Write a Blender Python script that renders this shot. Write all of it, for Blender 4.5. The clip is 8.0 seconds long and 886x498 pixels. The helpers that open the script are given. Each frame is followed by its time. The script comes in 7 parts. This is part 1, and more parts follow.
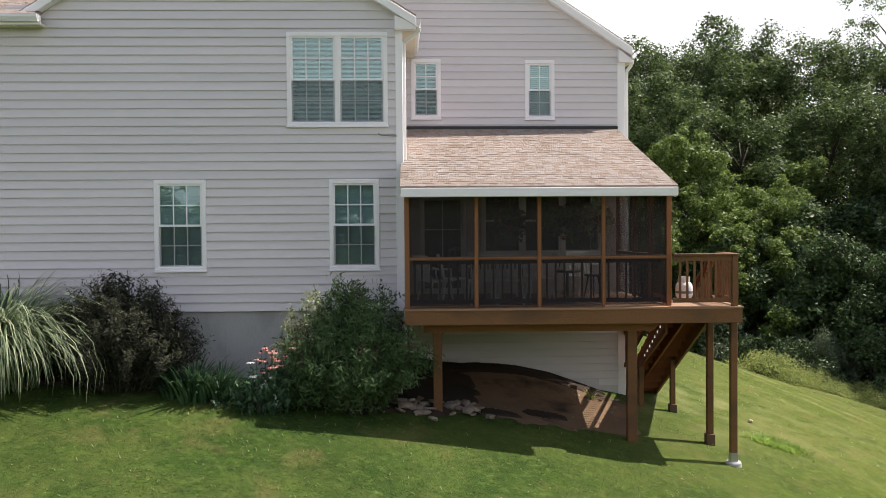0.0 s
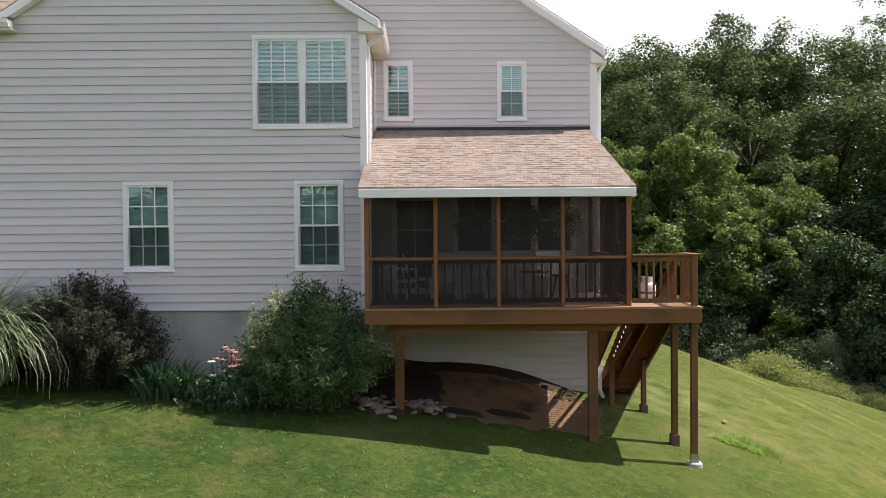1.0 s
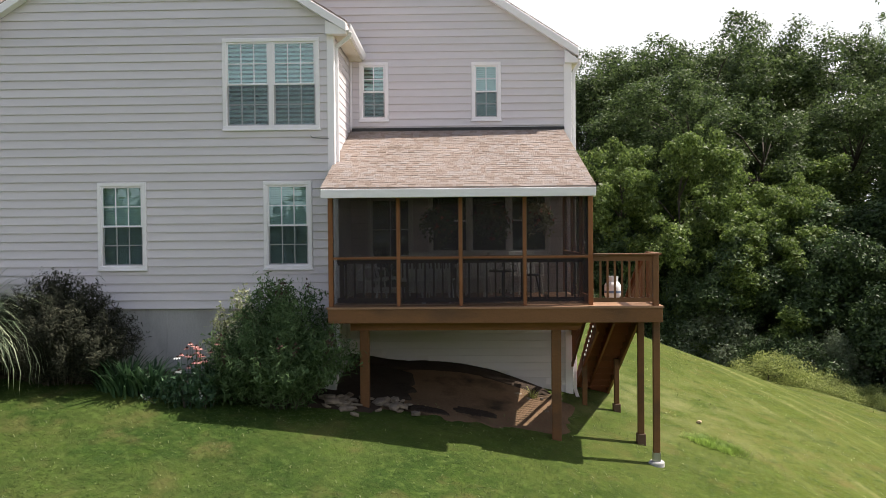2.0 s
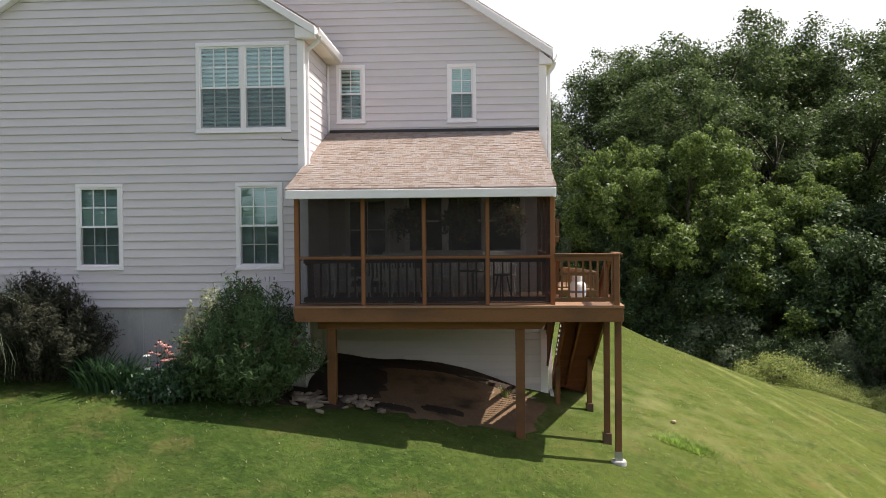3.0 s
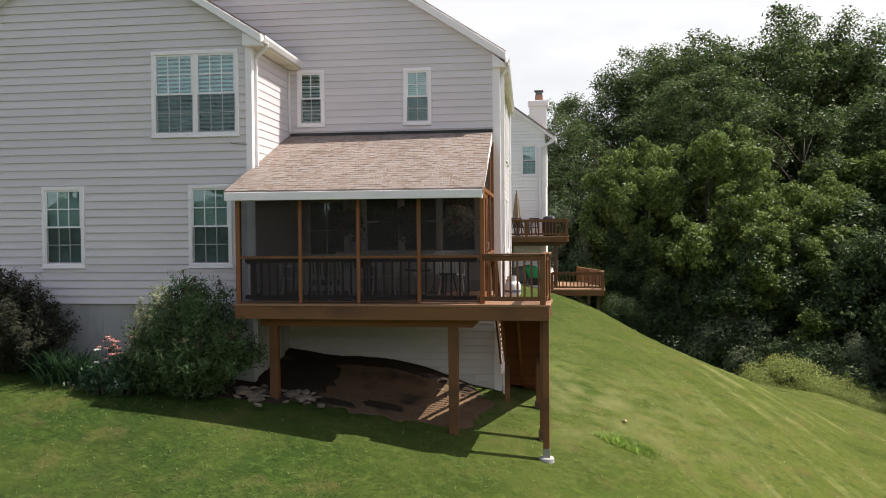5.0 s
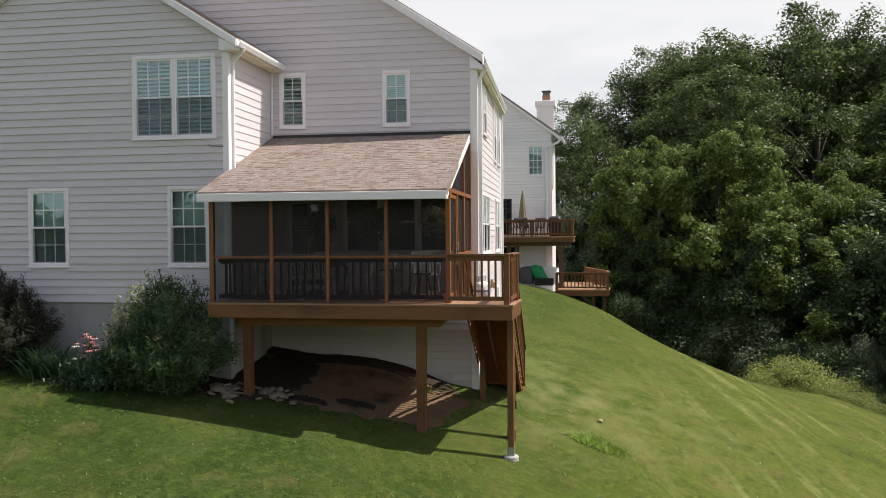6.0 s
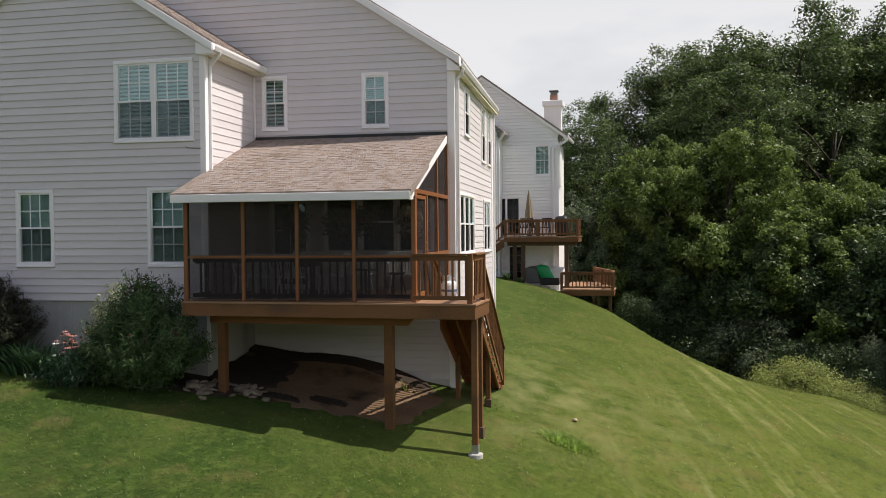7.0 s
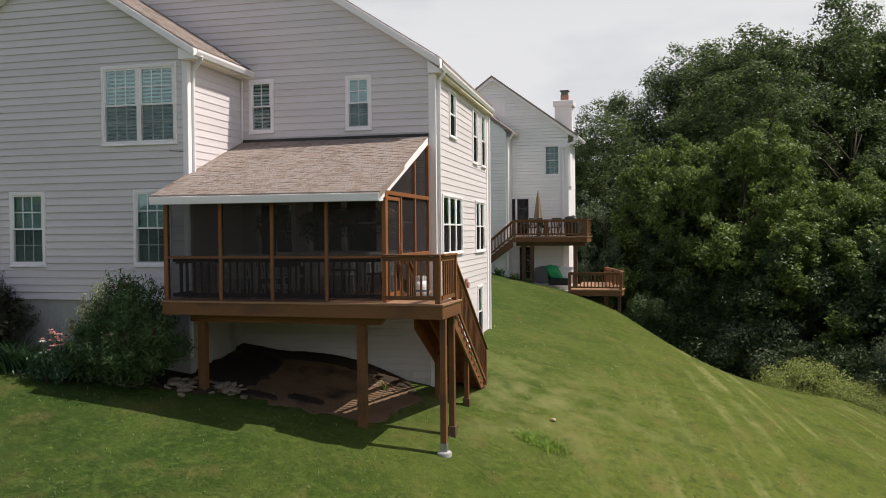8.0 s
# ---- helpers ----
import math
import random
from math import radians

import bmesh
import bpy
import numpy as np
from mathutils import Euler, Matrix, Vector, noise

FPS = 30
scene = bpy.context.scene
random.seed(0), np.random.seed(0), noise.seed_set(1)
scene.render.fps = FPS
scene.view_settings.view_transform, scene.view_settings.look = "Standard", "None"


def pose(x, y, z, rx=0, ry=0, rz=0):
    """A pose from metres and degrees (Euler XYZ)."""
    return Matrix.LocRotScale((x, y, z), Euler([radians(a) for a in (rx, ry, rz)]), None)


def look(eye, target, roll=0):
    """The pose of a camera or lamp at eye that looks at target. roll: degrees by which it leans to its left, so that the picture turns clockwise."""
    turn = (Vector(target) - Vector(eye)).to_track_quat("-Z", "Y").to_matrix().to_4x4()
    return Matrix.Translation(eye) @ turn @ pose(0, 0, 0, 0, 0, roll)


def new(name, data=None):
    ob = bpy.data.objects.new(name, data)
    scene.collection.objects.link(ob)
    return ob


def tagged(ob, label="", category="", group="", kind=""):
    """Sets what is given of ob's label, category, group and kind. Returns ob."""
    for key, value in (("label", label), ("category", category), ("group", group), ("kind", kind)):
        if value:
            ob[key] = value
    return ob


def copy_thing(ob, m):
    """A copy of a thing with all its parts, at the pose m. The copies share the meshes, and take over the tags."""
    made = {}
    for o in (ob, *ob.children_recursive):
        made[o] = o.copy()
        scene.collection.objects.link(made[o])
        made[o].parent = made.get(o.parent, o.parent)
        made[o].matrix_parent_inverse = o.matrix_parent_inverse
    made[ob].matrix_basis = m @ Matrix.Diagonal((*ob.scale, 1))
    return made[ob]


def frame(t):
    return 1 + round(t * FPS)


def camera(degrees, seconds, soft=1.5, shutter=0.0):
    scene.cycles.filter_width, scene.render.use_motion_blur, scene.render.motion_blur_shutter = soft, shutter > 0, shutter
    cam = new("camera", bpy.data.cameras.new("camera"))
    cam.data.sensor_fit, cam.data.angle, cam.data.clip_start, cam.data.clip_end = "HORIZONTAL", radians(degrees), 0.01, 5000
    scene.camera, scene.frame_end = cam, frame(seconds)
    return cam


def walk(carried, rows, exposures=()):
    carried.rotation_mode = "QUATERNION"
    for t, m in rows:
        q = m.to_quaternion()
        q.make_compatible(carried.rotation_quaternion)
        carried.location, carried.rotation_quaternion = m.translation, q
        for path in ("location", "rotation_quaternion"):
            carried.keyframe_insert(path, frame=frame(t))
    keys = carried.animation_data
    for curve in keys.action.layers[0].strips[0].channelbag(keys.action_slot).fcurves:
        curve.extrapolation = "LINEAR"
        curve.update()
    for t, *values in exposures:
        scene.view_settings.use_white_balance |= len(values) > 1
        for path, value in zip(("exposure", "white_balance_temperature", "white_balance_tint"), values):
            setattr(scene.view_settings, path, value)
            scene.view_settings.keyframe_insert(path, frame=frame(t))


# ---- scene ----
cam = camera(55.5, 8.0, soft=0.9)
METRES, EYE, TILT, LEAN, TURN = 9.6, 4.267, 0.0, 0.0, 0.0
ROWS = [
    (0.0, 0.0027, -0.0006, 0.0003, 0.056, -1.194, 0.432),
    (0.5, 0.063, -0.0061, 0.0005, 0.936, -1.187, 0.446),
    (1.0, 0.1243, -0.0113, 0.0003, 1.828, -1.183, 0.469),
    (1.5, 0.1854, -0.0163, -0.0002, 2.783, -1.194, 0.495),
    (3.0, 0.37, -0.0335, -0.0015, 5.742, -1.168, 0.521),
    (3.5, 0.4319, -0.0373, -0.0015, 6.723, -1.17, 0.521),
    (4.0, 0.4923, -0.0407, -0.0015, 7.709, -1.172, 0.518),
    (4.5, 0.552, -0.0435, -0.0016, 8.681, -1.179, 0.511),
    (6.0, 0.7372, -0.0419, -0.0013, 11.757, -1.169, 0.464),
    (6.5, 0.8024, -0.0384, -0.0016, 12.812, -1.175, 0.48),
    (7.0, 0.8669, -0.0335, -0.0014, 13.917, -1.177, 0.5),
    (7.5, 0.9315, -0.0275, -0.0006, 15.056, -1.181, 0.509),
    (8.0, 0.9952, -0.0209, 0.0005, 16.265, -1.189, 0.516),
]
walk(cam, [(t, pose(0, 0, EYE, TILT, LEAN, TURN) @ pose(METRES * x, METRES * y, METRES * z, 90 + pitch, roll, yaw)) for t, x, y, z, yaw, pitch, roll in ROWS],
     exposures=[(0.0, 0.62), (1.5, 0.58), (3.5, 0.49), (4.5, 0.40), (6.5, 0.12), (8.0, -0.03)])

# ---- world, sun, exposure ----
SUN_DIR = Vector((0.60, 0.19, 1.0)).normalized()
world = bpy.data.worlds.new("sky")
scene.world = world
world.use_nodes = True
wn, wl = world.node_tree.nodes, world.node_tree.links
wn.clear()
w_out = wn.new("ShaderNodeOutputWorld")
w_bg = wn.new("ShaderNodeBackground")
w_sky = wn.new("ShaderNodeTexSky")
w_sky.sky_type = "NISHITA"
w_sky.sun_disc = False
w_sky.sun_elevation = math.asin(SUN_DIR.z)
w_sky.sun_rotation = math.atan2(SUN_DIR.x, SUN_DIR.y)
w_sky.dust_density = 3.0
w_co = wn.new("ShaderNodeTexCoord")
w_map = wn.new("ShaderNodeMapping")
w_map.inputs["Scale"].default_value = (1.0, 1.0, 2.4)
w_noise = wn.new("ShaderNodeTexNoise")
w_noise.inputs["Scale"].default_value = 2.2
w_noise.inputs["Detail"].default_value = 5.0
w_ramp = wn.new("ShaderNodeMapRange")
w_ramp.inputs["From Min"].default_value = 0.36
w_ramp.inputs["From Max"].default_value = 0.54
w_ramp.inputs["To Min"].default_value = 0.55
w_ramp.inputs["To Max"].default_value = 1.0
w_sep = wn.new("ShaderNodeSeparateXYZ")
w_high = wn.new("ShaderNodeMapRange")
w_high.interpolation_type = "SMOOTHSTEP"
w_high.inputs["From Min"].default_value = 0.20
w_high.inputs["From Max"].default_value = 0.62
w_high.inputs["To Min"].default_value = 1.0
w_high.inputs["To Max"].default_value = 0.04
w_haze = wn.new("ShaderNodeMath")
w_haze.operation = "MULTIPLY"
w_mix = wn.new("ShaderNodeMix")
w_mix.data_type = "RGBA"
w_mix.inputs[7].default_value = (8.0, 8.0, 8.15, 1)
wl.new(w_co.outputs["Generated"], w_map.inputs["Vector"])
wl.new(w_map.outputs["Vector"], w_noise.inputs["Vector"])
wl.new(w_noise.outputs["Fac"], w_ramp.inputs["Value"])
wl.new(w_co.outputs["Generated"], w_sep.inputs["Vector"])
wl.new(w_sep.outputs["Z"], w_high.inputs["Value"])
wl.new(w_ramp.outputs["Result"], w_haze.inputs[0])
wl.new(w_high.outputs["Result"], w_haze.inputs[1])
wl.new(w_haze.outputs[0], w_mix.inputs[0])
wl.new(w_sky.outputs["Color"], w_mix.inputs[6])
wl.new(w_mix.outputs[2], w_bg.inputs["Color"])
w_bg.inputs["Strength"].default_value = 0.1
wl.new(w_bg.outputs["Background"], w_out.inputs["Surface"])

sun_data = bpy.data.lights.new("sun", "SUN")
sun_data.energy = 5.0
sun_data.angle = radians(0.55)
sun_data.color = (1.0, 0.925, 0.82)
sun = new("sun", sun_data)
sun.matrix_world = look(SUN_DIR * 80, (0, 0, 0))


# ---- mesh and node helpers ----
HOUSE_TURN = 0.0536  # slope of the house fronts against the x axis
WING_LIE, MAIN_LIE, PORCH_LIE, DECK_LIE = (0.035, -2.0), (HOUSE_TURN, 1.59), (HOUSE_TURN, 1.79), (0.019, 5.2)


class Geo:
    """Collects faces; mapper turns wall coordinates (along, out, up) into the world.
    lie: the house stands slightly turned to the x axis: the slope of its fronts, and the x at which they cross their nominal y.
    lean: what runs back from the front keeps square to it; the y at which it starts."""
    lie = lean = None

    def __init__(self, mapper=None, plain=False):
        self.v, self.f, self.mapper = [], [], mapper
        self.at, self.back = (None, None) if plain else (Geo.lie, Geo.lean)

    def add(self, verts, faces):
        n = len(self.v)
        if self.mapper:
            verts = [self.mapper(*p) for p in verts]
            faces = [tuple(reversed(f)) for f in faces]
        if self.at is not None:
            verts = [(p[0], p[1] + self.at[0] * (p[0] - self.at[1]), p[2]) for p in verts]
        if self.back is not None:
            verts = [(p[0] - HOUSE_TURN * (p[1] - self.back), p[1], p[2]) for p in verts]
        self.v += [tuple(p) for p in verts]
        self.f += [tuple(i + n for i in f) for f in faces]
        return self

    def box(self, a, b):
        (x0, y0, z0), (x1, y1, z1) = a, b
        x0, x1, y0, y1, z0, z1 = min(x0, x1), max(x0, x1), min(y0, y1), max(y0, y1), min(z0, z1), max(z0, z1)
        return self.add([(x0, y0, z0), (x1, y0, z0), (x1, y1, z0), (x0, y1, z0), (x0, y0, z1), (x1, y0, z1), (x1, y1, z1), (x0, y1, z1)],
                        [(0, 3, 2, 1), (4, 5, 6, 7), (0, 1, 5, 4), (1, 2, 6, 5), (2, 3, 7, 6), (3, 0, 4, 7)])

    def hexa(self, low, high):
        """Eight corners: two rings of four, each counter-clockwise seen from the high side."""
        return self.add(list(low) + list(high), [(3, 2, 1, 0), (4, 5, 6, 7), (0, 1, 5, 4), (1, 2, 6, 5), (2, 3, 7, 6), (3, 0, 4, 7)])

    def prism(self, low, high):
        n = len(low)
        return self.add(list(low) + list(high), [tuple(reversed(range(n))), tuple(range(n, 2 * n))] + [(i, (i + 1) % n, n + (i + 1) % n, n + i) for i in range(n)])

    def beam(self, p, q, w, h, up=(0, 0, 1)):
        p, q = Vector(p), Vector(q)
        d = (q - p).normalized()
        s = d.cross(Vector(up))
        s = s.normalized() if s.length > 1e-4 else Vector((1, 0, 0))
        u = s.cross(d).normalized()
        ring = [(-w / 2, -h / 2), (w / 2, -h / 2), (w / 2, h / 2), (-w / 2, h / 2)]
        low = [p + s * a + u * b for a, b in ring]
        high = [q + s * a + u * b for a, b in ring]
        return self.add(low + high, [(0, 1, 2, 3), (7, 6, 5, 4), (0, 4, 5, 1), (1, 5, 6, 2), (2, 6, 7, 3), (3, 7, 4, 0)])

    def tube(self, points, radii, n=8):
        pts = [Vector(p) for p in points]
        rings = []
        for i, p in enumerate(pts):
            d = (pts[min(i + 1, len(pts) - 1)] - pts[max(i - 1, 0)]).normalized()
            a = d.cross(Vector((0.31, 0.95, 0.02))).normalized()
            b = d.cross(a)
            rings.append([p + (a * math.cos(k * math.tau / n) + b * math.sin(k * math.tau / n)) * radii[i] for k in range(n)])
        verts = [q for r in rings for q in r]
        faces = [(i * n + k, i * n + (k + 1) % n, (i + 1) * n + (k + 1) % n, (i + 1) * n + k) for i in range(len(pts) - 1) for k in range(n)]
        faces += [tuple(reversed(range(n))), tuple(range((len(pts) - 1) * n, len(pts) * n))]
        return self.add(verts, faces)

    def lathe(self, centre, profile, n=16):
        """profile: (radius, height) from bottom to top."""
        cx, cy, cz = centre
        verts = [(cx + r * math.cos(k * math.tau / n), cy + r * math.sin(k * math.tau / n), cz + h) for r, h in profile for k in range(n)]
        faces = [(i * n + k, i * n + (k + 1) % n, (i + 1) * n + (k + 1) % n, (i + 1) * n + k) for i in range(len(profile) - 1) for k in range(n)]
        faces += [tuple(reversed(range(n))), tuple(range((len(profile) - 1) * n, len(profile) * n))]
        return self.add(verts, faces)

    def mesh(self, name, material, bevel=0.0, smooth=False):
        me = bpy.data.meshes.new(name)
        me.from_pydata(self.v, [], self.f)
        if bevel or smooth:
            bm = bmesh.new()
            bm.from_mesh(me)
            if bevel:
                bmesh.ops.bevel(bm, geom=list(bm.edges), offset=bevel, segments=1, affect="EDGES")
            if smooth:
                for f in bm.faces:
                    f.smooth = True
            bm.to_mesh(me)
            bm.free()
        me.materials.append(material)
        me.update()
        return me


def thing(name, at=(0, 0, 0), label="", category="", group="", kind=""):
    ob = new(name)
    ob.location = at
    ob.empty_display_size = 0.1
    return tagged(ob, label, category, group, kind)


def part(name, geo, material, parent, label="", bevel=0.0, smooth=False):
    """One mesh object under a thing (an Empty) or under a part. geo is in world coordinates."""
    me = geo if isinstance(geo, bpy.types.Mesh) else geo.mesh(name, material, bevel, smooth)
    ob = new(name, me)
    ob.parent = parent
    if parent.type == "EMPTY":
        ob.matrix_parent_inverse = Matrix.Translation(parent.location).inverted()
    return tagged(ob, label)


def solid(name, geo, material, label="", category="", group="", kind="", bevel=0.0, smooth=False):
    """A thing of one mesh."""
    return tagged(new(name, geo.mesh(name, material, bevel, smooth)), label, category, group, kind)


def fast_mesh(name, verts, quads, material, smooth=False):
    """A mesh of many quads from arrays."""
    me = bpy.data.meshes.new(name)
    me.vertices.add(len(verts))
    me.vertices.foreach_set("co", np.asarray(verts, dtype=np.float32).ravel())
    q = np.asarray(quads, dtype=np.int32)
    k = q.shape[1]
    me.loops.add(q.size)
    me.loops.foreach_set("vertex_index", q.ravel())
    me.polygons.add(len(q))
    me.polygons.foreach_set("loop_start", np.arange(0, q.size, k, dtype=np.int32))
    me.polygons.foreach_set("use_smooth", np.full(len(q), smooth))
    me.materials.append(material)
    me.update()
    me.validate()
    return me


def material(name, colour, rough=0.7, vary=0.15, scale=3.0, fine=40.0, bump=0.15, bump_scale=60.0, metal=0.0, spec=0.4, stretch=(1, 1, 1),
             per="", per_amount=0.12, hue=None, stain=None, stain_scale=0.8, stain_at=(0.55, 0.75), coords="Object"):
    """A procedural surface: a base colour varied at two scales, by piece or island, with stains and fine relief."""
    m = bpy.data.materials.new(name)
    m.use_nodes = True
    n, l = m.node_tree.nodes, m.node_tree.links
    bsdf = n["Principled BSDF"]
    bsdf.inputs["Roughness"].default_value = rough
    bsdf.inputs["Metallic"].default_value = metal
    bsdf.inputs["Specular IOR Level"].default_value = spec
    co = n.new("ShaderNodeTexCoord")
    mp = n.new("ShaderNodeMapping")
    mp.inputs["Scale"].default_value = stretch
    l.new(co.outputs[coords], mp.inputs["Vector"])

    def noise_at(s, detail=4.0):
        t = n.new("ShaderNodeTexNoise")
        t.inputs["Scale"].default_value = s
        t.inputs["Detail"].default_value = detail
        l.new(mp.outputs["Vector"], t.inputs["Vector"])
        return t.outputs["Fac"]

    def maths(op, a, b):
        t = n.new("ShaderNodeMath")
        t.operation = op
        for i, s in enumerate((a, b)):
            if isinstance(s, (int, float)):
                t.inputs[i].default_value = s
            else:
                l.new(s, t.inputs[i])
        return t.outputs[0]

    def mix(kind, fac, a, b):
        t = n.new("ShaderNodeMix")
        t.data_type, t.blend_type = "RGBA", kind
        for i, s in ((0, fac), (6, a), (7, b)):
            if isinstance(s, (int, float)):
                t.inputs[i].default_value = s
            elif isinstance(s, tuple):
                t.inputs[i].default_value = (*s, 1)
            else:
                l.new(s, t.inputs[i])
        return t.outputs[2]

    big, small = noise_at(scale), noise_at(fine)
    k = maths("ADD", maths("MULTIPLY", maths("SUBTRACT", big, 0.5), 2 * vary), maths("MULTIPLY", maths("SUBTRACT", small, 0.5), 1.4 * vary))
    if per:
        if per == "island":
            r = n.new("ShaderNodeNewGeometry").outputs["Random Per Island"]
        else:
            r = n.new("ShaderNodeObjectInfo").outputs["Random"]
        k = maths("ADD", k, maths("MULTIPLY", maths("SUBTRACT", r, 0.5), 2 * per_amount))
    base = colour
    if hue:
        base = mix("MIX", r if per else big, colour, hue)
    k1 = maths("ADD", k, 1.0)
    comb = n.new("ShaderNodeCombineColor")
    for i in range(3):
        l.new(k1, comb.inputs[i])
    col = mix("MULTIPLY", 1.0, base, comb.outputs[0])
    if stain:
        mr = n.new("ShaderNodeMapRange")
        mr.inputs["From Min"].default_value, mr.inputs["From Max"].default_value = stain_at
        l.new(noise_at(stain_scale, 6.0), mr.inputs["Value"])
        col = mix("MIX", mr.outputs["Result"], col, stain)
    l.new(col, bsdf.inputs["Base Color"])
    if bump:
        b = n.new("ShaderNodeBump")
        b.inputs["Strength"].default_value = bump
        b.inputs["Distance"].default_value = 0.02
        l.new(noise_at(bump_scale, 3.0), b.inputs["Height"])
        l.new(b.outputs["Normal"], bsdf.inputs["Normal"])
    return m


def leaf_material(name, colour, hue, shine=0.35, rough=0.55, spec=0.3, each=0.42):
    """Leaves: colour by leaf and by plant, with light shining through."""
    m = material(name, colour, rough, 0.15, 0.6, 9.0, 0.0, per="island", per_amount=each, hue=hue, spec=spec)
    n, l = m.node_tree.nodes, m.node_tree.links
    bsdf, out = n["Principled BSDF"], n["Material Output"]
    tr = n.new("ShaderNodeBsdfTranslucent")
    mx = n.new("ShaderNodeMixShader")
    mx.inputs[0].default_value = shine
    src = bsdf.inputs["Base Color"].links[0].from_socket
    l.new(src, tr.inputs["Color"])
    l.new(bsdf.outputs[0], mx.inputs[1])
    l.new(tr.outputs[0], mx.inputs[2])
    l.new(mx.outputs[0], out.inputs["Surface"])
    return m


def glass_material(name, tint, wave):
    m = bpy.data.materials.new(name)
    m.use_nodes = True
    n, l = m.node_tree.nodes, m.node_tree.links
    n.clear()
    out, tr, gl, mx = (n.new(k) for k in ("ShaderNodeOutputMaterial", "ShaderNodeBsdfTransparent", "ShaderNodeBsdfGlossy", "ShaderNodeMixShader"))
    tr.inputs["Color"].default_value = (*tint, 1)
    gl.inputs["Roughness"].default_value = 0.01
    gl.inputs["Color"].default_value = (0.82, 0.99, 1.0, 1)
    lw, po, sc, co, no, bu = (n.new(k) for k in ("ShaderNodeLayerWeight", "ShaderNodeMath", "ShaderNodeMath", "ShaderNodeTexCoord", "ShaderNodeTexNoise", "ShaderNodeBump"))
    lw.inputs["Blend"].default_value = 0.5
    po.operation, po.inputs[1].default_value = "POWER", 3.5
    sc.operation, sc.inputs[1].default_value, sc.inputs[2].default_value = "MULTIPLY_ADD", 0.82, 0.11
    no.inputs["Scale"].default_value = 1.6
    no.inputs["Detail"].default_value = 1.0
    bu.inputs["Strength"].default_value = 1.0
    bu.inputs["Distance"].default_value = wave
    l.new(co.outputs["Object"], no.inputs["Vector"])
    l.new(no.outputs["Fac"], bu.inputs["Height"])
    l.new(bu.outputs["Normal"], gl.inputs["Normal"])
    l.new(lw.outputs["Facing"], po.inputs[0])
    l.new(po.outputs[0], sc.inputs[0])
    l.new(sc.outputs[0], mx.inputs[0])
    l.new(tr.outputs[0], mx.inputs[1])
    l.new(gl.outputs[0], mx.inputs[2])
    l.new(mx.outputs[0], out.inputs["Surface"])
    return m


def screen_material(name, colour, cover):
    """Woven insect screen, finer than can be seen: part thread, part gap."""
    m = bpy.data.materials.new(name)
    m.use_nodes = True
    n, l = m.node_tree.nodes, m.node_tree.links
    n.clear()
    out, tr, di, mx = (n.new(k) for k in ("ShaderNodeOutputMaterial", "ShaderNodeBsdfTransparent", "ShaderNodeBsdfDiffuse", "ShaderNodeMixShader"))
    co, no, mr = (n.new(k) for k in ("ShaderNodeTexCoord", "ShaderNodeTexNoise", "ShaderNodeMapRange"))
    no.inputs["Scale"].default_value = 2.5
    mr.inputs["To Min"].default_value, mr.inputs["To Max"].default_value = cover - 0.05, cover + 0.05
    di.inputs["Color"].default_value = (*colour, 1)
    l.new(co.outputs["Object"], no.inputs["Vector"])
    l.new(no.outputs["Fac"], mr.inputs["Value"])
    l.new(mr.outputs["Result"], mx.inputs[0])
    l.new(tr.outputs[0], mx.inputs[1])
    l.new(di.outputs[0], mx.inputs[2])
    l.new(mx.outputs[0], out.inputs["Surface"])
    return m


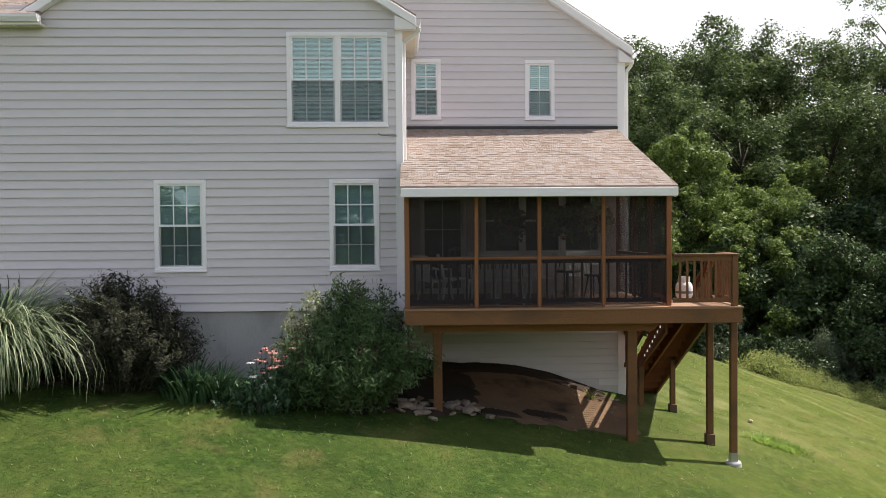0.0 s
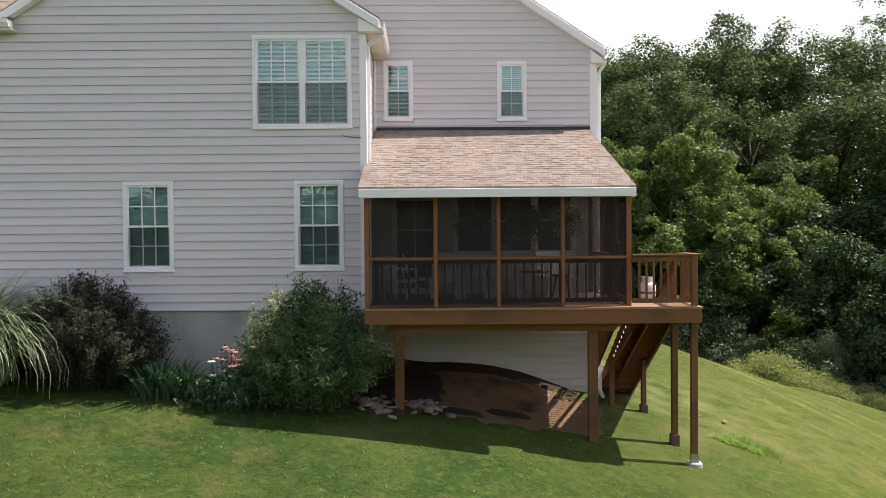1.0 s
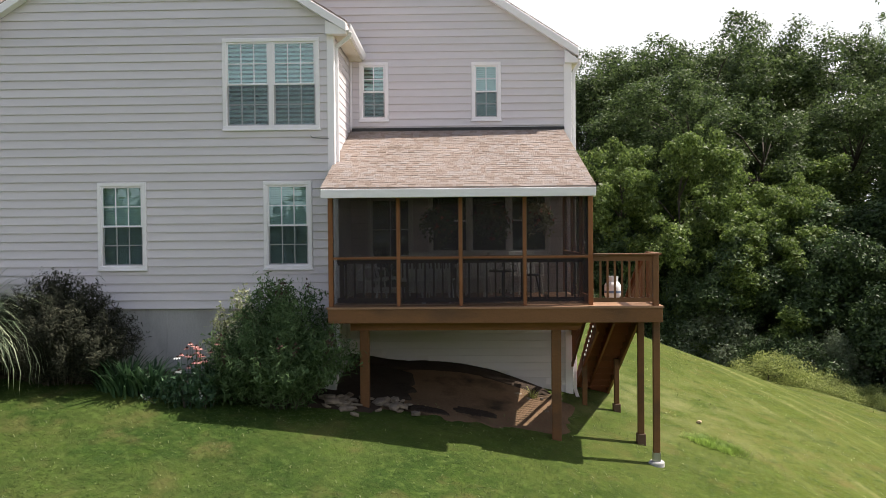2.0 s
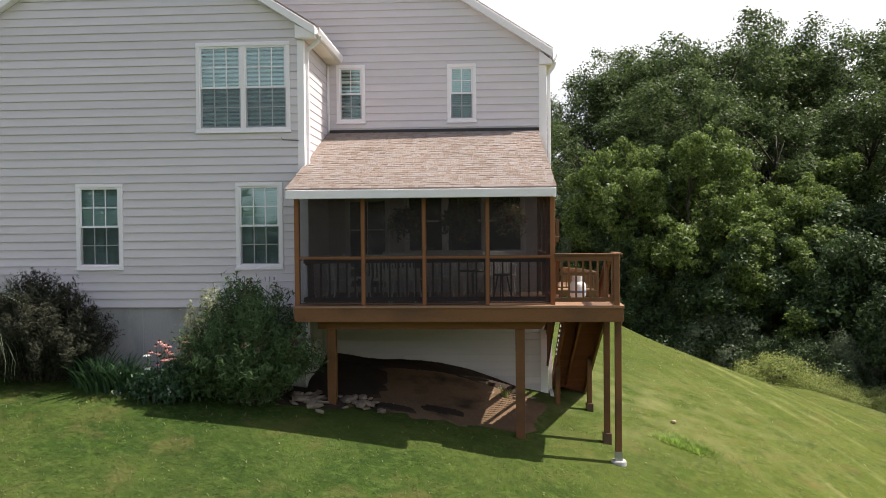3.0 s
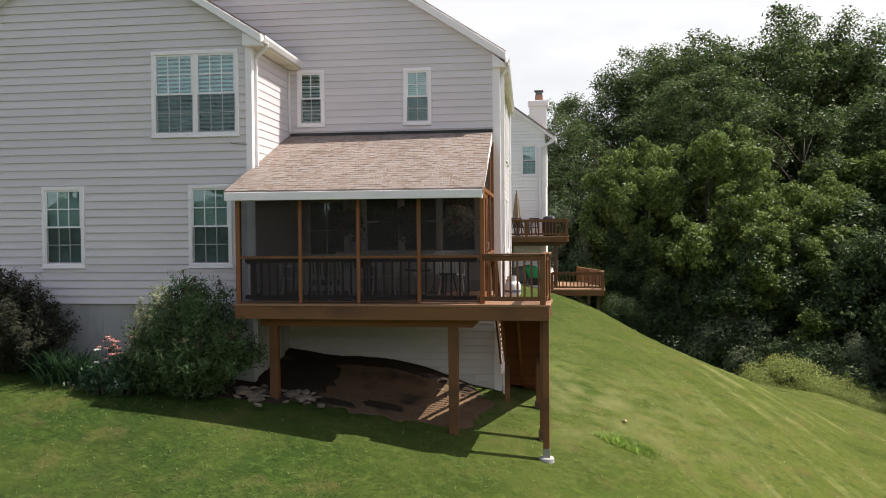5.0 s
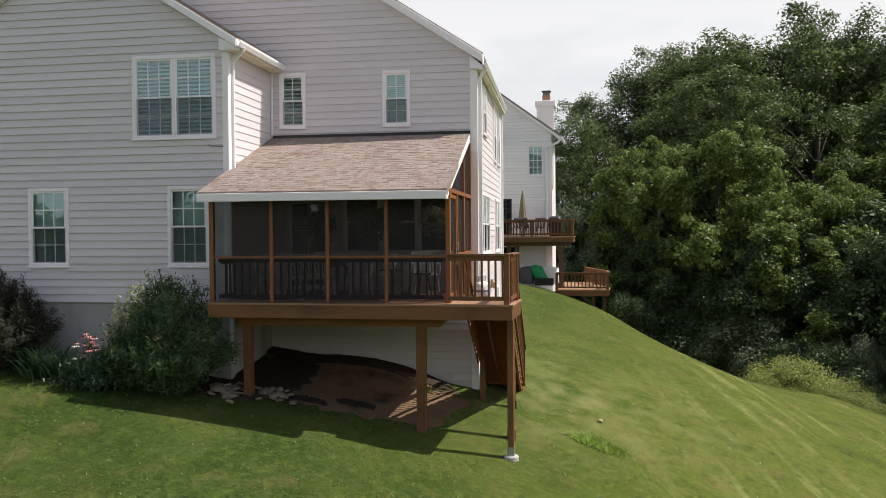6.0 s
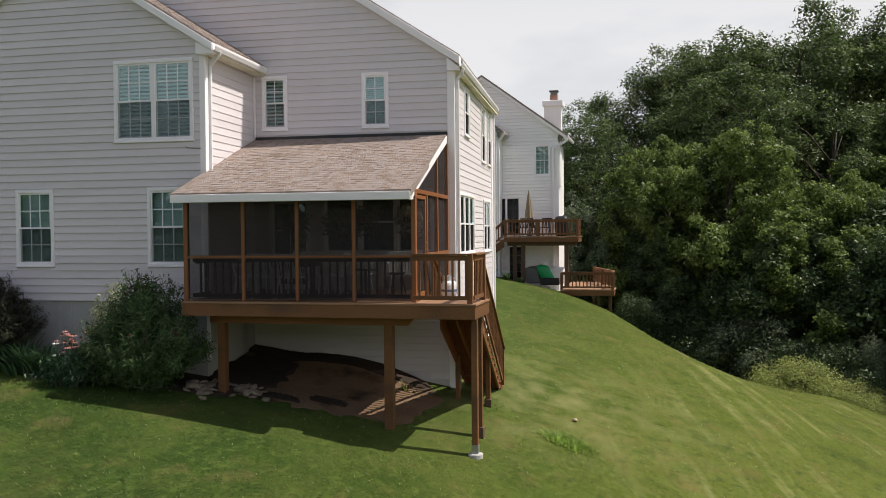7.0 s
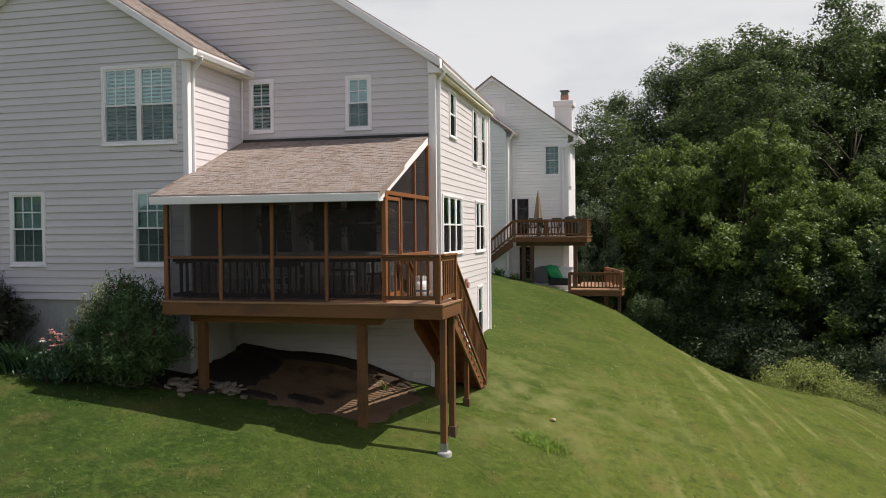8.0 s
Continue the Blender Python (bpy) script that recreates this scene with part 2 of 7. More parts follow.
def streaks(m, bright):
    """Adds pale mowing lines on the open slope, and dry and lush patches, to grass."""
    n, l = m.node_tree.nodes, m.node_tree.links
    base = [k for k in n["Principled BSDF"].inputs if k.name == "Base Color"][0].links[0].from_socket
    outs = list(base.links)
    co, sep = n.new("ShaderNodeTexCoord"), n.new("ShaderNodeSeparateXYZ")
    l.new(co.outputs["Object"], sep.inputs["Vector"])

    def cloud(size, turn, detail, a, b, top):
        mp, no, mr = n.new("ShaderNodeMapping"), n.new("ShaderNodeTexNoise"), n.new("ShaderNodeMapRange")
        mp.vector_type = "TEXTURE"
        mp.inputs["Rotation"].default_value, mp.inputs["Scale"].default_value = (0, 0, -turn), [1 / k for k in size]
        no.inputs["Scale"].default_value, no.inputs["Detail"].default_value = 1.0, detail
        mr.inputs["From Min"].default_value, mr.inputs["From Max"].default_value, mr.inputs["To Max"].default_value = a, b, top
        l.new(co.outputs["Object"], mp.inputs["Vector"])
        l.new(mp.outputs["Vector"], no.inputs["Vector"])
        l.new(no.outputs["Fac"], mr.inputs["Value"])
        return mr.outputs["Result"]

    def blend(fac, colour, src):
        mx = n.new("ShaderNodeMix")
        mx.data_type = "RGBA"
        mx.inputs[7].default_value = (*[c * bright for c in colour], 1)
        l.new(fac, mx.inputs[0])
        l.new(src, mx.inputs[6])
        return mx.outputs[2]

    slope = n.new("ShaderNodeMapRange")
    slope.inputs["From Min"].default_value, slope.inputs["From Max"].default_value = 7.0, 10.0
    l.new(sep.outputs["X"], slope.inputs["Value"])
    lines = n.new("ShaderNodeMath")
    lines.operation = "MULTIPLY"
    l.new(slope.outputs["Result"], lines.inputs[0])
    l.new(cloud((2.3, 0.05, 1), MOW, 4.0, 0.51, 0.65, 0.78), lines.inputs[1])
    yellow = n.new("ShaderNodeMapRange")
    yellow.inputs["From Min"].default_value, yellow.inputs["From Max"].default_value, yellow.inputs["To Max"].default_value = 4.0, 12.0, 0.45
    l.new(sep.outputs["X"], yellow.inputs["Value"])
    base = blend(yellow.outputs["Result"], (0.118, 0.138, 0.027), base)
    broken = n.new("ShaderNodeMath")
    broken.operation = "MULTIPLY"
    l.new(lines.outputs[0], broken.inputs[0])
    l.new(cloud((0.9, 0.5, 1), MOW, 4.0, 0.36, 0.56, 1.0), broken.inputs[1])
    col = blend(cloud((0.42, 0.42, 1), 2.9, 5.0, 0.42, 0.66, 0.55), (0.128, 0.142, 0.046), base)
    col = blend(broken.outputs[0], (0.23, 0.235, 0.125), col)
    col = blend(cloud((6.5, 6.5, 1), 0.3, 5.0, 0.52, 0.70, 0.55), (0.125, 0.170, 0.050), col)
    col = blend(cloud((9.0, 9.0, 1), 1.3, 5.0, 0.54, 0.70, 0.5), (0.030, 0.055, 0.013), col)
    col = blend(cloud((1.1, 1.1, 1), 0.4, 6.0, 0.56, 0.74, 0.75), (0.150, 0.125, 0.058), col)
    col = blend(cloud((3.6, 3.6, 1), 1.7, 6.0, 0.50, 0.74, 0.40), (0.130, 0.150, 0.050), col)
    col = blend(cloud((3.2, 3.2, 1), 2.7, 5.0, 0.55, 0.70, 0.6), (0.040, 0.072, 0.016), col)
    col = blend(cloud((2.1, 2.1, 1), 2.1, 5.0, 0.55, 0.70, 0.5), (0.085, 0.125, 0.028), col)
    col = blend(cloud((14.0, 14.0, 1), 1.1, 3.0, 0.66, 0.74, 0.6), (0.23, 0.25, 0.13), col)
    col = blend(cloud((0.8, 0.8, 1), 0.9, 4.0, 0.55, 0.75, 0.45), (0.036, 0.062, 0.014), col)
    worn = n.new("ShaderNodeVectorMath")
    worn.operation = "DISTANCE"
    worn.inputs[1].default_value = (5.6, 19.5, 0.0)
    flat = n.new("ShaderNodeCombineXYZ")
    l.new(sep.outputs["X"], flat.inputs["X"])
    l.new(sep.outputs["Y"], flat.inputs["Y"])
    l.new(flat.outputs["Vector"], worn.inputs[0])
    near = n.new("ShaderNodeMapRange")
    near.inputs["From Min"].default_value, near.inputs["From Max"].default_value = 5.0, 1.0
    l.new(worn.outputs["Value"], near.inputs["Value"])
    trodden = n.new("ShaderNodeMath")
    trodden.operation = "MULTIPLY"
    l.new(near.outputs["Result"], trodden.inputs[0])
    l.new(cloud((1.3, 1.3, 1), 0.8, 5.0, 0.40, 0.66, 0.75), trodden.inputs[1])
    col = blend(trodden.outputs[0], (0.20, 0.20, 0.11), col)
    # darker left for the house's shade, brighter right for glare as well as dryness
    warm = n.new("ShaderNodeMix")
    warm.data_type, warm.blend_type = "RGBA", "MULTIPLY"
    warm.inputs[0].default_value = 1.0
    dry = n.new("ShaderNodeMix")
    dry.data_type = "RGBA"
    dry.inputs[6].default_value, dry.inputs[7].default_value = (0.69, 0.77, 0.57, 1), (0.92, 0.92, 0.63, 1)
    across = n.new("ShaderNodeMapRange")
    across.inputs["From Min"].default_value, across.inputs["From Max"].default_value = 0.0, 8.0
    l.new(sep.outputs["X"], across.inputs["Value"])
    l.new(across.outputs["Result"], dry.inputs[0])
    l.new(dry.outputs[2], warm.inputs[7])
    l.new(col, warm.inputs[6])
    for k in outs:
        l.new(warm.outputs[2], k.to_socket)


MOW = radians(-11)  # the mowing lines' turn from the y axis


def lawn_material():
    """Mown grass: cool green to the left, darkened for shade, yellower and brighter up the dry slope, glare painted in,
    with mowing lines and worn patches.
    """
    m = material("lawn", (0.033, 0.064, 0.016), 0.9, 0.45, 0.9, 34.0, 0.6, 60.0, spec=0.1, hue=(0.048, 0.075, 0.020), stain=(0.115, 0.098, 0.048), stain_scale=1.15, stain_at=(0.61, 0.74))
    n, l = m.node_tree.nodes, m.node_tree.links
    bsdf = n["Principled BSDF"]
    src = bsdf.inputs["Base Color"].links[0].from_socket
    co = n.new("ShaderNodeTexCoord")

    def blend(fac, colour, base):
        mx = n.new("ShaderNodeMix")
        mx.data_type = "RGBA"
        mx.inputs[7].default_value = (*colour, 1)
        l.new(fac, mx.inputs[0])
        l.new(base, mx.inputs[6])
        return mx.outputs[2]

    def ranged(value, a, b, top):
        mr = n.new("ShaderNodeMapRange")
        mr.inputs["From Min"].default_value, mr.inputs["From Max"].default_value, mr.inputs["To Max"].default_value = a, b, top
        l.new(value, mr.inputs["Value"])
        return mr.outputs["Result"]

    def clouds(scale, turn, size, detail):
        mp, no = n.new("ShaderNodeMapping"), n.new("ShaderNodeTexNoise")
        mp.inputs["Rotation"].default_value = (0, 0, turn)
        mp.inputs["Scale"].default_value = size
        no.inputs["Scale"].default_value, no.inputs["Detail"].default_value = scale, detail
        l.new(co.outputs["Object"], mp.inputs["Vector"])
        l.new(mp.outputs["Vector"], no.inputs["Vector"])
        return no.outputs["Fac"]

    sep = n.new("ShaderNodeSeparateXYZ")
    l.new(co.outputs["Object"], sep.inputs["Vector"])
    col = blend(ranged(sep.outputs["X"], 0.5, 9.0, 0.75), (0.080, 0.104, 0.020), src)
    col = blend(ranged(clouds(2.6, 0.0, (1, 1, 1), 6.0), 0.5, 0.75, 0.55), (0.078, 0.120, 0.022), col)
    col = blend(ranged(clouds(5.5, 0.7, (1, 1, 1), 4.0), 0.54, 0.72, 0.4), (0.042, 0.064, 0.016), col)
    l.new(col, bsdf.inputs["Base Color"])
    streaks(m, 1.0)
    return m


# ---- materials ----
M_SIDING = material("grey vinyl siding", (0.685, 0.640, 0.670), 0.55, 0.05, 0.5, 7.0, 0.06, 25.0, stretch=(0.5, 0.5, 2.0), per="object", per_amount=0.035, stain=(0.56, 0.53, 0.52), stain_scale=0.35, stain_at=(0.58, 0.95))
M_SIDING_PALE = material("pale vinyl siding", (0.87, 0.86, 0.875), 0.55, 0.05, 0.4, 6.0, 0.05, 20.0, per="island", per_amount=0.03)
M_TRIM = material("white painted trim", (0.90, 0.865, 0.895), 0.45, 0.04, 1.2, 20.0, 0.05, 40.0, stain=(0.62, 0.60, 0.57), stain_scale=1.2, stain_at=(0.62, 0.9))
M_SOFFIT = material("cream soffit", (0.72, 0.66, 0.52), 0.6, 0.08, 2.0, 15.0, 0.05, stain=(0.45, 0.34, 0.18), stain_scale=1.1, stain_at=(0.6, 0.85))
M_CONCRETE = material("poured concrete", (0.42, 0.41, 0.40), 0.9, 0.14, 1.2, 30.0, 0.3, 50.0, stain=(0.27, 0.26, 0.25), stain_scale=1.4, stretch=(1, 1, 0.45))
M_SHINGLE = material("tan asphalt shingle", (0.365, 0.280, 0.238), 0.95, 0.20, 1.3, 120.0, 0.6, 220.0, per="island", per_amount=0.36, hue=(0.225, 0.197, 0.186), spec=0.2)
M_SHINGLE_P = material("tan asphalt shingle piece", (0.365, 0.280, 0.238), 0.95, 0.20, 1.3, 120.0, 0.6, 220.0, per="object", per_amount=0.36, hue=(0.225, 0.197, 0.186), spec=0.2)
M_DECK = material("brown stained deck wood", (0.165, 0.073, 0.028), 0.65, 0.28, 1.4, 34.0, 0.3, 40.0, stretch=(0.5, 0.5, 0.9), per="object", per_amount=0.14, stain=(0.070, 0.038, 0.022), stain_scale=1.6, stain_at=(0.52, 0.74))
# deck wood with the porch's inner shade put into its colour
M_RAIL_IN = material("porch-shaded rail wood", (0.050, 0.028, 0.017), 0.7, 0.2, 1.4, 30.0, 0.2, 40.0, per="object", per_amount=0.12)
M_DECK_OLD = material("weathered brown deck wood", (0.105, 0.060, 0.038), 0.7, 0.2, 1.4, 30.0, 0.25, 40.0, per="object", per_amount=0.12)
M_CEDAR = material("cedar stained frame wood", (0.245, 0.093, 0.033), 0.5, 0.15, 2.0, 30.0, 0.12, 40.0, per="object", per_amount=0.08)
M_STAIR = material("red brown stair wood", (0.185, 0.050, 0.018), 0.6, 0.2, 1.6, 30.0, 0.2, 40.0, per="object", per_amount=0.14)
M_BOARD = material("brown deck boards", (0.30, 0.17, 0.10), 0.65, 0.15, 1.0, 25.0, 0.2, 40.0, stretch=(0.2, 1, 1), per="object", per_amount=0.12)
M_SCREEN = screen_material("dark insect screen", (0.046, 0.040, 0.043), 0.45)
M_SCREEN_FINE = screen_material("window insect screen", (0.03, 0.035, 0.035), 0.20)
M_SCREEN_FULL = screen_material("full window screen", (0.022, 0.022, 0.024), 0.72)
M_GLASS = glass_material("window glass", (0.84, 0.93, 0.93), 0.008)
M_BLIND = material("white blind slats", (0.60, 0.64, 0.64), 0.5, 0.05, 2.0, 20.0, 0.0)
# near-black colour stands in for unlit rooms behind the panes
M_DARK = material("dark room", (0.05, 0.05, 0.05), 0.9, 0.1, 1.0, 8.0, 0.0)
M_METAL = material("white aluminium", (0.81, 0.79, 0.81), 0.32, 0.04, 1.5, 30.0, 0.03, 40.0, spec=0.5)
M_GALV = material("galvanised steel", (0.42, 0.43, 0.44), 0.4, 0.1, 4.0, 60.0, 0.1, metal=0.8)
# its dark blotches are widened to deepen the shade under the deck
M_DIRT = material("bare soil", (0.165, 0.106, 0.066), 0.95, 0.3, 1.6, 18.0, 0.8, 26.0, stain=(0.040, 0.031, 0.023), stain_scale=1.1, stain_at=(0.50, 0.66), spec=0.1)
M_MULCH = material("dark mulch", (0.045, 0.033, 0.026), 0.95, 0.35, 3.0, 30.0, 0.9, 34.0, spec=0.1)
# dark soil, made blacker to carry part of the deck's shade
M_DARK_SOIL = material("dark soil with shade included", (0.042, 0.032, 0.025), 0.95, 0.35, 2.0, 22.0, 0.8, 30.0, spec=0.1)
M_STONE = material("field stone", (0.30, 0.245, 0.195), 0.9, 0.4, 6.0, 24.0, 0.6, 20.0, per="object", per_amount=0.45, hue=(0.135, 0.105, 0.08))
M_ROCK = material("pale tan stone", (0.48, 0.37, 0.25), 0.9, 0.2, 8.0, 30.0, 0.5, 30.0)
M_BARK = material("bark", (0.075, 0.062, 0.05), 0.95, 0.3, 2.0, 14.0, 0.8, 18.0, stretch=(1, 1, 0.25))
M_PINE = leaf_material("dark bronze needles", (0.034, 0.040, 0.026), (0.056, 0.055, 0.038), 0.15, 0.85, 0.1)
M_BUSH = leaf_material("grey green leaves", (0.064, 0.114, 0.046), (0.122, 0.180, 0.082), 0.38, 0.75, 0.08, each=0.32)
M_VARI = leaf_material("pale variegated leaves", (0.20, 0.24, 0.11), (0.44, 0.44, 0.29), 0.3)
M_REED = leaf_material("striped reed leaves", (0.085, 0.145, 0.070), (0.36, 0.40, 0.26), 0.35)
M_IRIS = leaf_material("blue green iris leaves", (0.034, 0.088, 0.042), (0.075, 0.130, 0.062), 0.25)
M_OAK = leaf_material("woodland leaves", (0.052, 0.087, 0.029), (0.118, 0.164, 0.052), 0.45, 0.5, 0.4)
# the woodland leaf colour darkened by hand for shade low in the wood
M_OAK_SHADE = leaf_material("woodland leaves darkened for shade", (0.040, 0.074, 0.028), (0.084, 0.128, 0.046), 0.35, 0.5, 0.4)
M_LOCUST = leaf_material("yellow green leaves", (0.096, 0.155, 0.035), (0.180, 0.238, 0.062), 0.48, 0.5, 0.4)
M_SILVER = leaf_material("silvery leaves", (0.20, 0.235, 0.155), (0.085, 0.12, 0.06), 0.35)
M_WEED = leaf_material("pale weed leaves", (0.27, 0.33, 0.085), (0.37, 0.40, 0.15), 0.5)
M_TUFT = leaf_material("long grass blades", (0.20, 0.32, 0.055), (0.30, 0.40, 0.10), 0.6)
M_BLADE = leaf_material("grass blades", (0.050, 0.088, 0.020), (0.082, 0.116, 0.030), 0.2, each=0.34)
streaks(M_BLADE, 1.1)
M_PINK = leaf_material("coral petals", (0.52, 0.17, 0.16), (0.62, 0.33, 0.30), 0.3)
M_WHITE_FL = leaf_material("white petals", (0.8, 0.8, 0.78), (0.7, 0.72, 0.7), 0.3)
M_RED_FL = leaf_material("red petals", (0.32, 0.03, 0.035), (0.45, 0.10, 0.07), 0.3)
M_CONE = material("dark flower centres", (0.05, 0.025, 0.018), 0.9, 0.2)
M_WHITE = material("white furniture paint", (0.84, 0.84, 0.83), 0.4, 0.05, 2.0, 20.0, 0.03)
M_TANK = material("white tank paint", (0.80, 0.81, 0.83), 0.35, 0.05, 3.0, 20.0, 0.02)
M_BLUE = material("blue label", (0.14, 0.19, 0.30), 0.4, 0.05)
M_BLACK = material("black plastic", (0.02, 0.02, 0.022), 0.4, 0.1)
M_CANVAS = material("tan umbrella cloth", (0.26, 0.20, 0.13), 0.85, 0.12, 4.0, 40.0, 0.1)
M_BRICK = material("clay flue", (0.34, 0.19, 0.14), 0.85, 0.15, 4.0, 30.0, 0.3)
M_GREEN = material("green plastic sheet", (0.02, 0.36, 0.12), 0.35, 0.12, 3.0, 20.0, 0.1)
M_TARP = material("grey grill cover", (0.16, 0.16, 0.155), 0.7, 0.15, 3.0, 20.0, 0.2)
M_LAWN = lawn_material()
# its glow stands in for sunlight through gaps in the stairs
M_GAP_DOT = material("glowing gap dot", (0.9, 0.88, 0.8), 0.3, 0.02)
M_GAP_DOT.node_tree.nodes["Principled BSDF"].inputs["Emission Color"].default_value = (1.0, 0.93, 0.8, 1)
M_GAP_DOT.node_tree.nodes["Principled BSDF"].inputs["Emission Strength"].default_value = 0.35

# ---- ground ----
def ground_z(x, y):
    """Height of the sloping lawn: a smooth hillside that drops past its crest towards the woods."""
    u, v = np.clip(x, -10.0, 19.0) / 10, (np.clip(y, 0.0, 46.0) - 15) / 10
    z = 1.0039 - 1.4448 * u + 1.3139 * v - 0.6048 * u * u - 0.6689 * u * v - 0.3275 * v * v + 0.3098 * u * u * v - 0.0848 * u * v * v
    s = np.maximum((x - 11.0) * 0.876 + (y - 29.6) * 0.483, 0.0)
    near = np.clip((15.0 - x) / 5.0, 0.0, 1.0)
    z = z - 0.22 * np.minimum(s, 7.0) * near * (s / (s + 0.6))
    z = z + 0.62 * np.exp(-((x - 4.9) / 3.6) ** 2 - ((y - 39.0) / 5.0) ** 2)
    far = np.clip((y - 46.0) / 400.0, 0.0, 1.0)
    return z - 2.0 * far


def ground_at(x, y):
    return float(ground_z(np.float64(x), np.float64(y)))


def span(*bits):
    out = []
    for a, b, n in bits:
        out += list(np.linspace(a, b, n, endpoint=False))
    return np.array(out + [bits[-1][1]])


gx = span((-900, -60, 12), (-60, -14, 14), (-14, 22, 120), (22, 60, 20), (60, 900, 12))
gy = span((-900, -40, 12), (-40, 2, 14), (2, 48, 150), (48, 100, 16), (100, 1500, 14))
X, Y = np.meshgrid(gx, gy)
Z = ground_z(X, Y)
nx, ny = len(gx), len(gy)
idx = np.arange(nx * ny).reshape(ny, nx)
quads = np.stack([idx[:-1, :-1], idx[:-1, 1:], idx[1:, 1:], idx[1:, :-1]], -1).reshape(-1, 4)
tagged(new("ground", fast_mesh("ground", np.stack([X, Y, Z], -1).reshape(-1, 3), quads, M_LAWN, True)), "green mown lawn sloping down the hillside with dry patches", "lawn", kind="structure")


def draped(name, centre, radius, mat, lift, label, category, seed, rough=0.12, rings=14, around=72, mound=None):
    """A patch of other ground that lies on the lawn, with an uneven edge. radius: function of the angle."""
    rnd = random.Random(seed)
    edge = [1 + rnd.uniform(-rough, rough) for _ in range(around)]
    edge = [(edge[k - 1] + 2 * edge[k] + edge[(k + 1) % around]) / 4 for k in range(around)]
    g = Geo()
    verts = []
    for i in range(rings + 1):
        for k in range(around):
            a = k * math.tau / around
            r = radius(a) * edge[k] * (0.02 + 0.98 * i / rings)
            x, y = centre[0] + r * math.cos(a), centre[1] + r * math.sin(a)
            low = -0.03 if i == rings else lift + (0.012 if lift > 0.01 else 0.006) * rnd.random()
            verts.append((x, y, ground_at(x, y) + low + (mound(x, y) if mound else 0)))
    faces = [(i * around + k, (i + 1) * around + k, (i + 1) * around + (k + 1) % around, i * around + (k + 1) % around) for i in range(rings) for k in range(around)]
    g.add(verts, faces + [tuple(range(around))])
    return solid(name, g, mat, label, category, kind="structure", smooth=True)


def boxy(a, b, k=4.0):
    """Radius of a rounded rectangle with half sides a, b; a lower k is rounder."""
    return lambda t: 1.0 / ((abs(math.cos(t)) / a) ** k + (abs(math.sin(t)) / b) ** k) ** (1 / k)


draped("soil_patch", (1.55, 16.85), boxy(2.5, 1.75, 2.6), M_DIRT, 0.002, "bare reddish soil under the deck", "bare soil", 3, 0.14, 18, 90,
       lambda x, y: 0.16 * max(0.0, 1 - ((x - 1.7) / 1.45) ** 2) * max(0.0, min(1.0, (y - 16.6) / 1.2)))
draped("dark_soil_strip", (1.15, 17.98), boxy(2.3, 0.30), M_MULCH, 0.06, "dark soil edge along the wall under the deck", "bare soil", 5, 0.10, mound=lambda x, y: 0.16 * max(0.0, 1 - ((x - 1.7) / 1.45) ** 2) * max(0.0, min(1.0, (y - 17.5) / 0.45)))
# mulch-dark soil beside the wing, with shade painted in
draped("dark_soil_patch", (-0.1, 16.4), boxy(0.75, 1.2), M_DARK_SOIL, 0.05, "dark mulchy soil with painted shade by the wing", "bare soil", 6, 0.2)
draped("dark_soil_patch", (1.9, 15.75), boxy(0.42, 0.16, 2.2), M_DARK_SOIL, 0.03, "loose dark soil at the lawn's edge under the deck", "bare soil", 8, 0.3)
draped("dark_soil_patch", (0.95, 15.45), boxy(0.5, 0.14, 2.2), M_DARK_SOIL, 0.03, "loose dark soil at the lawn's edge under the deck", "bare soil", 9, 0.3)
draped("mulch_bed", (-4.3, 15.25), boxy(4.9, 0.62), M_MULCH, 0.035, "dark mulched flower bed along the wall", "flower bed", 4, 0.1)

# ---- house shell ----
WING_Y, MAIN_Y, MAIN_X, WING_X = 15.6, 18.27, 3.95, -0.75
COURSE, SIDING_Z = 0.1627, 2.82
BACK_Y = 25.45


def front(plane):
    return lambda u, d, z: (u, plane - d, z)


def side(x, y, turn):
    """A long wall through (x, y) that turns inwards by turn metres a metre; u is its y."""
    n = 1 / math.hypot(1, turn)
    return lambda u, d, z: (x - (u - y) * turn + d * n, u + d * turn * n, z)


SKEW = 0.065
MAIN_SIDE = side(MAIN_X, MAIN_Y, SKEW)
WING_SIDE = side(WING_X, WING_Y, 0.052)


def side_x(y):
    return MAIN_X - (y - MAIN_Y) * SKEW


def wing_y(x):
    return WING_Y + WING_LIE[0] * (x - WING_LIE[1])


def free_spans(lo, hi, cuts):
    """The stretches of lo..hi outside the cuts."""
    out, at = [], lo
    for a, b in sorted(cuts):
        if a > at:
            out.append((at, min(a, hi)))
        at = max(at, b)
    if at < hi:
        out.append((at, hi))
    return [(a, b) for a, b in out if b - a > 0.01]


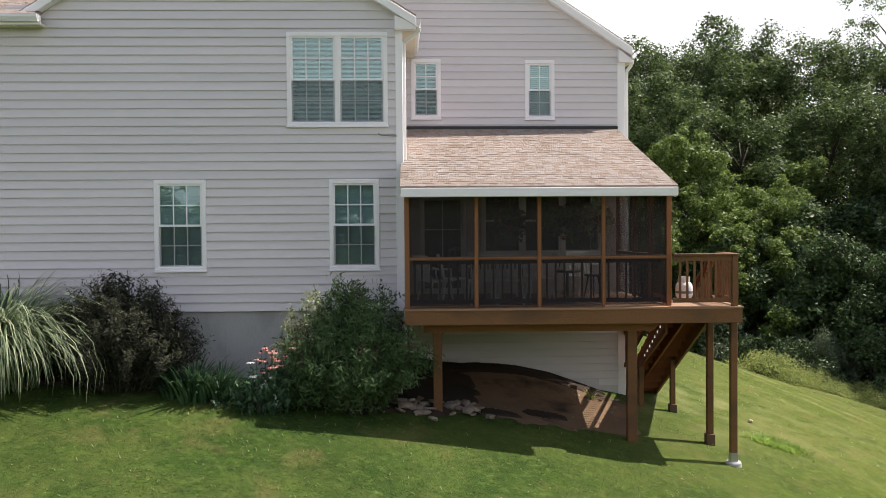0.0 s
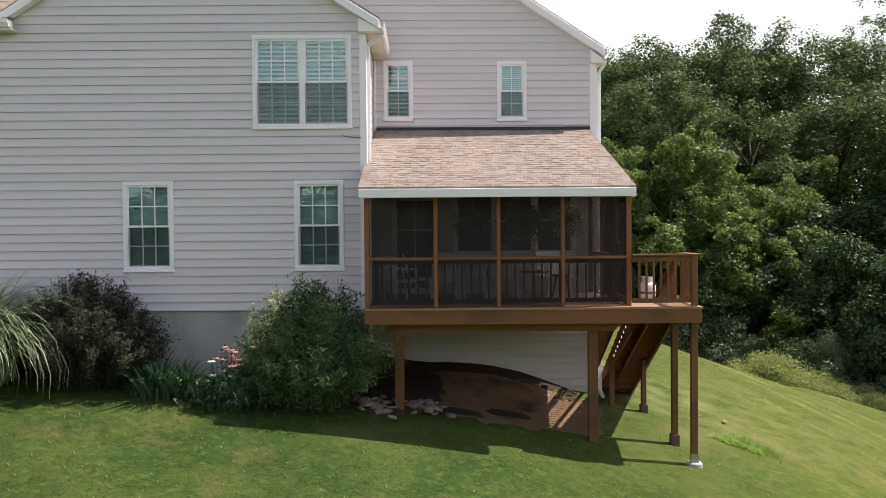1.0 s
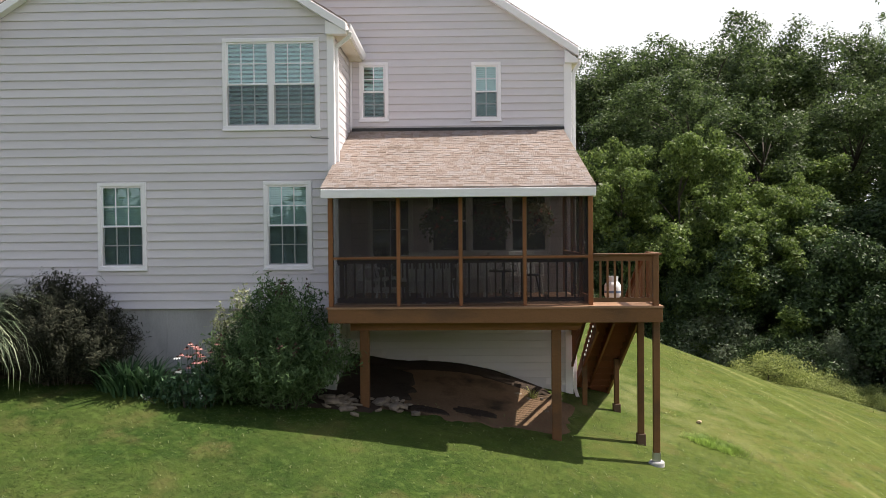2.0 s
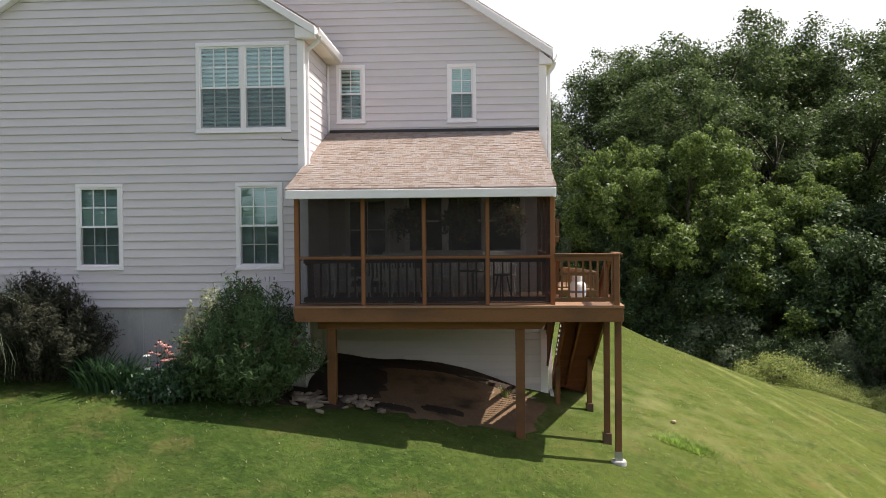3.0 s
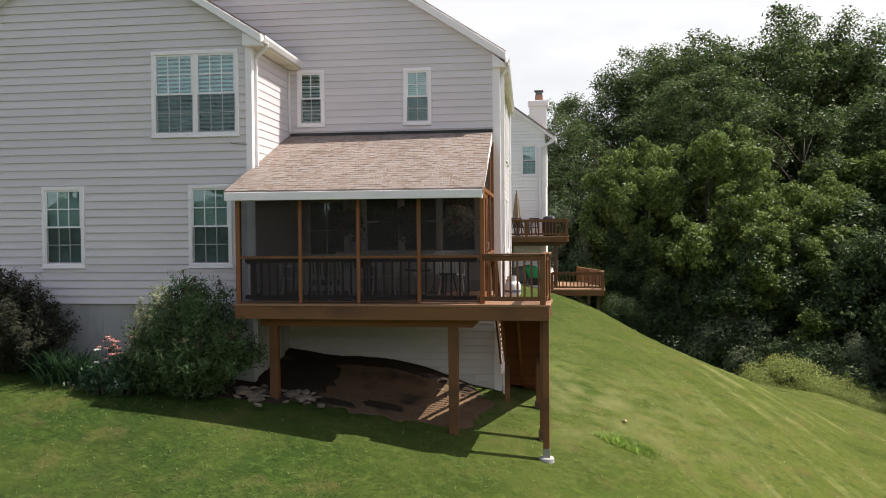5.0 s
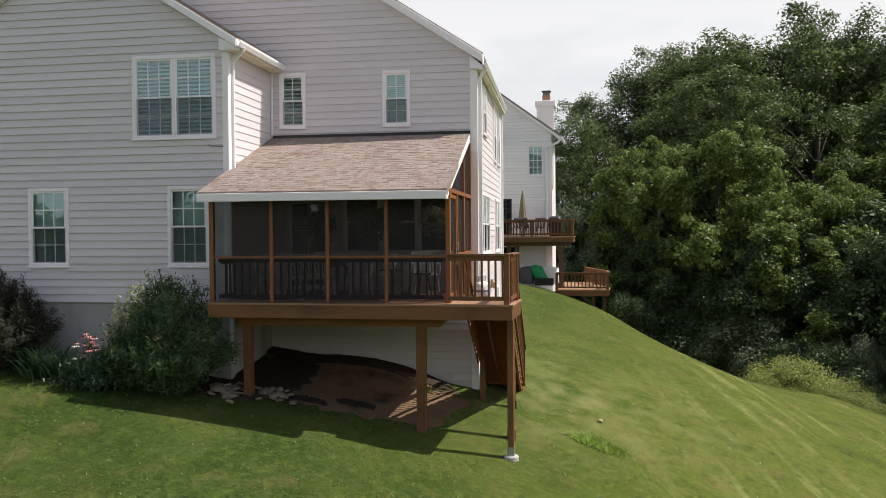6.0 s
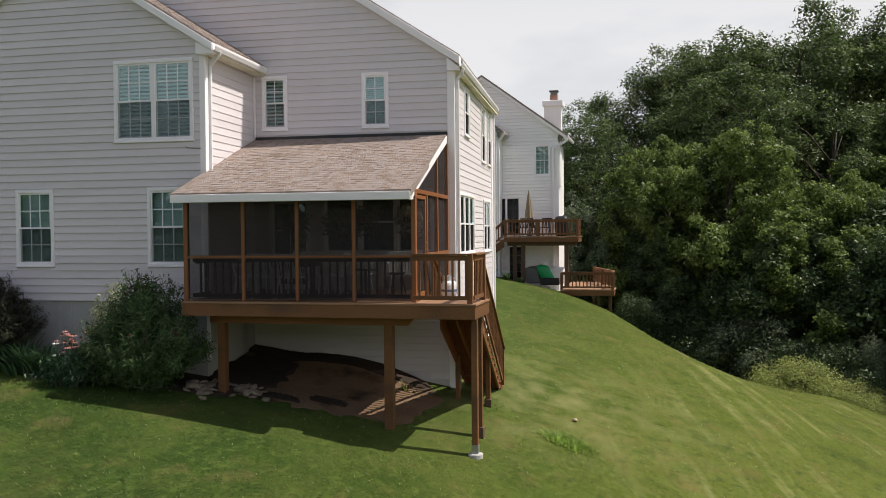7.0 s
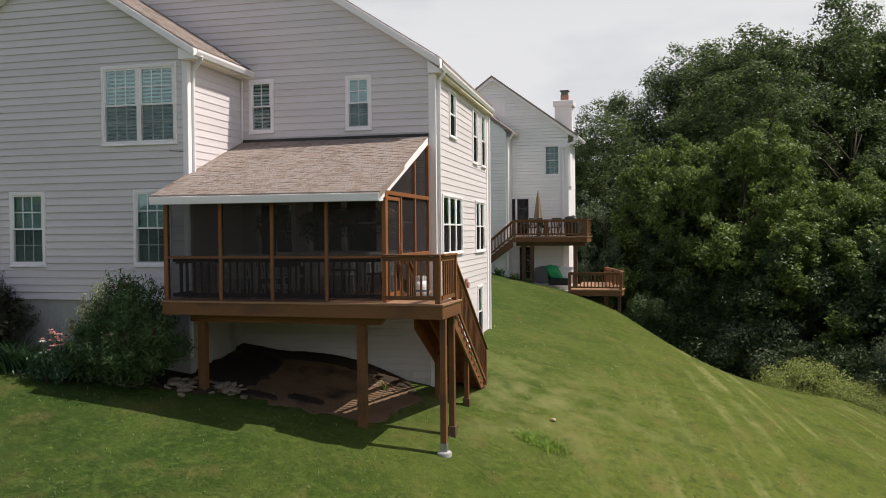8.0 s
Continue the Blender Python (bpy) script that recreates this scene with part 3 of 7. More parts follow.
def sided_wall(name, mapper, left, right, z0, z1, holes, label, core_from, mat=None, pieces=True, thick=0.16, edge=lambda u: -99.0, lip=0.028):
    """A wall with lapped siding boards. left and right: functions of height. holes: (u0, u1, z0, z1). edge: lowest height of siding along the wall."""
    mat = mat or M_SIDING
    levels = sorted({core_from, z1} | {h for o in holes for h in o[2:] if core_from < h < z1} | set(np.arange(math.ceil(z0), z1, 0.5)))
    core = Geo(mapper)
    for a, b in zip(levels, levels[1:]):
        cuts = [(o[0], o[1]) for o in holes if o[2] < b - 1e-4 and o[3] > a + 1e-4]
        for p, q in free_spans(left(a), right(a), cuts):
            pl = left(b) if p == left(a) else p
            qr = right(b) if q == right(a) else q
            if qr > pl:
                core.hexa([(p, -thick, a), (q, -thick, a), (q, 0, a), (p, 0, a)], [(pl, -thick, b), (qr, -thick, b), (qr, 0, b), (pl, 0, b)])
    wall = solid(name, core, mat, label, "house wall", kind="structure")
    joined = Geo(mapper)
    n0, n1 = math.floor((z0 - SIDING_Z) / COURSE), math.ceil((z1 - SIDING_Z) / COURSE)
    for i in range(n0, n1):
        a, b = SIDING_Z + i * COURSE, min(SIDING_Z + (i + 1) * COURSE, z1)
        if b - a < 0.02:
            continue
        cuts = []
        part_cut = []
        for o in holes:
            if o[2] < b - 0.01 and o[3] > a + 0.01:
                part_cut.append(o)
                cuts.append((o[0], o[1]))
        for p, q in free_spans(left(a), right(a), cuts):
            if b <= edge((p + q) / 2) and q - p < 1.2:
                continue
            while q - p > 0.15 and edge(p) > a + 0.06:
                p += 0.1
            while q - p > 0.15 and edge(q) > a + 0.06:
                q -= 0.1
            if q - p < 0.16 and edge(p) > a:
                continue
            pl = left(b) if p == left(a) else p
            qr = right(b) if q == right(a) else q
            if qr <= pl:
                continue
            g = Geo(mapper) if pieces else joined
            g.add([(p, 0.001, a), (q, 0.001, a), (q, lip, a), (p, lip, a), (p, lip + 0.003, a + 0.012), (q, lip + 0.003, a + 0.012), (pl, 0.001, b), (qr, 0.001, b), (qr, 0.006, b), (pl, 0.006, b)],
                  [(3, 2, 1, 0), (2, 3, 4, 5), (5, 4, 9, 8), (6, 7, 8, 9), (0, 1, 7, 6), (0, 6, 9, 4, 3), (1, 2, 5, 8, 7)])
            if pieces:
                part("siding_board", g, mat, wall)
        # short boards above and below a hole that cuts a course
        for o in part_cut:
            if o[3] < b - 0.015 and o[2] < a:
                g = Geo(mapper) if pieces else joined
                g.hexa([(o[0], 0.001, o[3]), (o[1], 0.001, o[3]), (o[1], 0.016, o[3]), (o[0], 0.016, o[3])], [(o[0], 0.001, b), (o[1], 0.001, b), (o[1], 0.006, b), (o[0], 0.006, b)])
                if pieces:
                    part("siding_board", g, mat, wall)
            if o[2] > a + 0.015 and o[3] > b:
                g = Geo(mapper) if pieces else joined
                g.hexa([(o[0], 0.001, a), (o[1], 0.001, a), (o[1], 0.022, a), (o[0], 0.022, a)], [(o[0], 0.001, o[2]), (o[1], 0.001, o[2]), (o[1], 0.012, o[2]), (o[0], 0.012, o[2])])
                if pieces:
                    part("siding_board", g, mat, wall)
    if not pieces:
        tagged(part("siding_boards", joined, mat, wall), kind="stuff")
    return wall


def window(number, mapper, u0, u1, z0, z1, units=1, grid=(3, 2), blinds=True, label="white double-hung window with blinds drawn", fine=True, casing=0.075, single=False, screened=False, slat=0.042):
    """A double-hung window of one or more units, set in its hole: casing, sashes, glazing bars, glass, screen and blind."""
    at = mapper((u0 + u1) / 2, 0, z0)
    w = thing("window_%d" % number, at, label, "window", kind="structure")
    g = Geo(mapper)
    o = 0.045
    g.box((u0, -0.01, z1 - casing), (u1, o, z1)).box((u0, -0.01, z0), (u1, o, z0 + casing * 0.8))
    g.box((u0, -0.01, z0 + casing * 0.8), (u0 + casing, o, z1 - casing)).box((u1 - casing, -0.01, z0 + casing * 0.8), (u1, o, z1 - casing))
    part("window_frame", g, M_TRIM, w, bevel=0.006 if fine else 0.0)
    part("window_sill", Geo(mapper).box((u0 - 0.015, 0.0, z0 - 0.035), (u1 + 0.015, o + 0.02, z0 - 0.001)), M_TRIM, w, bevel=0.005 if fine else 0.0)
    a, b = u0 + casing, u1 - casing
    za, zb = z0 + casing * 0.8, z1 - casing
    mull = 0.085
    width = (b - a - mull * (units - 1)) / units
    for k in range(units):
        p = a + k * (width + mull)
        q = p + width
        if k:
            part("mullion", Geo(mapper).box((p - mull, -0.01, za), (p, 0.035, zb)), M_TRIM, w, bevel=0.005 if fine else 0.0)
        zm = (za + zb) / 2
        for top in (True, False):
            s0, s1 = (zm - 0.02, zb) if top else (za, zm + 0.025)
            if single:
                if top:
                    continue
                s0, s1 = za, zb
            d0, d1 = (0.0, 0.022) if top else (-0.03, -0.002)
            r = 0.034
            ring = Geo(mapper)
            ring.box((p, d0, s1 - r), (q, d1, s1)).box((p, d0, s0), (q, d1, s0 + r)).box((p, d0, s0 + r), (p + r, d1, s1 - r)).box((q - r, d0, s0 + r), (q, d1, s1 - r))
            sash = part("sash", ring, M_TRIM, w)
            dm = (d0 + d1) / 2
            pane = part("pane", Geo(mapper).box((p + r - 0.004, dm - 0.003, s0 + r - 0.004), (q - r + 0.004, dm + 0.003, s1 - r + 0.004)), M_GLASS, sash)
            pane.visible_shadow = False
            bars = Geo(mapper)
            for c in range(1, grid[0]):
                u = p + r + (q - p - 2 * r) * c / grid[0]
                bars.box((u - 0.010, dm + 0.0035, s0 + r), (u + 0.010, dm + 0.0085, s1 - r))
            for c in range(1, grid[1]):
                z = s0 + r + (s1 - s0 - 2 * r) * c / grid[1]
                bars.box((p + r, dm + 0.004, z - 0.010), (q - r, dm + 0.0095, z + 0.010))
            if bars.v:
                part("glazing_bars", bars, M_TRIM, sash)
            if not top and fine and blinds:
                part("insect_screen", Geo(mapper).box((p + 0.01, 0.006, s0 + 0.012), (q - 0.01, 0.008, zm - 0.02)), M_SCREEN_FINE, w)
        if screened:
            part("insect_screen", Geo(mapper).box((p + 0.005, 0.002, za + 0.005), (q - 0.005, 0.004, zb - 0.005 if single else zm - 0.022)), M_SCREEN if single else M_SCREEN_FULL, w)
        if blinds:
            g = Geo(mapper)
            n = max(6, int((zb - za) / (slat if fine else 0.12)))
            h = (zb - za) / n
            s0 = 0.45 if slat < 0.06 else 0.27
            for i in range(n):
                z = za + (i + 0.5) * h
                g.hexa([(p, -0.105, z + h * s0), (q, -0.105, z + h * s0), (q, -0.075, z - h * s0), (p, -0.075, z - h * s0)],
                       [(p, -0.104, z + h * s0 + 0.003), (q, -0.104, z + h * s0 + 0.003), (q, -0.074, z - h * s0 + 0.003), (p, -0.074, z - h * s0 + 0.003)])
            part("blind", g, M_BLIND, w, "white horizontal blind")
    return w


def hole(u0, u1, z0, z1):
    return (u0 + 0.03, u1 - 0.03, z0 + 0.03, z1 - 0.03)


# garden wing: gable towards the lawn
Geo.lie = WING_LIE
WING_L, WING_MID, SLOPE = -7.4, -4.075, 0.63
WING_EAVE = 8.27
wing_holes = [(-2.844, -0.995, 6.237, 7.955), (-5.292, -4.349, 3.588, 5.252), (-2.091, -1.165, 3.585, 5.245)]
sided_wall("wall_wing", front(WING_Y), lambda z: -13.0 if z < 8.15 else max(-13.0, WING_L + (z - WING_EAVE) / SLOPE + 0.05), lambda z: WING_X - max(0, z - WING_EAVE) / SLOPE,
           SIDING_Z, 10.3, [hole(*h) for h in wing_holes], "grey lapped siding wall with a gable", SIDING_Z)
solid("foundation", Geo().box((-13.0, WING_Y + 0.03, -0.5), (WING_X - 0.02, WING_Y + 0.25, SIDING_Z)), M_CONCRETE, "stained grey concrete foundation wall", "foundation", kind="structure")
for x in (-6.1, -4.02, -3.05, -1.9):
    solid("foundation_joint", Geo().box((x, WING_Y + 0.018, 0.3), (x + 0.022, WING_Y + 0.0295, SIDING_Z - 0.03)), M_CONCRETE, "narrow form joint standing proud of the concrete", "joint", kind="structure")
window(1, front(WING_Y), *wing_holes[0], units=2, slat=0.082)
window(2, front(WING_Y), *wing_holes[1])
window(3, front(WING_Y), *wing_holes[2])
sided_wall("wall_wing_side", WING_SIDE, lambda z: WING_Y + 0.16, lambda z: MAIN_Y, SIDING_Z, 8.2, [], "grey lapped siding side wall of the wing", SIDING_Z, lip=0.015)
solid("foundation_side", Geo(WING_SIDE).box((WING_Y + 0.26, -0.25, -0.5), (MAIN_Y - 0.01, -0.03, SIDING_Z)), M_CONCRETE, "shaded concrete foundation under the wing side", "foundation", kind="structure")

# main block: gable towards the lawn, long wall towards the hill
Geo.lie = MAIN_LIE
MAIN_EAVE, MAIN_SLOPE, MAIN_MID = 8.20, 0.65, -1.6
main_holes = [(-0.652, -0.015, 6.70, 7.97), (1.80, 2.442, 6.69, 7.952), (0.83, 3.50, 3.75, 5.25), (-0.50, 0.50, 2.95, 5.05)]


def grade(u):
    return ground_at(u, MAIN_Y) + 0.14


sided_wall("wall_main", front(MAIN_Y), lambda z: WING_X - 0.16 if z < 8.2 else -5.5, lambda z: MAIN_X - max(0, z - MAIN_EAVE) / MAIN_SLOPE, 0.5, 11.8,
           [hole(*h) for h in main_holes], "grey lapped siding wall with a gable above the porch", -0.3, edge=grade)
window(4, front(MAIN_Y), *main_holes[0], grid=(2, 2), slat=0.082)
window(5, front(MAIN_Y), *main_holes[1], grid=(2, 2))
window(6, front(MAIN_Y), *main_holes[2], units=3, grid=(1, 1), blinds=False, label="white triple window facing the screened porch")
window(7, front(MAIN_Y), *main_holes[3], units=1, grid=(2, 3), blinds=False, label="white glazed patio door behind the porch screens", single=True)
side_holes = [(19.79, 20.57, 6.64, 7.81), (22.97, 23.72, 6.23, 7.80), (24.35, 25.08, 6.23, 7.80), (18.92, 21.34, 3.72, 5.18), (23.30, 24.78, 3.68, 5.17), (23.57, 24.37, 1.12, 2.67)]
sided_wall("wall_side", MAIN_SIDE, lambda z: MAIN_Y + 0.16, lambda z: BACK_Y, 0.5, 8.2, [hole(*h) for h in side_holes], "grey lapped siding long wall in sunlight", -0.3,
           edge=lambda u: ground_at(MAIN_X, u) + 0.1, lip=0.015)
for i, (h, units, gr) in enumerate(zip(side_holes, (1, 1, 1, 3, 2, 1), ((1, 1),) * 6)):
    window(8 + i, MAIN_SIDE, *h, units=units, grid=gr, blinds=False, label="white sash window with dark screens in a sunlit wall", casing=0.06, screened=True)
g = Geo()
g.box((-13.0, BACK_Y - 0.16, -1), (side_x(BACK_Y) - 0.16, BACK_Y, 8.2))
g.at = WING_LIE
g.box((-13.2, WING_Y, -1), (-13.0, BACK_Y, 8.2))
solid("wall_back", g, M_SIDING, "plain grey back wall closing the house", "house wall", kind="structure")
g = Geo()
for z in (2.72, 5.55):
    g.at = WING_LIE
    g.box((-12.9, WING_Y + 0.2, z), (WING_X - 0.2, BACK_Y - 0.2, z + 0.12))
    g.at = MAIN_LIE
    g.box((WING_X - 0.2, MAIN_Y + 0.2, z), (MAIN_X - 0.5, BACK_Y - 0.2, z + 0.12))
solid("floor", g, M_DARK, "near-black floors added to stand for unlit rooms", "floor", kind="structure")
g = Geo()
for x in (0.65, 1.7):
    g.box((x, MAIN_Y + 0.3, 0), (x + 0.1, BACK_Y - 0.2, 8.1))
g.box((WING_X - 0.2, 19.6, 0), (MAIN_X - 0.5, 19.7, 8.1)).box((WING_X - 0.2, MAIN_Y + 0.2, 8.1), (MAIN_X - 0.5, BACK_Y - 0.2, 8.16))
g.at = WING_LIE
g.box((-3.4, WING_Y + 0.3, 0), (-3.3, BACK_Y - 0.2, 8.1))
g.box((-12.9, 19.6, 0), (WING_X - 0.2, 19.7, 8.1)).box((-12.9, WING_Y + 0.2, 8.1), (WING_X - 0.2, BACK_Y - 0.2, 8.16))
solid("wall_inner", g, M_DARK, "near-black partition walls added behind the windows", "inner wall", kind="structure")


# ---- roofs ----
def lerp(p, q, k):
    return Vector(p) * (1 - k) + Vector(q) * k


def shingled(owner, bl, br, tl, tr, seed, as_parts=0, course=0.135, tab=0.125):
    """Lays overlapping shingle tabs on a sloping plane; the first as_parts courses are pieces of their own, the rest one joined part."""
    rnd = random.Random(seed)
    bl, br, tl, tr = (Vector((p[0], p[1] + Geo.lie[0] * (p[0] - Geo.lie[1]), p[2])) for p in (bl, br, tl, tr))
    normal = (br - bl).cross(tl - bl).normalized()
    rows = int((tl - bl).length / course)
    rest = Geo(plain=True)
    up = (tl - bl).normalized()
    along = (br - bl).normalized()
    unit = [(0, 0, 0.003), (1, 0, 0.003), (1, 1, 0.002), (0, 1, 0.002), (0, 0, 0.008), (1, 0, 0.008), (1, 1, 0.005), (0, 1, 0.005)]
    faces = [(3, 2, 1, 0), (4, 5, 6, 7), (0, 1, 5, 4), (1, 2, 6, 5), (2, 3, 7, 6), (3, 0, 4, 7)]
    shared = Geo(plain=True).add(unit, faces).mesh("shingle", M_SHINGLE_P)
    for i in range(rows + 1):
        k = min(1.0, i * course / (tl - bl).length)
        p, q = lerp(bl, tl, k), lerp(br, tr, k)
        length = (q - p).dot(along)
        at = -rnd.random() * tab
        height = min(course + 0.02, max(0.03, (1 - k) * (tl - bl).length))
        while at < length - 0.01:
            w = tab * rnd.choice((0.45, 0.7, 1.0, 1.0, 1.25))
            a, b = max(at, 0.0), min(at + w, length)
            at += w
            if b - a < 0.02:
                continue
            low = p + along * a + up * rnd.uniform(-0.006, 0.006)
            thickness = rnd.choice((0.9, 1.0, 1.5))
            if i < as_parts:
                ob = part("shingle", shared, M_SHINGLE_P, owner)
                m = Matrix.Identity(4)
                for r in range(3):
                    m[r][0], m[r][1], m[r][2], m[r][3] = along[r] * (b - a - 0.004), up[r] * height, normal[r] * thickness, low[r]
                ob.matrix_basis = m
            else:
                rest.add([low + along * (x * (b - a - 0.004)) + up * (y * height) + normal * (z * thickness) for x, y, z in unit], faces)
    tagged(part("shingles", rest, M_SHINGLE, owner), kind="stuff")


def gable_roof(name, x_mid, half, z_eave, slope, y0, y1, label, thick=0.10, shift=0.0):
    """A ridge along y, with two slopes that reach half metres either way; z_eave is at the outer lower edge."""
    zr = z_eave + half * slope
    g = Geo()
    for s in (-1, 1):
        e = [(x_mid + s * half, z_eave), (x_mid, zr), (x_mid, zr - thick), (x_mid + s * half, z_eave - thick)]
        low = [(x, y0, z) for x, z in e]
        high = [(x + shift, y1, z) for x, z in e]
        g.prism(low, high) if s < 0 else g.prism(high, low)
    return solid(name, g, M_SHINGLE, label, "roof", kind="structure")


Geo.lie = WING_LIE
wing_roof = gable_roof("roof_wing", WING_MID, 3.62, 8.222, SLOPE, WING_Y - 0.20, 19.5, "tan shingled gable roof of the wing", shift=-0.21)
shingled(wing_roof, (WING_MID + 3.62, WING_Y - 0.2, 8.222), (WING_MID + 3.475, MAIN_Y, 8.222), (WING_MID, WING_Y - 0.2, 8.222 + 3.62 * SLOPE), (WING_MID - 0.145, MAIN_Y, 8.222 + 3.62 * SLOPE), 5)
Geo.lie = MAIN_LIE
main_half = MAIN_X + 0.18 - MAIN_MID
main_roof = gable_roof("roof_main", MAIN_MID, main_half, 8.25, MAIN_SLOPE, MAIN_Y - 0.14, BACK_Y + 0.35, "tan shingled gable roof of the main house", shift=-0.54)
Geo.lie = WING_LIE
left_roof_z = 8.215
left_roof = solid("roof_left", Geo().prism([(-13.2, 15.28, left_roof_z - 0.08), (-13.2, 15.28, left_roof_z), (-13.2, 20.0, left_roof_z + 2.3), (-13.2, 20.0, left_roof_z + 2.2)][::-1],
                                          [(-7.25, 15.28, left_roof_z - 0.08), (-7.25, 15.28, left_roof_z), (-7.25, 20.0, left_roof_z + 2.3), (-7.25, 20.0, left_roof_z + 2.2)][::-1]),
                  M_SHINGLE, "tan shingled lower roof beside the wing gable", "roof", kind="structure")
shingled(left_roof, (-10.0, 15.27, left_roof_z), (-7.25, 15.27, left_roof_z), (-10.0, 17.2, left_roof_z + 0.94), (-7.25, 17.2, left_roof_z + 0.94), 6)


def rake(name, x_low, z_low, x_high, z_high, y, label, depth=0.17, out=0.06):
    """The white board along a gable's sloping edge, with its returned end at the eave."""
    g = Geo()
    s = [(x_low, z_low - depth), (x_low, z_low), (x_high, z_high), (x_high, z_high - depth)]
    if x_low < x_high:
        s = s[::-1]
    g.prism([(x, y - out, z) for x, z in s][::-1], [(x, y + 0.12, z) for x, z in s][::-1])
    return solid(name, g, M_TRIM, label, "gable trim", kind="structure", bevel=0.006)


rake("trim_wing_right", WING_MID + 3.62, 8.192, WING_MID, 8.192 + 3.62 * SLOPE, WING_Y - 0.155, "white rake board along the wing gable")
rake("trim_wing_left", WING_MID - 3.62, 8.192, WING_MID, 8.192 + 3.62 * SLOPE, WING_Y - 0.155, "white rake board along the wing gable")
Geo.lie = MAIN_LIE
rake("trim_main_right", MAIN_X + 0.18, 8.217, MAIN_MID, 8.217 + main_half * MAIN_SLOPE, MAIN_Y - 0.10, "white rake board along the main gable", 0.19, 0.06)
# boxed eave ends, soffits, corner boards
Geo.lie = WING_LIE
solid("trim_wing_return", Geo().hexa([(WING_X - 0.10, WING_Y - 0.17, 7.98), (-0.455, WING_Y - 0.17, 7.98), (-0.455, WING_Y + 0.0, 7.98), (WING_X - 0.10, WING_Y + 0.0, 7.98)],
                                     [(WING_X - 0.10, WING_Y - 0.17, 8.24), (-0.47, WING_Y - 0.17, 8.07), (-0.47, WING_Y + 0.0, 8.07), (WING_X - 0.10, WING_Y + 0.0, 8.24)]), M_TRIM, "white boxed eave end", "gable trim", kind="structure", bevel=0.006)
Geo.lie = MAIN_LIE
solid("trim_main_return", Geo().hexa([(MAIN_X - 0.12, MAIN_Y - 0.12, 7.90), (MAIN_X + 0.17, MAIN_Y - 0.12, 7.90), (MAIN_X + 0.17, MAIN_Y, 7.90), (MAIN_X - 0.12, MAIN_Y, 7.90)],
                                     [(MAIN_X - 0.12, MAIN_Y - 0.12, 8.19), (MAIN_X + 0.16, MAIN_Y - 0.12, 7.98), (MAIN_X + 0.16, MAIN_Y, 7.98), (MAIN_X - 0.12, MAIN_Y, 8.19)]), M_TRIM, "white boxed eave end", "gable trim", kind="structure", bevel=0.006)
Geo.lie = WING_LIE
solid("soffit_wing", Geo(WING_SIDE).box((WING_Y + 0.002, 0.03, 7.985), (MAIN_Y - 0.03, 0.29, 8.03)), M_SOFFIT, "weathered cream soffit under the wing eave", "soffit", kind="structure")
solid("soffit_left", Geo().box((-13.0, 15.34, 8.035), (-7.20, WING_Y - 0.03, 8.08)), M_SOFFIT, "cream soffit under the lower eave", "soffit", kind="structure")
Geo.lie = MAIN_LIE
solid("soffit_main", Geo(MAIN_SIDE).box((MAIN_Y + 0.002, 0.035, 7.90), (BACK_Y + 0.3, 0.17, 7.95)), M_SOFFIT, "cream soffit under the main eave", "soffit", kind="structure")


def corner_board(name, x0, x1, y0, y1, z0, z1):
    return solid(name, Geo().box((x0, y0, z0), (x1, y1, z1)), M_TRIM, "white corner board of the siding", "corner board", kind="structure", bevel=0.005)


Geo.lie = WING_LIE
corner_board("trim_wing_corner", WING_X - 0.10, WING_X + 0.012, WING_Y - 0.034, WING_Y - 0.003, SIDING_Z - 0.02, 7.98)
corner_board("trim_wing_corner_side", WING_X + 0.002, WING_X + 0.034, WING_Y - 0.034, WING_Y + 0.10, SIDING_Z - 0.02, 7.98)
Geo.lie = MAIN_LIE
corner_board("trim_main_corner", MAIN_X - 0.135, MAIN_X + 0.012, MAIN_Y - 0.034, MAIN_Y - 0.003, 0.45, 7.90)
corner_board("trim_main_corner_side", MAIN_X + 0.002, MAIN_X + 0.036, MAIN_Y - 0.034, MAIN_Y + 0.10, 0.45, 7.90)
corner_board("trim_back_corner", side_x(BACK_Y) + 0.004, side_x(BACK_Y) + 0.04, BACK_Y - 0.12, BACK_Y + 0.03, 0.9, 7.90)
corner_board("trim_inner_corner", WING_X - 0.105, WING_X - 0.06, MAIN_Y - 0.06, MAIN_Y - 0.026, 6.5, 7.98)


def gutter(name, p, q, outward, label, z):
    """An aluminium gutter with a rolled lip, along p-q (x, y), open at the top."""
    p, q, o = Vector((*p, z)), Vector((*q, z)), Vector((*outward, 0))
    prof = [(0.0, 0.0), (0.0, -0.13), (0.06, -0.13), (0.095, -0.05), (0.095, 0.0), (0.083, 0.0), (0.083, -0.045), (0.055, -0.115), (0.012, -0.115), (0.012, 0.0)]
    ring = lambda c: [c + o * a + Vector((0, 0, b)) for a, b in prof]
    g = Geo()
    a, b = ring(p), ring(q)
    if (q - p).cross(o).z < 0:
        a, b = b, a
    g.prism(a, b)
    return solid(name, g, M_METAL, label, "gutter", kind="structure")


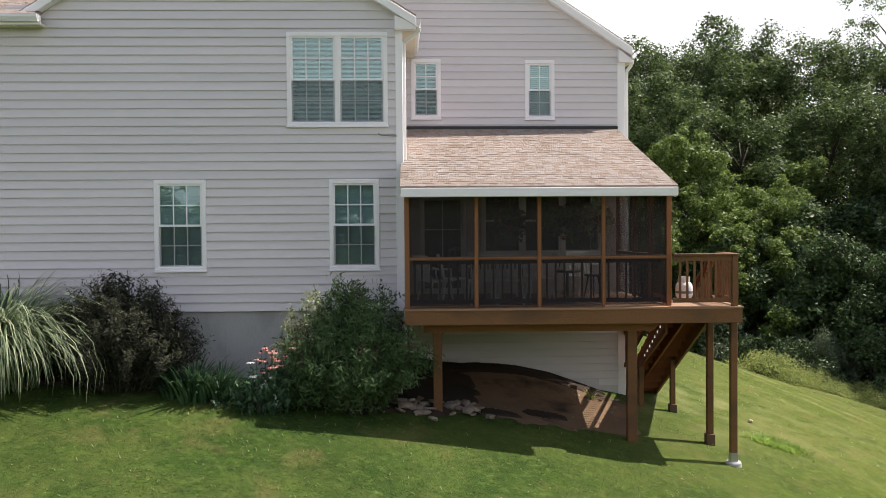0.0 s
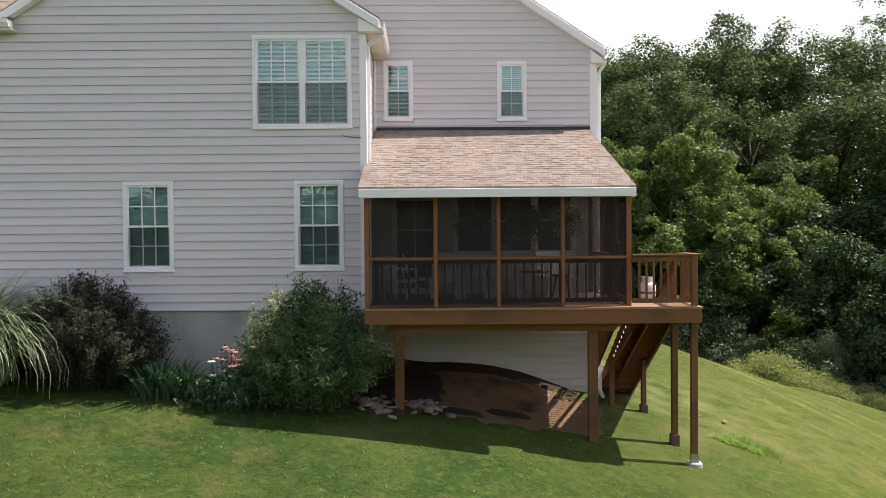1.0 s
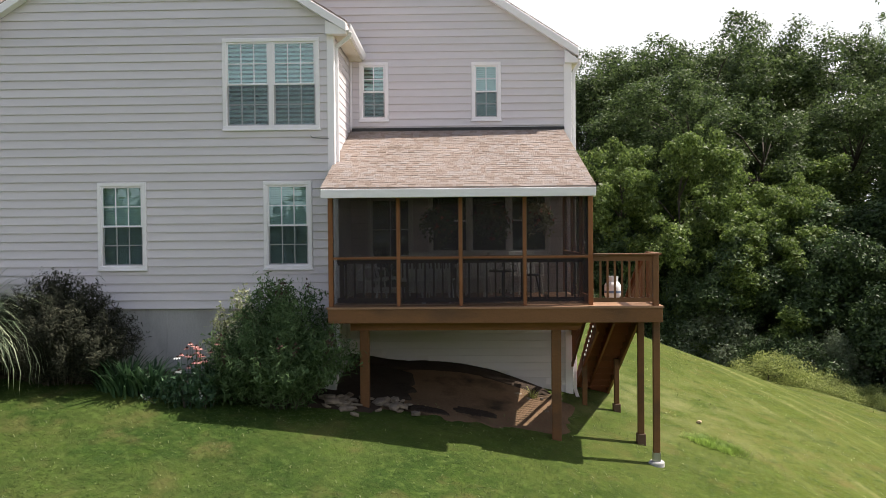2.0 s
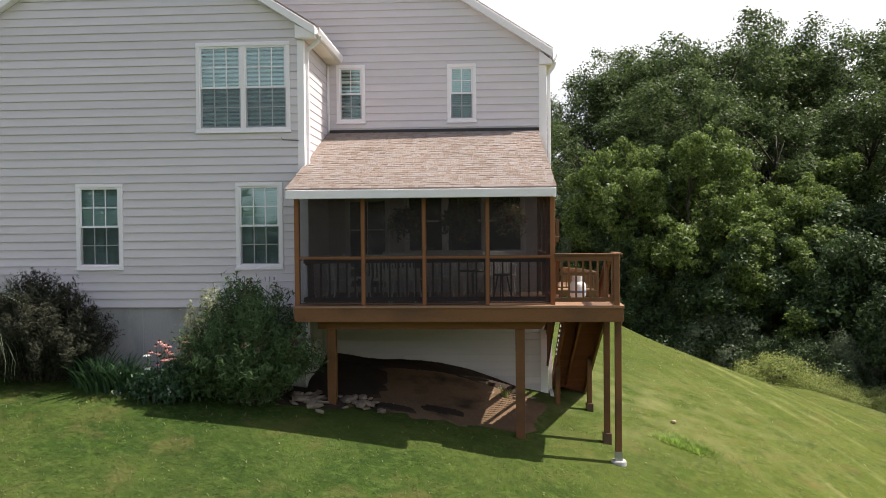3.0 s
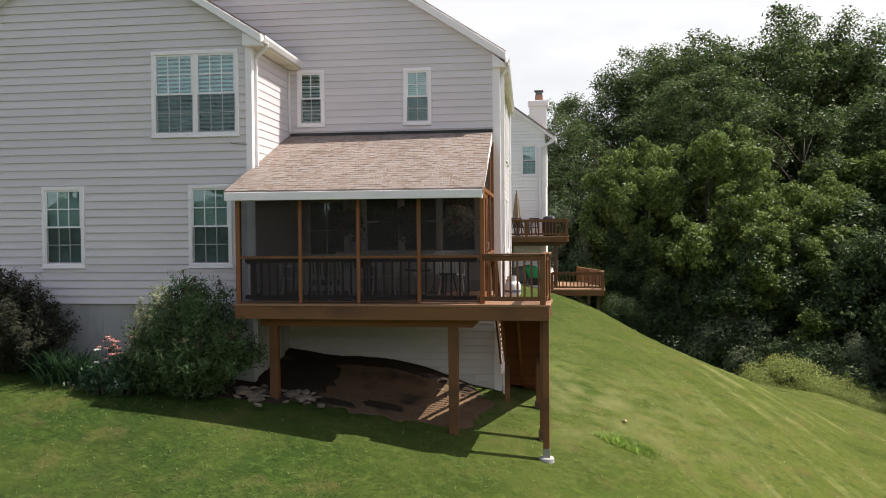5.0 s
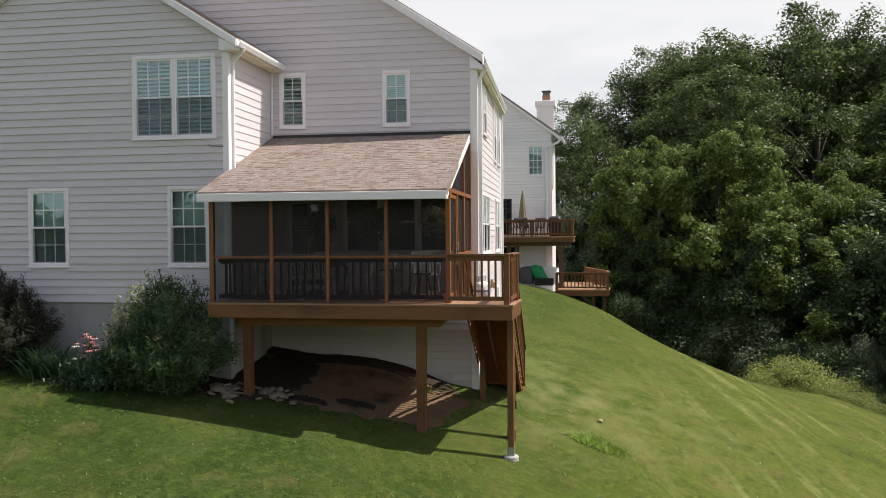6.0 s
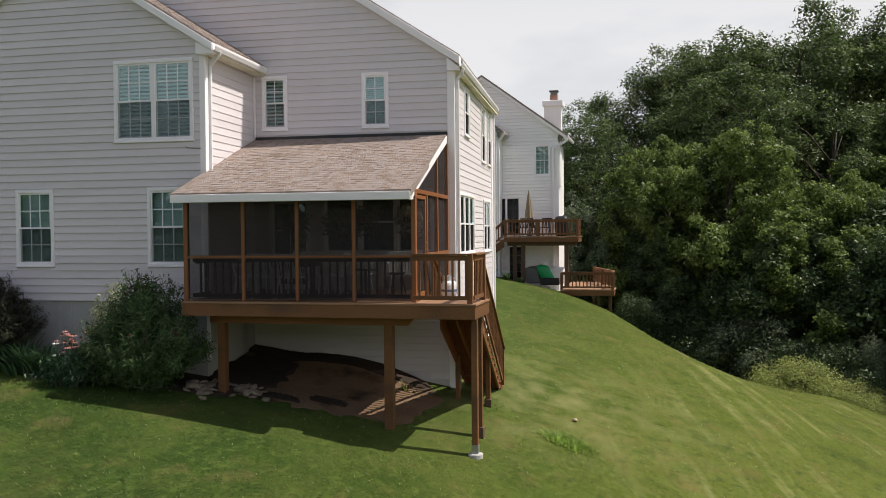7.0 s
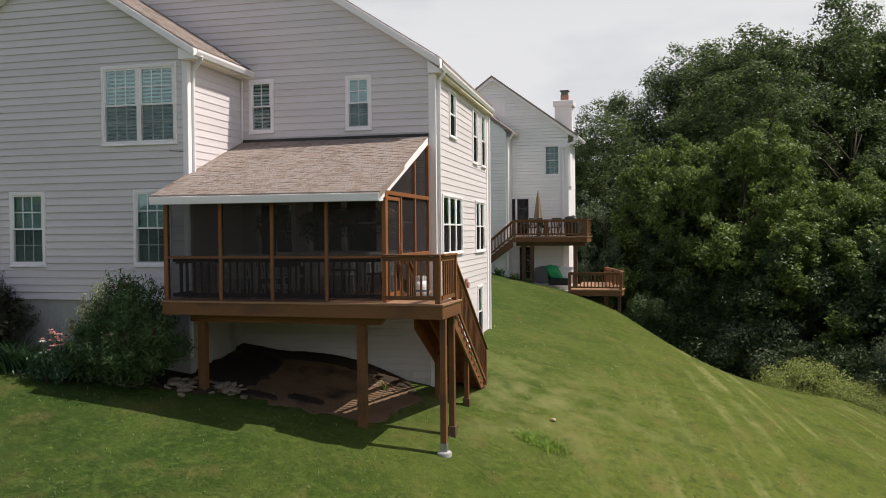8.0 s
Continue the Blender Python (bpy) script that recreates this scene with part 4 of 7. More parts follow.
Geo.lie = WING_LIE
gutter("gutter_wing", (-0.455, WING_Y - 0.2), (-0.60, MAIN_Y - 0.02), (1, 0), "white aluminium gutter along the wing eave", 8.16)
Geo.lie = MAIN_LIE
gutter("gutter_main", (MAIN_X + 0.168, MAIN_Y - 0.16), (MAIN_X + 0.168 - 0.54, BACK_Y + 0.35), (1, 0), "white aluminium gutter along the main eave", 8.10)
Geo.lie = WING_LIE
gutter("gutter_left", (-7.17, 15.28), (-13.0, 15.28), (0, -1), "white aluminium gutter on the lower roof", 8.195)
solid("trim_left_eave", Geo().box((-13.0, 15.285, 8.025), (-7.16, 15.335, 8.175)), M_TRIM, "white eave board behind the gutter", "eave board", kind="structure", bevel=0.004)


def downspout(name, points, label, w=0.075, d=0.055):
    g = Geo()
    for a, b in zip(points, points[1:]):
        g.beam(a, b, w, d, up=(0, 1, 0.01))
    return solid(name, g, M_METAL, label, "downspout", kind="structure", bevel=0.008)


downspout("downspout_wing", [(-0.40, WING_Y + 0.02, 8.05), (-0.42, WING_Y + 0.02, 7.97), (WING_X + 0.05, WING_Y + 0.145, 7.80), (WING_X + 0.05, WING_Y + 0.145, 5.50)], "white downspout beside the wing corner")
downspout("downspout_wing_low", [(WING_X + 0.07, WING_Y - 0.075, 5.2), (WING_X + 0.07, WING_Y - 0.075, 1.62)], "white downspout at the wing corner")
Geo.lie = MAIN_LIE
downspout("downspout_main", [(MAIN_X + 0.22, MAIN_Y + 0.05, 7.97), (MAIN_X + 0.20, MAIN_Y + 0.05, 7.88), (MAIN_X + 0.085, MAIN_Y + 0.07, 7.72), (MAIN_X + 0.085, MAIN_Y + 0.07, 0.75), (MAIN_X + 0.12, MAIN_Y - 0.20, 0.62)], "white downspout at the main corner")
downspout("downspout_back", [(side_x(BACK_Y) + 0.06, BACK_Y + 0.07, 7.9), (side_x(BACK_Y) + 0.06, BACK_Y + 0.07, 1.0)], "white downspout at the back corner")

# ---- screened porch and deck ----
Geo.lie = DECK_LIE
DECK_Z, FRONT_Y, DECK_L, DECK_R = 2.93, 14.62, -0.66, 5.21
LAND_Y = 15.95  # back edge of the landing beside the house

deck = thing("deck", (0, 0, 0), "brown stained raised timber deck on posts", "deck", kind="structure")
n_boards = int((MAIN_Y - 0.03 - FRONT_Y + 0.02) / 0.146)
for i in range(n_boards):
    y = FRONT_Y - 0.02 + i * 0.146
    right = DECK_R + 0.02 if y < LAND_Y - 0.06 else 3.98
    part("deck_board", Geo().box((DECK_L - 0.02, y, DECK_Z - 0.035), (right, y + 0.1445, DECK_Z)), M_BOARD, deck)
part("rim_board", Geo().box((DECK_L, FRONT_Y, 2.645), (DECK_R, FRONT_Y + 0.04, DECK_Z - 0.036)), M_DECK, deck, bevel=0.005)
part("rim_board", Geo().box((DECK_R - 0.04, FRONT_Y + 0.041, 2.645), (DECK_R, LAND_Y, DECK_Z - 0.036)), M_DECK, deck, bevel=0.005)
part("rim_board", Geo().box((DECK_L, FRONT_Y + 0.041, 2.645), (DECK_L + 0.04, WING_Y - 0.04, DECK_Z - 0.036)), M_DECK, deck, bevel=0.005)
part("rim_board", Geo().box((4.05, LAND_Y - 0.04, 2.645), (DECK_R - 0.041, LAND_Y, DECK_Z - 0.036)), M_DECK, deck, bevel=0.005)
for i in range(14):
    x = DECK_L + 0.42 + i * 0.406
    back = MAIN_Y - 0.06 if x < MAIN_X - 0.08 else LAND_Y - 0.045
    part("joist", Geo().box((x, FRONT_Y + 0.042, 2.66), (x + 0.04, back, DECK_Z - 0.037)), M_DECK, deck)
g = Geo()
g.prism([(-0.35, 15.13, 2.46), (3.78, 15.13, 2.46), (3.96, 15.13, 2.655), (-0.35, 15.13, 2.655)], [(-0.35, 15.27, 2.46), (3.78, 15.27, 2.46), (3.96, 15.27, 2.655), (-0.35, 15.27, 2.655)])
part("beam", g, M_CEDAR, deck, "reddish beam under the joists")


def deck_post(x, y, w, top, foot=None):
    base = ground_at(x, y + DECK_LIE[0] * (x - DECK_LIE[1]))
    part("post", Geo().box((x - w / 2, y - w / 2, base - 0.1), (x + w / 2, y + w / 2, top)), M_DECK, deck, bevel=0.006)
    if foot == "pier":
        part("concrete_pier", Geo().lathe((x, y, base - 0.15), [(0.145, 0), (0.14, 0.19), (0.125, 0.21)], 20), M_CONCRETE, deck, "pale round concrete footing", smooth=False)
        part("post_bracket", Geo().box((x - w / 2 - 0.008, y - w / 2 - 0.008, base + 0.062), (x + w / 2 + 0.008, y + w / 2 + 0.008, base + 0.22)), M_GALV, deck, "galvanised post bracket")
    elif foot == "box":
        part("post_base", Geo().box((x - w / 2 - 0.025, y - w / 2 - 0.025, base - 0.05), (x + w / 2 + 0.025, y + w / 2 + 0.025, base + 0.20)), M_DECK_OLD, deck, bevel=0.008)


deck_post(-0.10, 15.2, 0.16, 2.46)
deck_post(3.40, 15.2, 0.17, 2.46)
deck_post(5.14, 14.88, 0.115, 2.66, "pier")
deck_post(5.03, 15.86, 0.115, 2.66, "box")

# railing


def railing(p, q, z0, z1, label, mat=M_DECK, gap=0.125, rail_top=0.92, size=0.036, posts=(), group="", caps=True):
    """A straight railing from p to q (x, y) with floor heights z0 and z1: cap, two rails, balusters, end posts."""
    p, q = Vector((*p, z0)), Vector((*q, z1))
    r = thing("railing", p, label, "railing", group)
    h = Vector((0, 0, 1))
    if caps:
        part("cap", Geo().beam(p + h * (rail_top - 0.018), q + h * (rail_top - 0.018), 0.135, 0.036), mat, r, bevel=0.005)
    part("top_rail", Geo().beam(p + h * (rail_top - 0.085), q + h * (rail_top - 0.085), 0.042, 0.09), mat, r)
    part("bottom_rail", Geo().beam(p + h * 0.105, q + h * 0.105, 0.042, 0.075), mat, r)
    flat = Vector((q.x - p.x, q.y - p.y, 0))
    n = max(2, round(flat.length / gap))
    for k in range(1, n):
        c = p + (q - p) * (k / n)
        part("baluster", Geo().beam(c + h * 0.10, c + h * (rail_top - 0.06), size, size, up=flat.normalized()), mat, r)
    for k, w in posts:
        c = p + (q - p) * k
        part("railing_post", Geo().beam(c - h * 0.0, c + h * (rail_top - 0.036), w, w, up=(1, 0, 0)), mat, r, bevel=0.005)
    return r


RAIL_Y, SCR_Y = FRONT_Y + 0.09, 14.76
railing((4.02, RAIL_Y), (5.15, RAIL_Y), DECK_Z, DECK_Z, "brown timber railing at the front of the landing", posts=((0.957, 0.10),))
railing((5.15, RAIL_Y + 0.06), (5.15, 15.68), DECK_Z, DECK_Z, "brown timber railing at the open side of the landing", posts=((1.0, 0.09),), caps=True)
Geo.lie = PORCH_LIE
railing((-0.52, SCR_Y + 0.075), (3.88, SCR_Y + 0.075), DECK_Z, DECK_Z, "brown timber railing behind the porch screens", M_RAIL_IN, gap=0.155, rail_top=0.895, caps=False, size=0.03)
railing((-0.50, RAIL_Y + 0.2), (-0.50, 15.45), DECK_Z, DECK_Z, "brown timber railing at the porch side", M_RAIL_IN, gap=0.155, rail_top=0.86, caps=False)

# screened walls
porch = thing("screened_porch", (0, 0, 0), "screened porch with cedar frames under a shingled lean-to roof", "porch", kind="structure")
POSTS_X = [-0.615, 0.59, 1.695, 2.83, 3.995]
TOP_Z = 4.90
for x in POSTS_X:
    w = 0.056 if x not in (POSTS_X[0], POSTS_X[-1]) else 0.085
    part("porch_post", Geo().box((x - w / 2, SCR_Y - 0.045, DECK_Z + 0.001), (x + w / 2, SCR_Y + 0.045, TOP_Z)), M_CEDAR, porch, bevel=0.005)
for a, b in zip(POSTS_X, POSTS_X[1:]):
    a, b = a + 0.030, b - 0.030
    part("screen_rail", Geo().box((a, SCR_Y - 0.045, 3.778), (b, SCR_Y + 0.035, 3.810)), M_CEDAR, porch, bevel=0.004)
    for z0, z1 in ((DECK_Z + 0.03, 3.775), (3.812, TOP_Z - 0.01)):
        g = Geo()
        g.box((a, SCR_Y - 0.03, z0), (a + 0.012, SCR_Y - 0.005, z1)).box((b - 0.012, SCR_Y - 0.03, z0), (b, SCR_Y - 0.005, z1))
        g.box((a + 0.012, SCR_Y - 0.03, z0), (b - 0.012, SCR_Y - 0.005, z0 + 0.014)).box((a + 0.012, SCR_Y - 0.03, z1 - 0.012), (b - 0.012, SCR_Y - 0.005, z1))
        frame_part = part("screen_frame", g, M_DECK_OLD, porch)
        part("screen", Geo().box((a + 0.006, SCR_Y - 0.02, z0 + 0.008), (b - 0.006, SCR_Y - 0.017, z1 - 0.006)), M_SCREEN, frame_part, "dark insect screen")
part("header", Geo().box((POSTS_X[0], SCR_Y - 0.06, TOP_Z), (POSTS_X[-1] + 0.05, SCR_Y + 0.08, TOP_Z + 0.14)), M_CEDAR, porch)

# the porch's open side leans a little with the house
S0, S1 = Vector((4.0, 14.72, 0)), Vector((3.80, 18.23, 0))
S_DIR = (S1 - S0).normalized()
S_OUT = Vector((S_DIR.y, -S_DIR.x, 0))


def slant(u, d, z):
    p = S0 + S_DIR * (u - 14.72) + S_OUT * d
    return (p.x, p.y, z)


def roof_z(y):
    return 5.03 + (y - 14.36) * (6.47 - 5.03) / (MAIN_Y - 14.36)


def strip(name, u0, u1, z0, z1, mat, owner, d0=-0.04, d1=0.04, label=""):
    return part(name, Geo(slant).box((u0, d0, z0), (u1, d1, z1)), mat, owner, label, bevel=0.003)


for u, zt in ((15.83, 4.99), (16.93, 4.99), (18.15, 4.99)):
    strip("porch_post", u - 0.04, u + 0.04, DECK_Z + 0.002, zt, M_CEDAR, porch)
strip("screen_rail", 14.78, 18.19, 4.99, 5.07, M_CEDAR, porch)
strip("screen_rail", 15.87, 18.11, 3.765, 3.83, M_CEDAR, porch)
for u in (16.93, 18.15):
    strip("porch_post", u - 0.035, u + 0.035, 5.07, roof_z(u) - 0.18, M_CEDAR, porch)
for u0, u1 in ((15.87, 16.89), (16.97, 18.11)):
    for z0, z1 in ((DECK_Z + 0.02, 3.76), (3.835, 4.985)):
        strip("screen", u0, u1, z0, z1, M_SCREEN, porch, -0.004, 0.0, "dark insect screen")
for u0, u1 in ((14.9, 16.89), (16.97, 18.11)):
    z0 = 5.075
    part("screen", Geo(slant).prism([(u0, -0.004, z0), (u1, -0.004, z0), (u1, -0.004, roof_z(u1) - 0.20), (u0, -0.004, max(z0 + 0.01, roof_z(u0) - 0.20))],
                                    [(u0, 0.0, z0), (u1, 0.0, z0), (u1, 0.0, roof_z(u1) - 0.20), (u0, 0.0, max(z0 + 0.01, roof_z(u0) - 0.20))]), M_SCREEN, porch, "dark insect screen")
# screen door between the corner post and the next one
door = thing("screen_door", slant(15.3, 0, DECK_Z), "closed cedar screen door with dark mesh and a pull", "door", kind="structure")
g = Geo(slant)
g.box((14.84, -0.022, DECK_Z + 0.02), (14.91, 0.022, 4.96)).box((15.69, -0.022, DECK_Z + 0.02), (15.76, 0.022, 4.96))
g.box((14.91, -0.022, 4.89), (15.69, 0.022, 4.96)).box((14.91, -0.022, DECK_Z + 0.02), (15.69, 0.022, DECK_Z + 0.16)).box((14.91, -0.022, 3.75), (15.69, 0.022, 3.82))
door_frame = part("door_frame", g, M_CEDAR, door, bevel=0.004)
part("screen", Geo(slant).box((14.905, -0.004, DECK_Z + 0.15), (15.695, 0.0, 3.745)), M_SCREEN, door, "dark insect screen")
part("screen", Geo(slant).box((14.905, -0.004, 3.825), (15.695, 0.0, 4.875)), M_SCREEN, door, "dark insect screen")
part("door_handle", Geo(slant).tube([(15.71, 0.02, 3.90), (15.71, 0.06, 3.92), (15.71, 0.06, 4.03), (15.71, 0.02, 4.05)], [0.009] * 4, 6), M_GALV, door, "metal door pull")

# lean-to roof
EAVE_BL, EAVE_BR, ROOF_TL, ROOF_TR = (-0.71, 14.36, 5.03), (4.06, 14.36, 5.03), (WING_X - 0.10, MAIN_Y - 0.025, 6.465), (3.80, MAIN_Y - 0.025, 6.465)
dn = Vector((0, 0, -0.12))
porch_roof = solid("roof_porch", Geo().hexa([Vector(p) + dn for p in (EAVE_BL, EAVE_BR, ROOF_TR, ROOF_TL)], [EAVE_BL, EAVE_BR, ROOF_TR, ROOF_TL]), M_SHINGLE, "tan asphalt shingle lean-to roof over the porch", "roof", kind="structure")
solid("trim_porch_eave", Geo().box((-0.70, 14.325, 4.855), (4.05, 14.357, 5.005)), M_TRIM, "white eave board along the porch roof", "eave board", kind="structure", bevel=0.005)
solid("trim_porch_eave_soffit", Geo().box((-0.69, 14.358, 4.862), (4.03, 14.62, 4.895)), M_TRIM, "white narrow soffit at the porch eave", "soffit", kind="structure")
solid("trim_porch_rake", Geo().hexa([(4.005, 14.43, 4.84), (4.045, 14.43, 4.84), (3.815, MAIN_Y - 0.06, 6.27), (3.775, MAIN_Y - 0.06, 6.27)], [(4.005, 14.43, 5.0), (4.045, 14.43, 5.0), (3.815, MAIN_Y - 0.06, 6.43), (3.775, MAIN_Y - 0.06, 6.43)]),
      M_TRIM, "white sloping board at the porch roof edge", "roof trim", kind="structure", bevel=0.004)
solid("flashing_porch", Geo().box((WING_X - 0.06, MAIN_Y - 0.05, 6.455), (3.82, MAIN_Y - 0.026, 6.53)), M_BLACK, "dark flashing where the porch roof meets the wall", "flashing", kind="structure")
solid("ceiling_porch", Geo().hexa([(-0.6, 14.76, 4.96), (3.9, 14.76, 4.96), (3.78, MAIN_Y - 0.04, 6.25), (-0.7, MAIN_Y - 0.04, 6.25)], [(-0.6, 14.76, 4.985), (3.9, 14.76, 4.985), (3.78, MAIN_Y - 0.04, 6.275), (-0.7, MAIN_Y - 0.04, 6.275)]), M_TRIM, "pale boarded porch ceiling", "ceiling", kind="structure")

# ---- stairs down from the landing ----
Geo.lie = DECK_LIE
ST_L, ST_R = 4.10, 5.00
RISERS = 14
ST_Y0, ST_Y1, ST_Z1 = LAND_Y, 19.40, 0.40
rise, run = (DECK_Z - ST_Z1) / RISERS, (ST_Y1 - ST_Y0) / (RISERS - 1)
Geo.lean = LAND_Y
stairs = thing("staircase", (4.5, ST_Y1, ST_Z1), "brown timber stairs from the landing to the lawn", "stairs")
slope_s = rise / run
for x in (ST_L + 0.135, (ST_L + ST_R) / 2, ST_R):
    x0, x1 = x - 0.022, x + 0.022
    y0, y1 = ST_Y0 + 0.01, ST_Y1
    deep = 0.16 if x < 4.3 else 0.0
    prof = [(y0, DECK_Z - 0.46 - deep), (y0, DECK_Z - 0.05), (y1 + 0.02, DECK_Z - 0.05 - (y1 + 0.02 - y0) * slope_s), (y1 + 0.02, ground_at(x, y1) - 0.03), (y1 - 0.25 - deep, ground_at(x, y1) - 0.03)]
    part("stringer", Geo().prism([(x0, y, z) for y, z in prof][::-1], [(x1, y, z) for y, z in prof][::-1]), M_STAIR if x < ST_R else M_DECK, stairs)
for k in range(1, RISERS):
    z, y = DECK_Z - k * rise, ST_Y0 + (k - 1) * run
    part("tread", Geo().box((ST_L + 0.113, y - 0.005, z - 0.036), (ST_R + 0.05, y + run + 0.025, z)), M_STAIR, stairs)
    part("riser", Geo().box((ST_L + 0.158, y + 0.001, z + 0.0), (ST_R - 0.023, y + 0.02, z + rise - 0.037)), M_STAIR, stairs)
for x in (ST_L + 0.16, ST_R - 0.07):
    b = ground_at(x, 17.74)
    zt = DECK_Z - 0.42 - (17.74 - ST_Y0) * slope_s + 0.25
    part("stair_post", Geo().box((x - 0.05, 17.69, b - 0.05), (x + 0.05, 17.79, zt)), M_DECK, stairs, bevel=0.005)
    if x > 4.5:
        part("post_base", Geo().box((x - 0.075, 17.665, b - 0.05), (x + 0.075, 17.815, b + 0.18)), M_DECK_OLD, stairs, bevel=0.006)
for x, lab in ((ST_R + 0.06, "brown sloping stair railing on the open side"), (ST_L - 0.005, "brown sloping stair railing beside the wall")):
    railing((x, 15.75), (x, ST_Y1 - 0.05), DECK_Z - 0.02, ST_Z1 + rise, lab, posts=((0.985, 0.09),), gap=0.135, rail_top=0.90)

# row of small glowing dots along the inner stringer, standing for sunlit gaps
lights = thing("string_lights", (ST_L + 0.05, 16.2, 2.35), "row of small glowing dots standing for sunlit gaps", "string lights")
dot_line = lambda y: (4.185, y, DECK_Z - 0.34 - (y - ST_Y0) * slope_s)
part("cord", Geo().tube([dot_line(16.15 + 0.17 * i) for i in range(9)], [0.006] * 9, 5), M_BLACK, lights)
for i in range(7):
    bx, by, bz = dot_line(16.18 + 0.17 * i)
    part("bulb", Geo().lathe((bx, by, bz - 0.055), [(0.003, 0), (0.011, 0.006), (0.014, 0.016), (0.010, 0.028), (0.007, 0.05)], 8), M_GAP_DOT, lights, smooth=True)

# ---- things on the porch ----
Geo.lie = Geo.lean = None


def spindle_chair(name, label, category, mat, w=0.50, seat=0.44, high=0.88, arms=False, spindles=6):
    """Built at the origin, facing +y; copies take their own pose."""
    c = thing(name, (0, 0, 0), label, category)
    part("seat", Geo().hexa([(-w / 2, -0.22, seat - 0.03), (w / 2, -0.22, seat - 0.03), (w / 2 + 0.02, 0.24, seat - 0.03), (-w / 2 - 0.02, 0.24, seat - 0.03)], [(-w / 2, -0.22, seat), (w / 2, -0.22, seat), (w / 2 + 0.02, 0.24, seat + 0.01), (-w / 2 - 0.02, 0.24, seat + 0.01)]), mat, c, bevel=0.008)
    for x in (-1, 1):
        part("leg", Geo().tube([(x * (w / 2 - 0.05), 0.20, seat - 0.02), (x * (w / 2 - 0.01), 0.24, 0.0)], [0.020, 0.016], 8), mat, c)
        part("leg", Geo().tube([(x * (w / 2 - 0.05), -0.18, seat - 0.02), (x * (w / 2 - 0.02), -0.25, 0.0)], [0.020, 0.016], 8), mat, c)
        part("back_post", Geo().tube([(x * (w / 2 - 0.03), -0.20, seat), (x * (w / 2 - 0.01), -0.31, high)], [0.018, 0.015], 8), mat, c)
        if arms:
            part("arm", Geo().tube([(x * (w / 2), -0.24, seat + 0.24), (x * (w / 2 + 0.02), 0.18, seat + 0.22), (x * (w / 2), 0.20, seat)], [0.02, 0.022, 0.018], 8), mat, c)
    part("top_rail", Geo().hexa([(-w / 2, -0.325, high - 0.06), (w / 2, -0.325, high - 0.06), (w / 2, -0.295, high - 0.06), (-w / 2, -0.295, high - 0.06)], [(-w / 2, -0.33, high + 0.03), (w / 2, -0.33, high + 0.03), (w / 2, -0.305, high + 0.03), (-w / 2, -0.305, high + 0.03)]), mat, c, bevel=0.008)
    for k in range(spindles):
        x = (k + 0.5) / spindles * (w - 0.08) - (w - 0.08) / 2
        part("spindle", Geo().box((x - 0.02, -0.318, high - 0.055), (x + 0.02, -0.305, high - 0.054)).hexa([(x - 0.02, -0.215, seat), (x + 0.02, -0.215, seat), (x + 0.02, -0.2, seat), (x - 0.02, -0.2, seat)],
             [(x - 0.02, -0.318, high - 0.055), (x + 0.02, -0.318, high - 0.055), (x + 0.02, -0.303, high - 0.055), (x - 0.02, -0.303, high - 0.055)]), mat, c)
    return c


chair = spindle_chair("dining_chair", "white slatted dining chair on the porch", "chair", M_WHITE)
chair.matrix_basis = pose(0.72, 15.42, DECK_Z, 0, 0, 6)
tagged(chair, group="chairs round the porch table")
for x, y, r in ((1.26, 15.46, -5), (0.22, 16.15, -84), (1.86, 16.15, 95), (0.75, 16.85, 178), (1.3, 16.9, 184)):
    copy_thing(chair, pose(x, y, DECK_Z, 0, 0, r))
arm_chair = spindle_chair("arm_chair", "white porch arm chair with slatted back", "chair", M_WHITE, 0.56, 0.40, 0.86, True, 7)
arm_chair.matrix_basis = pose(1.95, 17.45, DECK_Z, 0, 0, 180)
for x, y, r in ((2.95, 17.5, 200), (-0.15, 16.2, -60)):
    copy_thing(arm_chair, pose(x, y, DECK_Z, 0, 0, r))
table = thing("dining_table", (1.0, 16.15, DECK_Z), "brown rectangular porch table", "table")
part("tabletop", Geo().box((0.45, 15.80, DECK_Z + 0.71), (1.58, 16.50, DECK_Z + 0.745)), M_DECK_OLD, table, bevel=0.008)
part("apron", Geo().box((0.53, 15.88, DECK_Z + 0.62), (1.50, 16.42, DECK_Z + 0.709)), M_DECK_OLD, table)
for x in (0.53, 1.50):
    for y in (15.88, 16.42):
        part("leg", Geo().tube([(x, y, DECK_Z), (x, y, DECK_Z + 0.62)], [0.022, 0.034], 8), M_DECK_OLD, table)
side_table = thing("side_table", (2.45, 16.55, DECK_Z), "small dark round side table", "table")
part("tabletop", Geo().lathe((2.45, 16.55, DECK_Z + 0.52), [(0.26, 0), (0.28, 0.012), (0.28, 0.025), (0.27, 0.035)], 24), M_BLACK, side_table)
part("stem", Geo().lathe((2.45, 16.55, DECK_Z), [(0.18, 0), (0.16, 0.02), (0.03, 0.05), (0.025, 0.52)], 14), M_BLACK, side_table)
lantern = thing("lantern", (2.42, 16.52, DECK_Z + 0.555), "white lantern on the side table", "lantern")
part("base", Geo().box((2.36, 16.46, DECK_Z + 0.556), (2.48, 16.58, DECK_Z + 0.575)), M_WHITE, lantern)
for dx in (-0.05, 0.05):
    for dy in (-0.05, 0.05):
        part("upright", Geo().box((2.42 + dx - 0.006, 16.52 + dy - 0.006, DECK_Z + 0.575), (2.42 + dx + 0.006, 16.52 + dy + 0.006, DECK_Z + 0.74)), M_WHITE, lantern)
